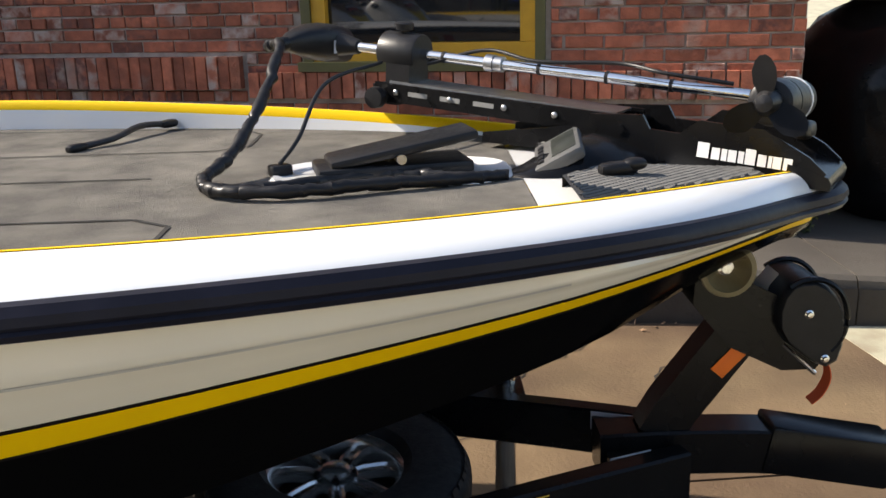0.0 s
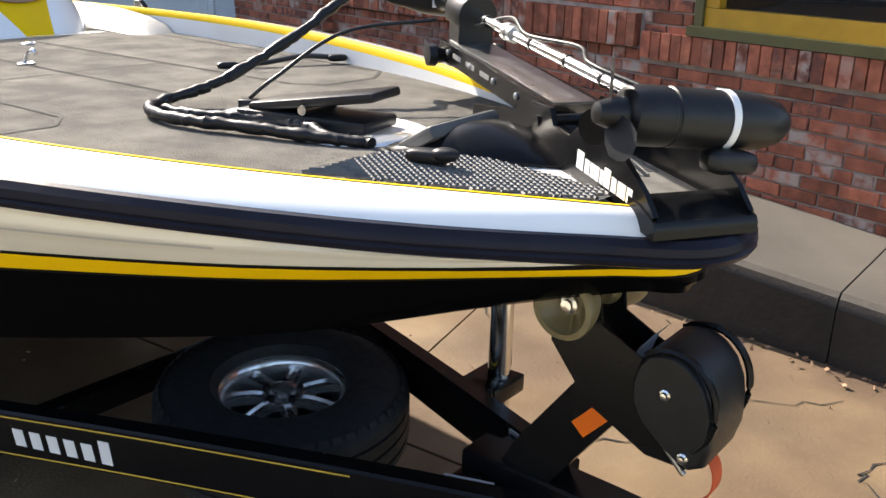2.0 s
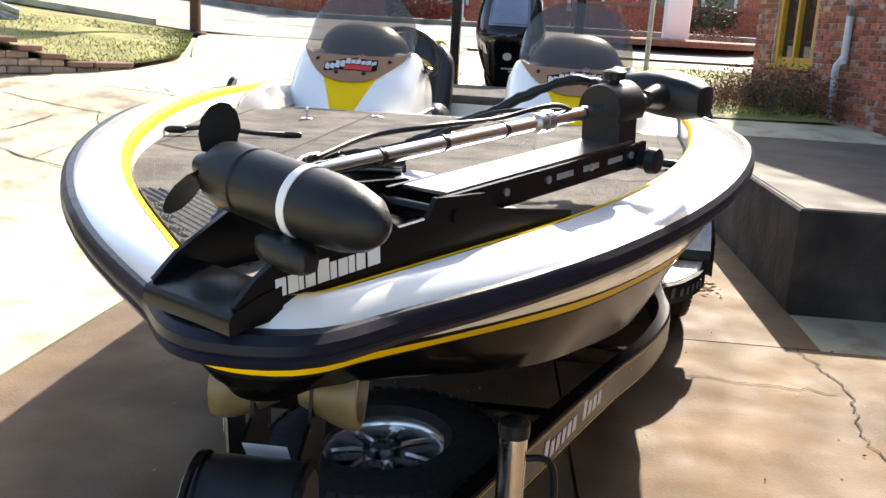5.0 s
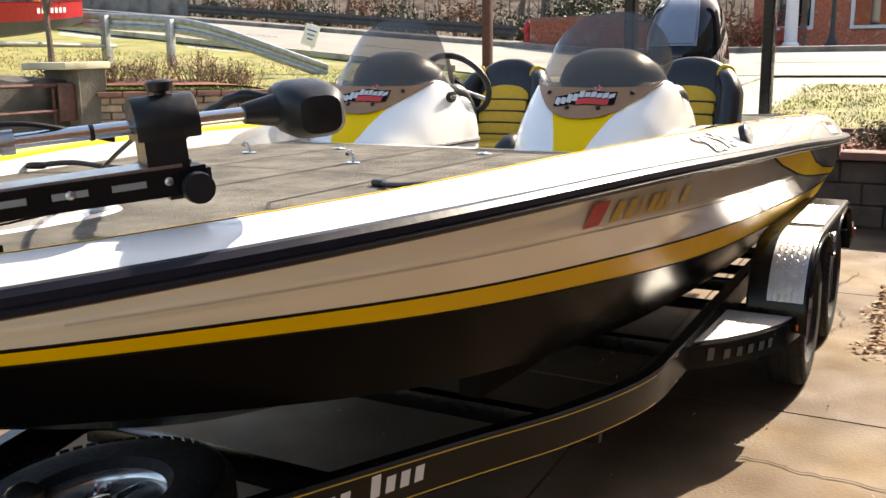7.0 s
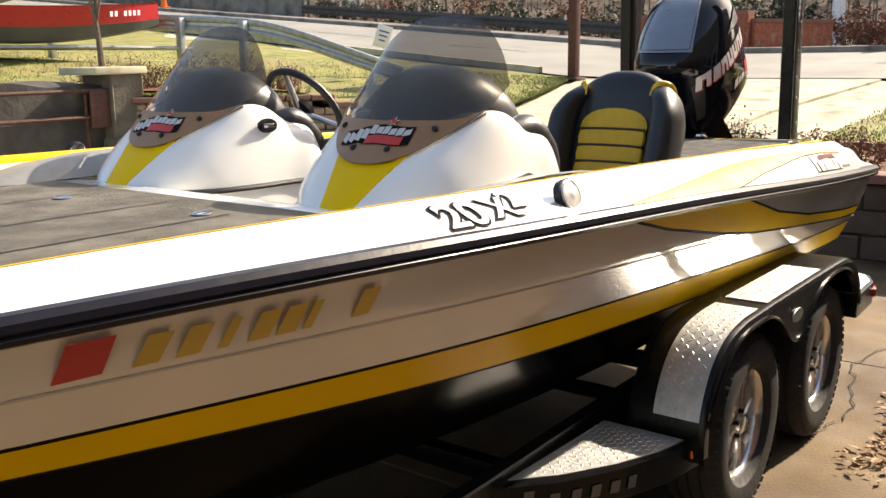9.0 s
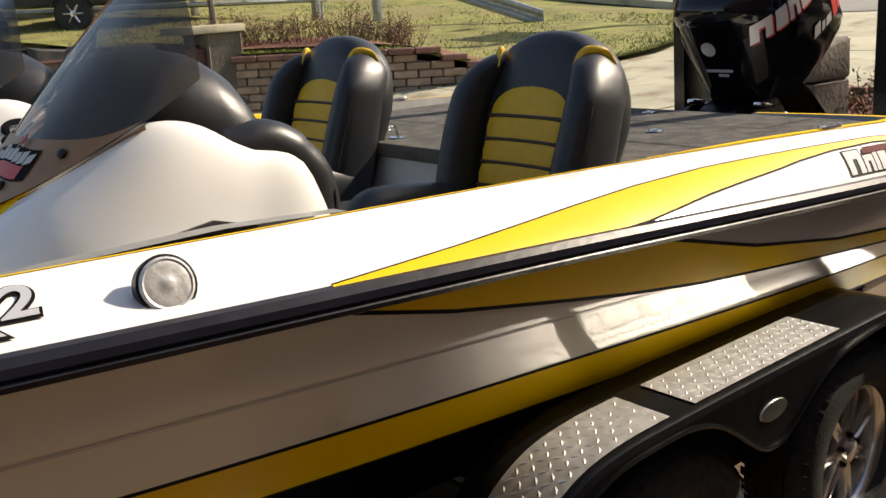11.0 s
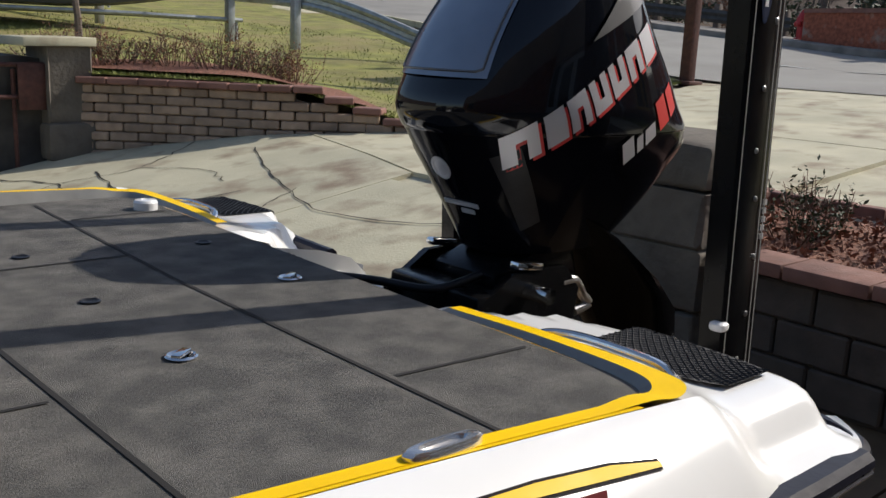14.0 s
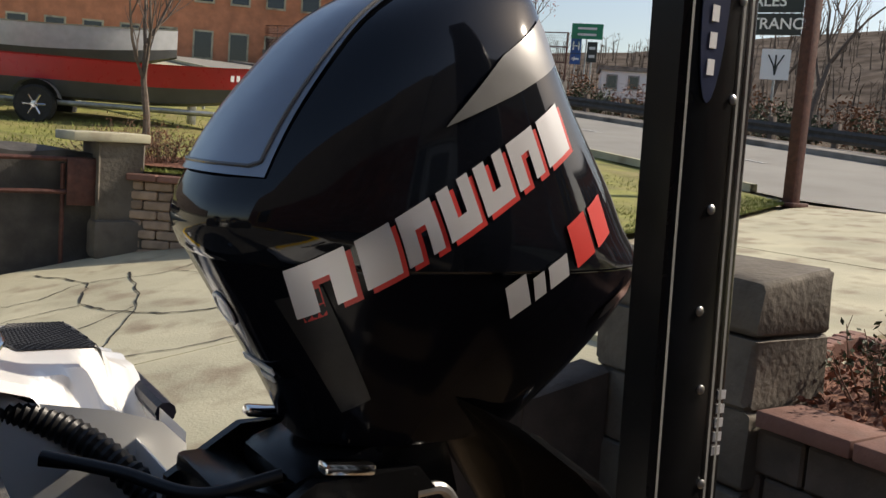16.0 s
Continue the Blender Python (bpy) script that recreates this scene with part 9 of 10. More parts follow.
def lawn_trailer(o, heading, ln, z0, label, wheels, tw=1.5, alloy=False):
    m = Matrix.Translation(o) @ Matrix.Rotation(heading, 4, 'Z')
    t = thing("boat_trailer", label, "trailer")
    for s in (1, -1):
        b = bmesh.new()
        tube(b, [m @ Vector(p) for p in ((-ln * 0.5, s * tw * 0.4, z0), (ln * 0.25, s * tw * 0.4, z0), (ln * 0.62, 0, z0 - 0.02))], 0.035, 8)
        part("frame_rail", b, M_STEELG, t)
        for x in wheels:
            c = m @ Vector((x, s * tw * 0.5, 0.30))
            ax = m.to_3x3() @ Vector((0, s, 0))
            b = bmesh.new()
            lathe(b, [(-0.08, 0.17), (-0.09, 0.25), (-0.06, 0.29), (0.06, 0.29), (0.09, 0.25), (0.08, 0.17)], c, ax, 28)
            ty = part("tyre", b, M_RUBBER, t)
            b = bmesh.new()
            lathe(b, [(0.05, 0.175), (0.075, 0.165), (0.06, 0.14), (0.04, 0.06), (0.085, 0.05), (0.09, 0.001)], c, ax, 20)
            part("rim", b, M_RIM, ty)
            for k in range(6):
                b = bmesh.new()
                a = k * math.pi / 3
                _, u, v = frame_of(ax)
                e = u * math.cos(a) + v * math.sin(a)
                tube(b, [c + ax * 0.075 + e * 0.05, c + ax * 0.08 + e * 0.16], 0.018, 5)
                part("spoke", b, M_RIM, ty)
        b = bmesh.new()
        P = [m @ Vector((x, s * tw * 0.5 + dy, z)) for x, z, dy in [(wheels[0] + 0.36, 0.42, 0)]]
        rows = []
        x0, x1 = max(wheels), min(wheels)
        for a in xs_of(0.25, math.pi - 0.25, 14):
            cx = x0 if a < math.pi / 2 else x1
            rows.append([m @ Vector((cx + 0.35 * math.cos(a), s * tw * 0.5 + dy, 0.32 + 0.35 * math.sin(a))) for dy in (-0.12, 0.12)] + [m @ Vector((cx + 0.35 * math.cos(a), s * tw * 0.5 + 0.13, 0.28 + 0.35 * math.sin(a)))])
        loft(b, rows)
        part("fender", b, M_BLKMET if alloy else M_STEELG, t)
    for x in (-ln * 0.4, 0, ln * 0.3):
        b = bmesh.new()
        tube(b, [m @ Vector((x, -tw * 0.4, z0)), m @ Vector((x, tw * 0.4, z0))], 0.03, 8)
        part("cross_member", b, M_STEELG, t)
    b = bmesh.new()
    tube(b, [m @ Vector((ln * 0.6, 0, z0 - 0.02)), m @ Vector((ln * 0.6, 0, 0.03))], 0.03, 8)
    part("jack", b, M_STEELG, t)
    return t


JH = math.atan2(0.9, -2.2)
JO = Vector((-3.6, -13.3, 1.60))
jon, jm = small_boat("jon_boat", "red aluminium fishing boat on a trailer", JO, JH, 4.8, 1.5, 0.58, M_HULLRED, M_GREYPL, 0.42)
for k in range(7):
    if k == 2:
        continue
    for s in (1, -1):
        b = bmesh.new()
        f = 0.80 + 0.018 * k
        w = 1.5 / 2 * (1 - max(0, (f - 0.55) / 0.45) ** 2.2) + 0.02
        prism(b, [(0, 0), (0.055, 0), (0.06, 0.09), (0.006, 0.09)], jm @ Vector((4.8 * (f - 0.5), s * (w * 0.98 + 0.012), 0.42 + 0.40 + 0.58 * 0.25 * max(0, (f - 0.5) / 0.5) ** 2)), jm.to_3x3() @ Vector((1, -0.45 * s, 0)).normalized(), (0, 0, 1), 0.004)
        part("number_bar", b, M_WHITEP, jon, "white number bar")
lawn_trailer(JO, JH, 4.8, 0.36, "galvanised small boat trailer on the lawn", (-1.3,))
small_boat("aluminium_boat", "pale grey aluminium boat behind the red one", Vector((-2.5, -16.2, 2.05)), JH, 5.0, 1.8, 0.70, mat("bare_aluminium_hull", (0.42, 0.43, 0.44), 0.45, 0.3, var=0.1), M_WHITEP, 0.5)
lawn_trailer(Vector((-2.5, -16.2, 2.05)), JH, 5.0, 0.42, "trailer under the pale grey boat", (-1.0,))
BO, BH = Vector((0.9, -10.1, 0.30)), math.radians(58)
bb, bmx = small_boat("bass_boat", "black and blue glitter bass boat on trailer", BO, BH, 5.4, 2.2, 0.62, M_COWL, M_WHITEP, 0.5)
b = bmesh.new()
for s in (1, -1):
    loft(b, [[bmx @ Vector((x, s * 1.128, z)) for z in (0.93 - 0.03 * x, 1.03)] for x in xs_of(-1.8, 0.6, 6)])
part("blue_flash", b, M_BLUE, bb, "blue side graphic")
b = bmesh.new()
loft(b, [[bmx @ Vector((x * k - 2.95, y * k, z)) for x, y in ((-0.3, -0.2), (0.25, -0.24), (0.3, 0), (0.25, 0.24), (-0.3, 0.2))] for z, k in ((0.9, 0.7), (1.15, 1.0), (1.5, 1.0), (1.7, 0.75), (1.74, 0.4))], True, True, True)
part("outboard_motor", b, M_COWL, bb, "black outboard motor")
lawn_trailer(BO, BH, 5.4, 0.42, "black tandem trailer with chrome wheels", (-0.4, -1.15), 2.2, True)

# small white notice on a wire leg
notice = thing("yard_sign", "small white notice on a leaning thin wire", "sign")
b = bmesh.new()
box(b, (0, 0, 0), (0.28, 0.008, 0.40), bev=0.003)
bmesh.ops.transform(b, matrix=pose(-7.92, -8.79, 2.10, 12, 16, 145), verts=b.verts)
part("panel", b, M_WHITEP, notice)
b = bmesh.new()
tube(b, [(-8.05, -8.85, 1.20), (-7.95, -8.81, 1.92)], 0.005, 5)
part("wire_leg", b, M_STEELG, notice)
for k in range(3):
    b = bmesh.new()
    box(b, (0, -0.006, 0.09 - 0.08 * k), (0.19 - 0.04 * k, 0.003, 0.025))
    bmesh.ops.transform(b, matrix=pose(-7.92, -8.79, 2.10, 12, 16, 145), verts=b.verts)
    part("print_bar", b, M_BLUES, notice)

# rust brown sign pole with two dark boards
sp = thing("sign_pole", "tall rust brown steel pole carrying dark boards", "sign")
b = bmesh.new()
box(b, (-10.81, -6.54, 4.2), (0.17, 0.17, 5.9), bev=0.012)
part("pole", b, M_RUST, sp)
b = bmesh.new()
box(b, (-10.81, -6.54, 1.30), (0.34, 0.34, 0.06), bev=0.01)
part("base_plate", b, M_RUST, sp)
su = Vector((-0.48, 0.87, 0)).normalized()
sn = Vector((su.y, -su.x, 0))
if sn.dot(Vector((1, 0.7, 0))) < 0:
    sn = -sn
for z0, z1, txt in ((3.62, 3.91, "ENTRANCE"), (3.93, 4.31, "& SALES")):
    b = bmesh.new()
    c = Vector((-10.81, -6.54, 0)) - su * 0.62
    loft(b, [[c + su * a + sn * d + Vector((0, 0, z)) for a, z in ((-0.50, z0), (0.50, z0), (0.50, z1), (-0.50, z1))] for d in (0.0, 0.05)], True, True, True)
    board = part("board", b, M_SIGNDK, sp, "dark green sign board", smooth=False)
    word("lettering", txt, 0.215, c - su * 0.47 + sn * 0.053 + Vector((0, 0, z0 + 0.08)), su, (0, 0, 1), M_WHITEP, board, 0.002)
# hydrant
hy = thing("fire_hydrant", "dark red fire hydrant on the far sidewalk", "hydrant")
hx, hyy = fx(-9.1) - 1.0, -9.1
hz = ground_z(hx, hyy) + 0.14
b = bmesh.new()
lathe(b, [(0, 0.15), (0.05, 0.15), (0.06, 0.10), (0.40, 0.10), (0.42, 0.13), (0.47, 0.13), (0.52, 0.11), (0.60, 0.07), (0.64, 0.03), (0.67, 0.03), (0.675, 0.001)], (hx, hyy, hz), (0, 0, 1), 18)
part("barrel", b, M_HYD, hy)
for a in ((1, 0, 0), (0, 1, 0), (0, -1, 0)):
    b = bmesh.new()
    lathe(b, [(0.08, 0.06), (0.16, 0.06), (0.17, 0.045), (0.19, 0.02), (0.191, 0.001)], (hx, hyy, hz + 0.36), a, 12)
    part("outlet", b, M_HYD, hy)


cone = thing("traffic_cone", "orange traffic cone with white band by the kerb", "traffic cone")
cx_, cy_ = fx(-32.0) - 0.6, -32.0
cz_ = ground_z(cx_, cy_) + 0.15
b = bmesh.new()
box(b, (cx_, cy_, cz_ + 0.02), (0.42, 0.42, 0.05), bev=0.01)
part("base", b, M_ORANGE, cone)
b = bmesh.new()
lathe(b, [(0.04, 0.15), (0.72, 0.03), (0.73, 0.001)], (cx_, cy_, cz_), (0, 0, 1), 14)
part("body", b, M_ORANGE, cone)
b = bmesh.new()
lathe(b, [(0.36, 0.098), (0.52, 0.070), (0.52, 0.060)], (cx_, cy_, cz_), (0, 0, 1), 14)
part("band", b, M_WHITEP, cone, "white reflective band")


def road_sign(label, x, y, z0, zc, w, h, m_, face, extra=None, polem=None):
    t = thing("road_sign", label, "sign")
    f = Vector((face[0], face[1], 0)).normalized()
    u = Vector((-f.y, f.x, 0))
    b = bmesh.new()
    tube(b, [(x, y, z0), (x, y, zc + h / 2)], 0.04, 8)
    part("pole", b, polem or M_STEELG, t)
    b = bmesh.new()
    c = Vector((x, y, zc)) + f * 0.06
    loft(b, [[c + u * a * w + f * d + Vector((0, 0, e * h)) for a, e in ((-0.5, -0.5), (0.5, -0.5), (0.5, 0.5), (-0.5, 0.5))] for d in (0, 0.02)], True, True, True)
    part("panel", b, m_, t, smooth=False)
    return t, c + f * 0.022, u


# merging lanes sign, highway signs, street name post
t_, c_, u_ = road_sign("white lane merge sign on a grey post", -23.2, -16.6, 2.5, 4.92, 0.82, 0.90, M_WHITEP, (0.8, 0.6))
for a0, a1 in ((-0.22, 0.0), (0.0, 0.0), (0.22, 0.0)):
    b = bmesh.new()
    tube(b, [c_ + u_ * a1 + Vector((0, 0, -0.32)), c_ + u_ * a1 * 0.5 + u_ * a0 * 0.2 + Vector((0, 0, -0.05)), c_ + u_ * a0 + Vector((0, 0, 0.28))], 0.025, 5)
    part("arrow", b, M_SIGNDK, t_)
for lab, yy, zc, w, h, m_ in (("green highway direction sign above the street", -36.2, 8.35, 1.65, 0.80, M_GREENS), ("blue hospital sign with white letter and arrow", -37.0, 7.35, 0.56, 1.35, M_BLUES), ("dark route shield sign on pole", -35.7, 7.25, 0.52, 1.05, M_SIGNDK)):
    t_, c_, u_ = road_sign(lab, -33, yy, 3.4, zc, w, h, m_, (0.75, 0.66))
    if m_ is M_BLUES:
        word("letter", "H", 0.62, c_ - u_ * 0.22 + Vector((0, 0, 0.08)), u_, (0, 0, 1), M_WHITEP, t_, 0.01)
        b = bmesh.new()
        f_ = u_.cross(Vector((0, 0, 1)))
        prism(b, [(-0.2, -0.40), (-0.04, -0.26), (-0.04, -0.35), (0.2, -0.35), (0.2, -0.45), (-0.04, -0.45), (-0.04, -0.54)], c_, u_, (0, 0, 1), 0.01)
        part("arrow", b, M_WHITEP, t_)
        b = bmesh.new()
        prism(b, [(-0.28, -0.14), (0.28, -0.14), (0.28, -0.11), (-0.28, -0.11)], c_, u_, (0, 0, 1), 0.012)
        part("panel_gap", b, M_SIGNDK, t_)
    else:
        for k in range(2):
            b = bmesh.new()
            prism(b, [(-w * 0.3, h * (0.12 - 0.4 * k)), (w * 0.3, h * (0.12 - 0.4 * k)), (w * 0.3, h * (0.26 - 0.4 * k)), (-w * 0.3, h * (0.26 - 0.4 * k))], c_, u_, (0, 0, 1), 0.01)
            part("legend_bar", b, M_SILVER, t_)
t_ = thing("sign_post", "thin steel sign post on the grass strip", "post")
b = bmesh.new()
tube(b, [(-8.8, 2.02, 0.9), (-8.75, 2.04, 3.6)], 0.045, 8)
part("pole", b, M_STEELG, t_)

# street island with white planter post
isl = thing("planter_post", "white painted post planter on a street island", "planter")
b = bmesh.new()
box(b, (-14.7, 3.2, 2.1), (0.55, 0.55, 1.1), bev=0.04)
part("box", b, M_WHITEP, isl)
b = bmesh.new()
box(b, (-14.7, 3.2, 2.70), (0.68, 0.68, 0.10), bev=0.02)
part("cap", b, M_WHITEP, isl)
b = bmesh.new()
lathe(b, [(0, 2.0), (0.12, 1.95), (0.15, 1.8), (0.18, 0.01)], (-14.9, 3.2, ramp(-14.9)), (0, 0, 1), 24)
tagged(put("street_island", b, M_MULCH), "kerbed planting island in the street", "island", kind="structure")
for i, (x, y) in enumerate(((-14.4, 2.2), (-15.2, 4.0), (-14.2, 4.2))):
    shrub("dry_shrub", "low dry shrub on the street island", (x, y, ramp(x) + 0.12), (0.8, 0.8, 0.4), 90 + i, M_TWIG, M_LEAF, 30, 200, 0.03)
# bushes by the entrance corner
for i, (x, y, s, h) in enumerate(((-5.35, 2.75, 0.9, 0.75), (-5.1, 3.4, 1.0, 0.85), (-5.7, 3.3, 1.0, 0.8), (-6.3, 3.1, 0.9, 0.7), (-4.95, 4.0, 0.9, 0.7))):
    shrub("evergreen_bush", "dense dark bush with reddish leaf tips", (x, y, 0.72), (s, s, h), 110 + i, M_TWIG, M_DGREEN if i % 2 else M_LEAF, 60, 1400, 0.022, "bush")

# far side of the street
wallf = thing("wall_street", "grey concrete retaining wall across the street", "wall", kind="structure")
ys = spaced(-24, -78, 6)
for ya, yb in zip(ys, ys[1:]):
    b = bmesh.new()
    loft(b, [[Vector((fx(y) - 2.1 - dx, y, ground_z(fx(y), y) + z)) for dx, z in ((0, -0.3), (0, 1.15), (0.3, 1.15), (0.3, -0.3))] for y in (ya + 0.01, yb - 0.01)][::1], True, True, True)
    part("panel", b, M_CONCD, wallf, smooth=False)
fence = thing("chain_fence", "chain-link fence on the far concrete wall", "fence")
for y in spaced(-24, -78, 3):
    b = bmesh.new()
    z = ground_z(fx(y), y) + 1.1
    tube(b, [(fx(y) - 2.25, y, z), (fx(y) - 2.25, y, z + 1.7)], 0.04, 6)
    part("post", b, M_RUST, fence)
for dz in (1.75, 2.3, 2.8):
    b = bmesh.new()
    tube(b, [(fx(y) - 2.25, y, ground_z(fx(y), y) + dz) for y in spaced(-24, -78, 6)], 0.022, 5)
    part("rail", b, M_RUST, fence)
b = bmesh.new()
for k in range(420):
    y = -24 - 54 * k / 420
    z = ground_z(fx(y), y) + 1.15
    for sgn in (1, -1):
        tube(b, [(fx(y) - 2.25, y, z), (fx(y) - 2.25, y + sgn * 0.8, z + 1.62)], 0.006, 3, cap=False)
ob = part("mesh", b, M_RUST, fence)
far_rail = thing("guardrail", "dark weathered guardrail across the street", "guardrail")
b = bmesh.new()
loft(b, [[Vector((fx(y) - 1.7 + o, y, ground_z(fx(y), y) + 0.45 + z)) for o, z in ((0, -0.16), (0.05, -0.08), (0, 0), (0.05, 0.08), (0, 0.16))] for y in spaced(-9.8, -24, 1.5)])
part("beam", b, mat("weathered_dark_rail", (0.055, 0.052, 0.048), 0.7, var=0.3, scale=6), far_rail)
for y in spaced(-10, -24, 2):
    b = bmesh.new()
    box(b, (fx(y) - 1.8, y, ground_z(fx(y), y) + 0.35), (0.15, 0.15, 0.8), bev=0.01)
    part("post", b, M_BARK, far_rail)
for i, y in enumerate(spaced(-10, -26, 1.45)):
    shrub("hedge_bush", "dark scrubby hedge bush behind the guardrail", (fx(y) - 3.2 - (i % 3) * 0.5, y, ground_z(fx(y), y)), (2.0, 2.0, 1.0 + 0.35 * (i % 3)), 140 + i, M_TWIG, (M_DGREEN, M_DGREEN, M_LEAF)[i % 3], 60, 900, 0.07, "bush")
bwf = thing("wall_brick_low", "low red brick garden wall across the street", "wall", kind="structure")
for (x0, y0), (x1, y1), h in (((-18.6, -8.9), (-18.2, -5.8), 0.75), ((-18.2, -5.8), (-20.5, -4.6), 0.75), ((-22, 1.0), (-22.2, 9.0), 0.9)):
    b = bmesh.new()
    d = Vector((x1 - x0, y1 - y0, 0)).normalized()
    n = Vector((-d.y, d.x, 0)) * 0.15
    z = ground_z(x0, y0)
    loft(b, [[Vector((x, y, 0)) + n * k + Vector((0, 0, zz)) for k, zz in ((1, z - 0.2), (1, z + h), (-1, z + h), (-1, z - 0.2))] for x, y in ((x0, y0), (x1, y1))], True, True, True)
    part("panel", b, M_BRICKJ, bwf, smooth=False)
    b = bmesh.new()
    loft(b, [[Vector((x, y, 0)) + n * k * 1.25 + Vector((0, 0, zz)) for k, zz in ((1, z + h), (1, z + h + 0.09), (-1, z + h + 0.09), (-1, z + h))] for x, y in ((x0, y0), (x1, y1))], True, True, True)
    part("coping", b, M_BLOCKCAP, bwf, smooth=False)
for i, (x, y) in enumerate(((-23.3, -2.6), (-23.0, 1.2), (-20.6, -5.6), (-23.6, -5.2))):
    col = thing("white_column", "white painted round column with plinth", "column", "white columns")
    z = ground_z(x, y)
    b = bmesh.new()
    box(b, (x, y, z + 0.12), (0.55, 0.55, 0.24), bev=0.02)
    part("plinth", b, M_WHITEP, col)
    b = bmesh.new()
    lathe(b, [(0.24, 0.24), (0.30, 0.24), (0.34, 0.19), (3.2, 0.16)], (x, y, z), (0, 0, 1), 18)
    part("shaft", b, M_WHITEP, col)
for i, (x, y, m_) in enumerate(((-24.0, -3.4, M_REDLEAF), (-22.0, -4.2, M_LEAF), (-23.5, 3.0, M_REDLEAF), (-21.5, 5.0, M_DGREEN), (-19.6, -7.6, M_DGREEN), (-20.6, -6.9, M_DGREEN))):
    shrub("garden_bush", "leafy garden bush with autumn red leaves" if m_ is not M_DGREEN else "dark green garden bush by the brick wall", (x, y, ground_z(x, y)), (1.8, 1.8, 1.5), 170 + i, M_TWIG, m_, 60, 1100, 0.07, "bush")
lamp = thing("street_lamp", "black iron street lamp post", "street lamp")
z = ground_z(-24.6, -1.4)
b = bmesh.new()
lathe(b, [(0, 0.22), (0.25, 0.20), (0.45, 0.10), (0.6, 0.07), (3.6, 0.05)], (-22.8, -1.4, z), (0, 0, 1), 12)
part("post", b, M_SIGNDK, lamp)
b = bmesh.new()
lathe(b, [(3.6, 0.08), (3.7, 0.16), (4.1, 0.2), (4.2, 0.1), (4.35, 0.02)], (-22.8, -1.4, z), (0, 0, 1), 12)
part("lantern", b, M_WHITEP, lamp)


def building(name, label, o, heading, w, d, h, floors, bays, m_wall, z0, m_fr=None, win=(1.1, 1.7)):
    """A plain block with rows of windows set into its front."""
    t = thing(name, label, "building")
    m = Matrix.Translation(o) @ Matrix.Rotation(heading, 4, 'Z')
    b = bmesh.new()
    box(b, (0, d / 2, h / 2), (w, d, h))
    bmesh.ops.transform(b, matrix=m, verts=b.verts)
    part("wall", b, m_wall, t, smooth=False)
    b = bmesh.new()
    box(b, (0, d / 2, h + 0.2), (w + 0.5, d + 0.5, 0.4))
    bmesh.ops.transform(b, matrix=m, verts=b.verts)
    part("roof", b, M_CONCD, t, smooth=False)
    fh = (h - z0) / floors
    for i in range(bays):
        for j in range(floors):
            x, z = -w / 2 + w * (i + 0.5) / bays, z0 + fh * (j + 0.5)
            b = bmesh.new()
            box(b, (x, -0.04, z), (win[0] + 0.25, 0.12, win[1] + 0.25))
            bmesh.ops.transform(b, matrix=m, verts=b.verts)
            wd = part("window", b, m_fr or M_CONC2, t, smooth=False)
            b = bmesh.new()
            box(b, (x, -0.09, z), (win[0], 0.06, win[1]))
            bmesh.ops.transform(b, matrix=m, verts=b.verts)
            part("pane", b, M_GLASS, wd, smooth=False)
    return t


M_ORBRICK = mat("orange_brick", (0.52, 0.21, 0.11), 0.9, var=0.2, scale=1.5, bump=0.2, bscale=20)
building("factory_building", "long orange-brown brick mill building with many windows", (-18.5, -62, 3.5), math.radians(180 - 22), 26, 14, 17, 4, 11, M_ORBRICK, 2.0)
building("mill_building", "red brick mill wing with tall windows", (-33.0, -61, 3.5), math.radians(180 - 30), 7, 9, 12, 4, 3, M_ORBRICK, 2.0)
building("brick_building", "red brick shop building across the street", (-31, 3, 1.4), math.radians(-80 + 180), 16, 8, 7, 2, 6, M_BRICKJ, 0.6, M_DOOR, (1.2, 1.6))
building("house", "small white house on the far slope", (-62, -62, 5.0), math.radians(140), 6, 5, 5, 2, 3, M_WHITEP, 0.8, M_GREYPL, (0.8, 1.1))
building("shed_building", "low tan warehouse below the hill", (-70, -88, 6.0), math.radians(150), 9, 8, 4, 1, 3, M_CONC2, 0.8, M_GREYPL, (1.2, 1.6))

# trees beyond the street
for i, (x, y, h, lf, nl) in enumerate(((-30, -20, 9, M_LEAF, 0), (-34, -15, 10, M_LEAF, 0), (-27, -13, 7, M_LEAF, 0), (-40, -30, 11, M_LEAF, 0), (-38, -8, 10, None, 0), (-36, -46, 9, M_REDLEAF, 5), (-30, -45, 9, M_LEAF, 5), (-32, -9, 8, M_LEAF, 3), (-28, -3, 8, M_REDLEAF, 4))):
    tree("bare_tree" if not nl else "autumn_tree", "tall bare grey tree beyond the street" if not nl else "tree with russet autumn leaves beyond street", (x, y, ground_z(x, y) - 0.1), h, 0.16, 200 + i, 5, None, lf, 0.6, 3, nl)
for i, (x, y, h) in enumerate(((-29, -11.5, 3.2), (-33, -12.5, 4.0), (-26, -7.5, 2.6))):
    shrub("conifer", "dark green conifer beyond the brick wall", (x, y, ground_z(x, y)), (2.2, 2.2, h), 230 + i, M_BARK, M_DGREEN, 50, 1500, 0.10, "tree")
b = bmesh.new()
rw = random.Random(77)
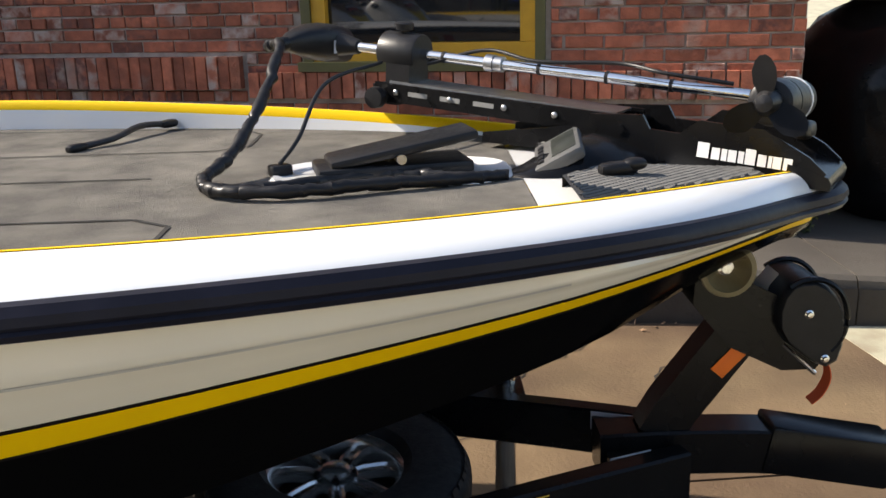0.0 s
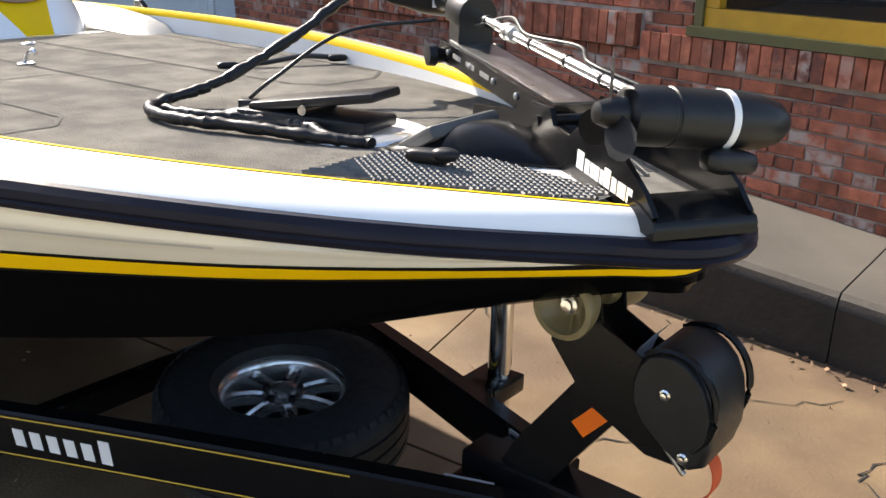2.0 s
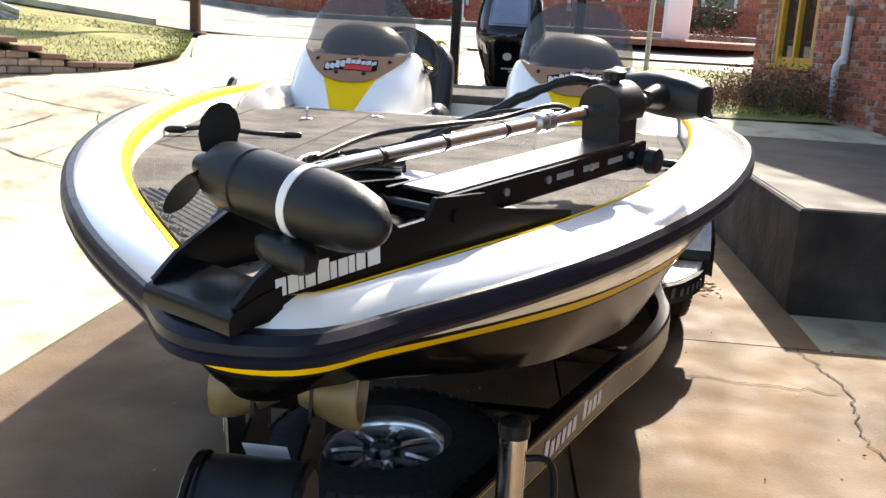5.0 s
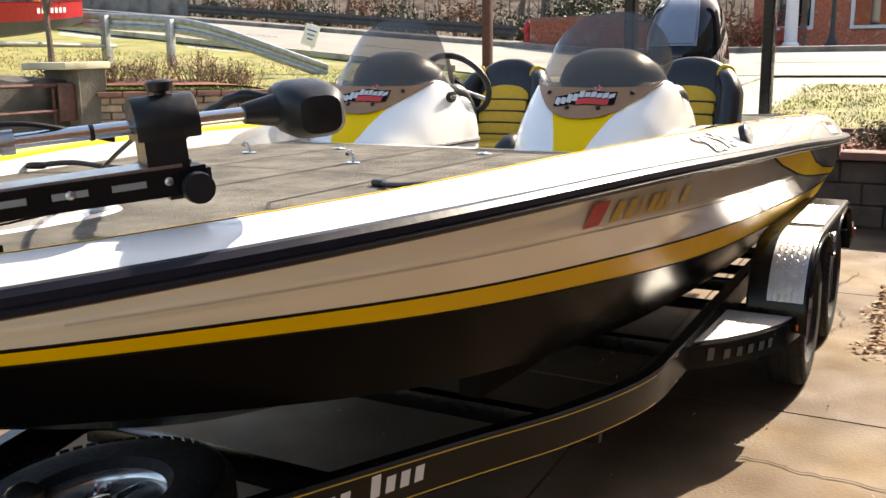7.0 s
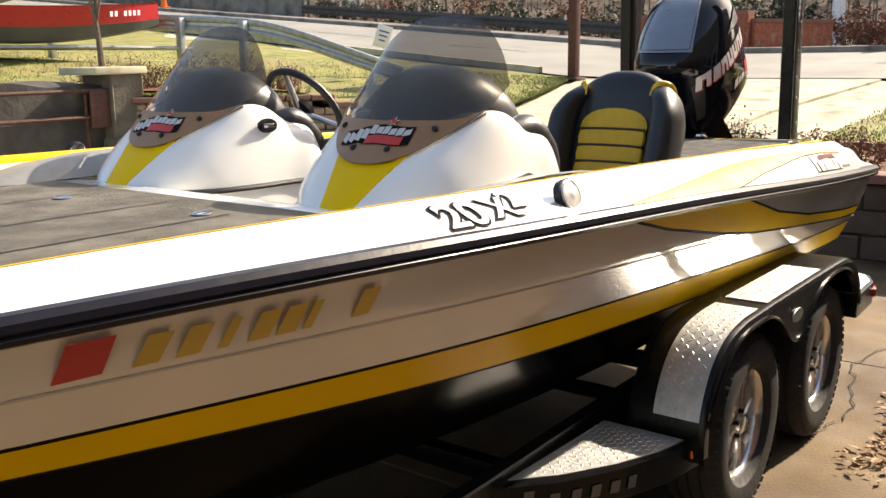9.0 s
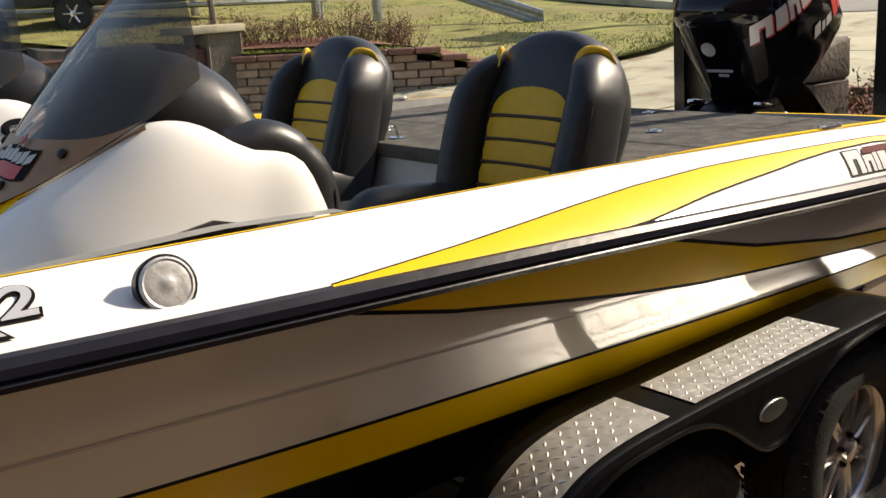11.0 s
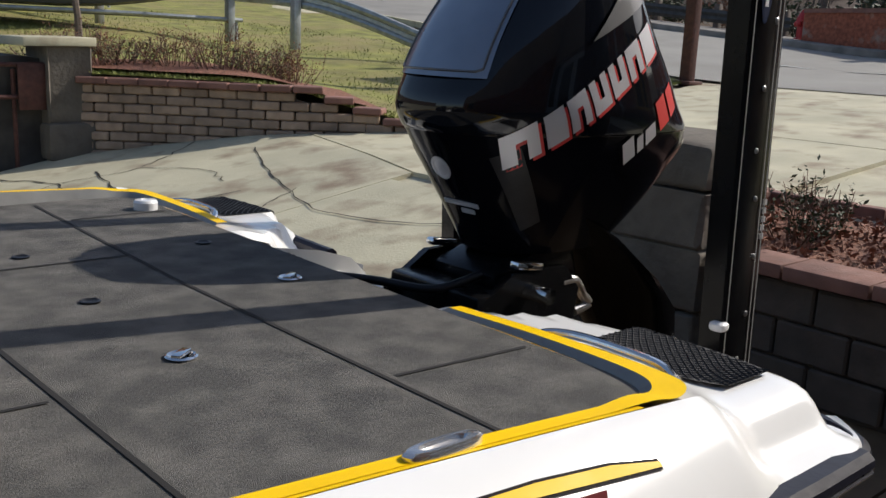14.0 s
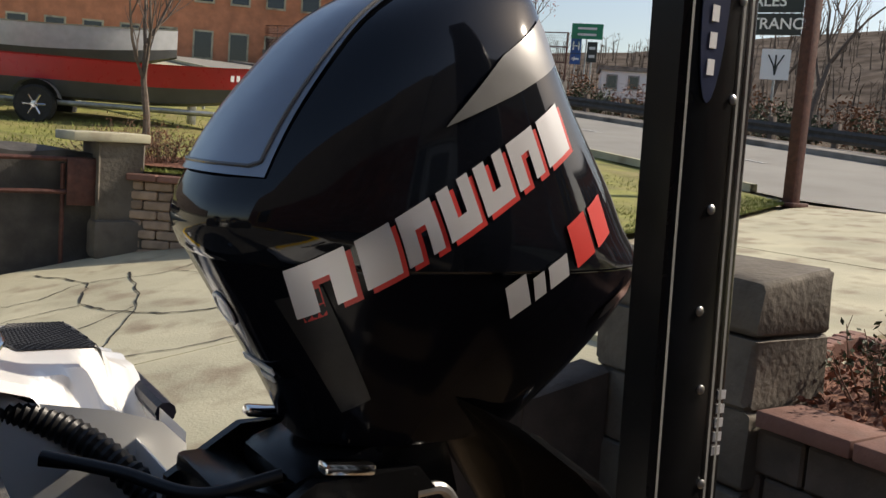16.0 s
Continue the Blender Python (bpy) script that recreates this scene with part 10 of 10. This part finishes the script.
for _ in range(2600):
    a = rw.uniform(math.radians(175), math.radians(300))
    r = rw.uniform(62, 190)
    hill_h = float(np.interp(r, [75, 95, 130, 190, 260], [0, 4, 13, 29, 40])) * (0.82 + 0.14 * math.sin(3.1 * a + 3.6) + 0.05 * math.sin(9 * a))
    p = Vector((r * math.cos(a) - 4, r * math.sin(a), 1.3 + hill_h))
    h = rw.uniform(2.0, 4.5)
    tube(b, [p, p + Vector((rw.gauss(0, 0.2), rw.gauss(0, 0.2), h))], [0.12, 0.03], 3, cap=False)
    for _ in range(5):
        q = p + Vector((0, 0, h * rw.uniform(0.3, 0.95)))
        tube(b, [q, q + Vector((rw.gauss(0, 1), rw.gauss(0, 1), rw.uniform(0.5, 1.6))) * h * 0.16], [0.05, 0.015], 3, cap=False)
tagged(put("far_woods", b, M_WOODS, smooth=False), "bare brown woods on the distant hill", "woods", kind="stuff")

# tarped thing beside the wall and the bundle on the sidewalk


def crumpled(name, label, o, size, seed, m_, cat, amp=0.05):
    rg = random.Random(seed)
    b = bmesh.new()
    bmesh.ops.create_icosphere(b, subdivisions=4, radius=1.0)
    ph = [(Vector((rg.gauss(0, 1), rg.gauss(0, 1), rg.gauss(0, 1))).normalized(), rg.uniform(3, 11), rg.uniform(0, 6)) for _ in range(14)]
    for v in b.verts:
        p = v.co.normalized()
        k = 1 + sum(abs(math.sin(f * p.dot(d) + o_)) - 0.6 for d, f, o_ in ph) * amp
        q = Vector((math.copysign(abs(p.x) ** 0.7, p.x), math.copysign(abs(p.y) ** 0.7, p.y), math.copysign(abs(p.z) ** 0.7, p.z))) * k
        v.co = Vector((q.x * size[0] / 2, q.y * size[1] / 2, max(-0.45, q.z * 0.5) * size[2] + size[2] * 0.45))
    bmesh.ops.translate(b, vec=o, verts=b.verts)
    return tagged(put(name, b, m_), label, cat)


crumpled("tarpaulin", "crumpled grey tarpaulin heaped on the sidewalk", (6.36, 2.99, walk_z(6.4)), (0.82, 0.46, 0.33), 6, M_TARP, "tarpaulin", 0.055)
crumpled("black_bag", "black bag lying on the grey tarpaulin", (6.38, 3.01, walk_z(6.4) + 0.27), (0.48, 0.30, 0.14), 9, M_BLACK, "bag", 0.03)
crumpled("covered_load", "tall load under a shiny black cover", (8.35, 3.55, walk_z(8)), (1.7, 1.6, 1.35), 12, M_BLKMET, "covered load", 0.02)
crumpled("pale_cover", "pale sheet over the top of the load", (8.35, 3.75, walk_z(8) + 1.25), (1.6, 1.3, 0.35), 15, M_TARP, "sheet", 0.02)
shrub("weed", "small yellow-green weed at the wall foot", (7.25, 2.86, walk_z(7.2)), (0.12, 0.12, 0.22), 31, M_DGREEN, M_GRASS, 12, 70, 0.012, "weed")

# bricks of the walls
ledge_n = int((u_of(4.15) - UP) / 0.0735)
for k in range(ledge_n):
    b = bmesh.new()
    dd = 0.055 + rr_.uniform(-0.006, 0.004)
    wall_box(b, UP + k * 0.0735, UP + k * 0.0735 + 0.064, 1.045 + rr_.uniform(-0.004, 0.004), 1.235, -0.01, dd)
    part("ledge_brick", b, M_BRICK, wall_north, smooth=False)
for k in range(int((U1 - u_of(4.16)) / 0.0735)):
    b = bmesh.new()
    wall_box(b, u_of(4.16) + k * 0.0735, u_of(4.16) + k * 0.0735 + 0.064, 0.99 + rr_.uniform(-0.004, 0.004), 1.14, -0.01, 0.045 + rr_.uniform(-0.006, 0.004))
    part("ledge_brick", b, M_BRICK, wall_north, smooth=False)
courses(wall_pt, UP, U1, 0.16, 3.3, WU, WN, wall_north, lambda s, z: 4.3 < s / 1 + 4 < 7.2 and 0.3 < z < 1.25, ((UA - 0.03, UB + 0.03, SILL - 0.06, 3.3), (UP, u_of(4.15), 1.03, 1.24), (u_of(4.15), U1, 0.985, 1.14)), 1)
courses(lambda s, z, d: wall_pt(s, z, d + 0.112), U0, UP - 0.004, 0.16, 3.3, WU, WN, wall_north, lambda s, z: False, (), 2)
courses(lambda s, z, d: W0 + WU * UP + WN * (0.112 - s) + Vector((0, 0, z)) + WU * d, 0.002, 0.112, 0.16, 3.3, -WN, WU, wall_north, lambda s, z: False, (), 5)
courses(lambda s, z, d: ent_pt(DL - s, z, d), 0.0, DL - 2.86, 0.66, 3.6, DU, DN, wall_entrance, lambda s, z: False, ((DL - 6.2, DL - 4.95, 1.36, 3.6),), 3)
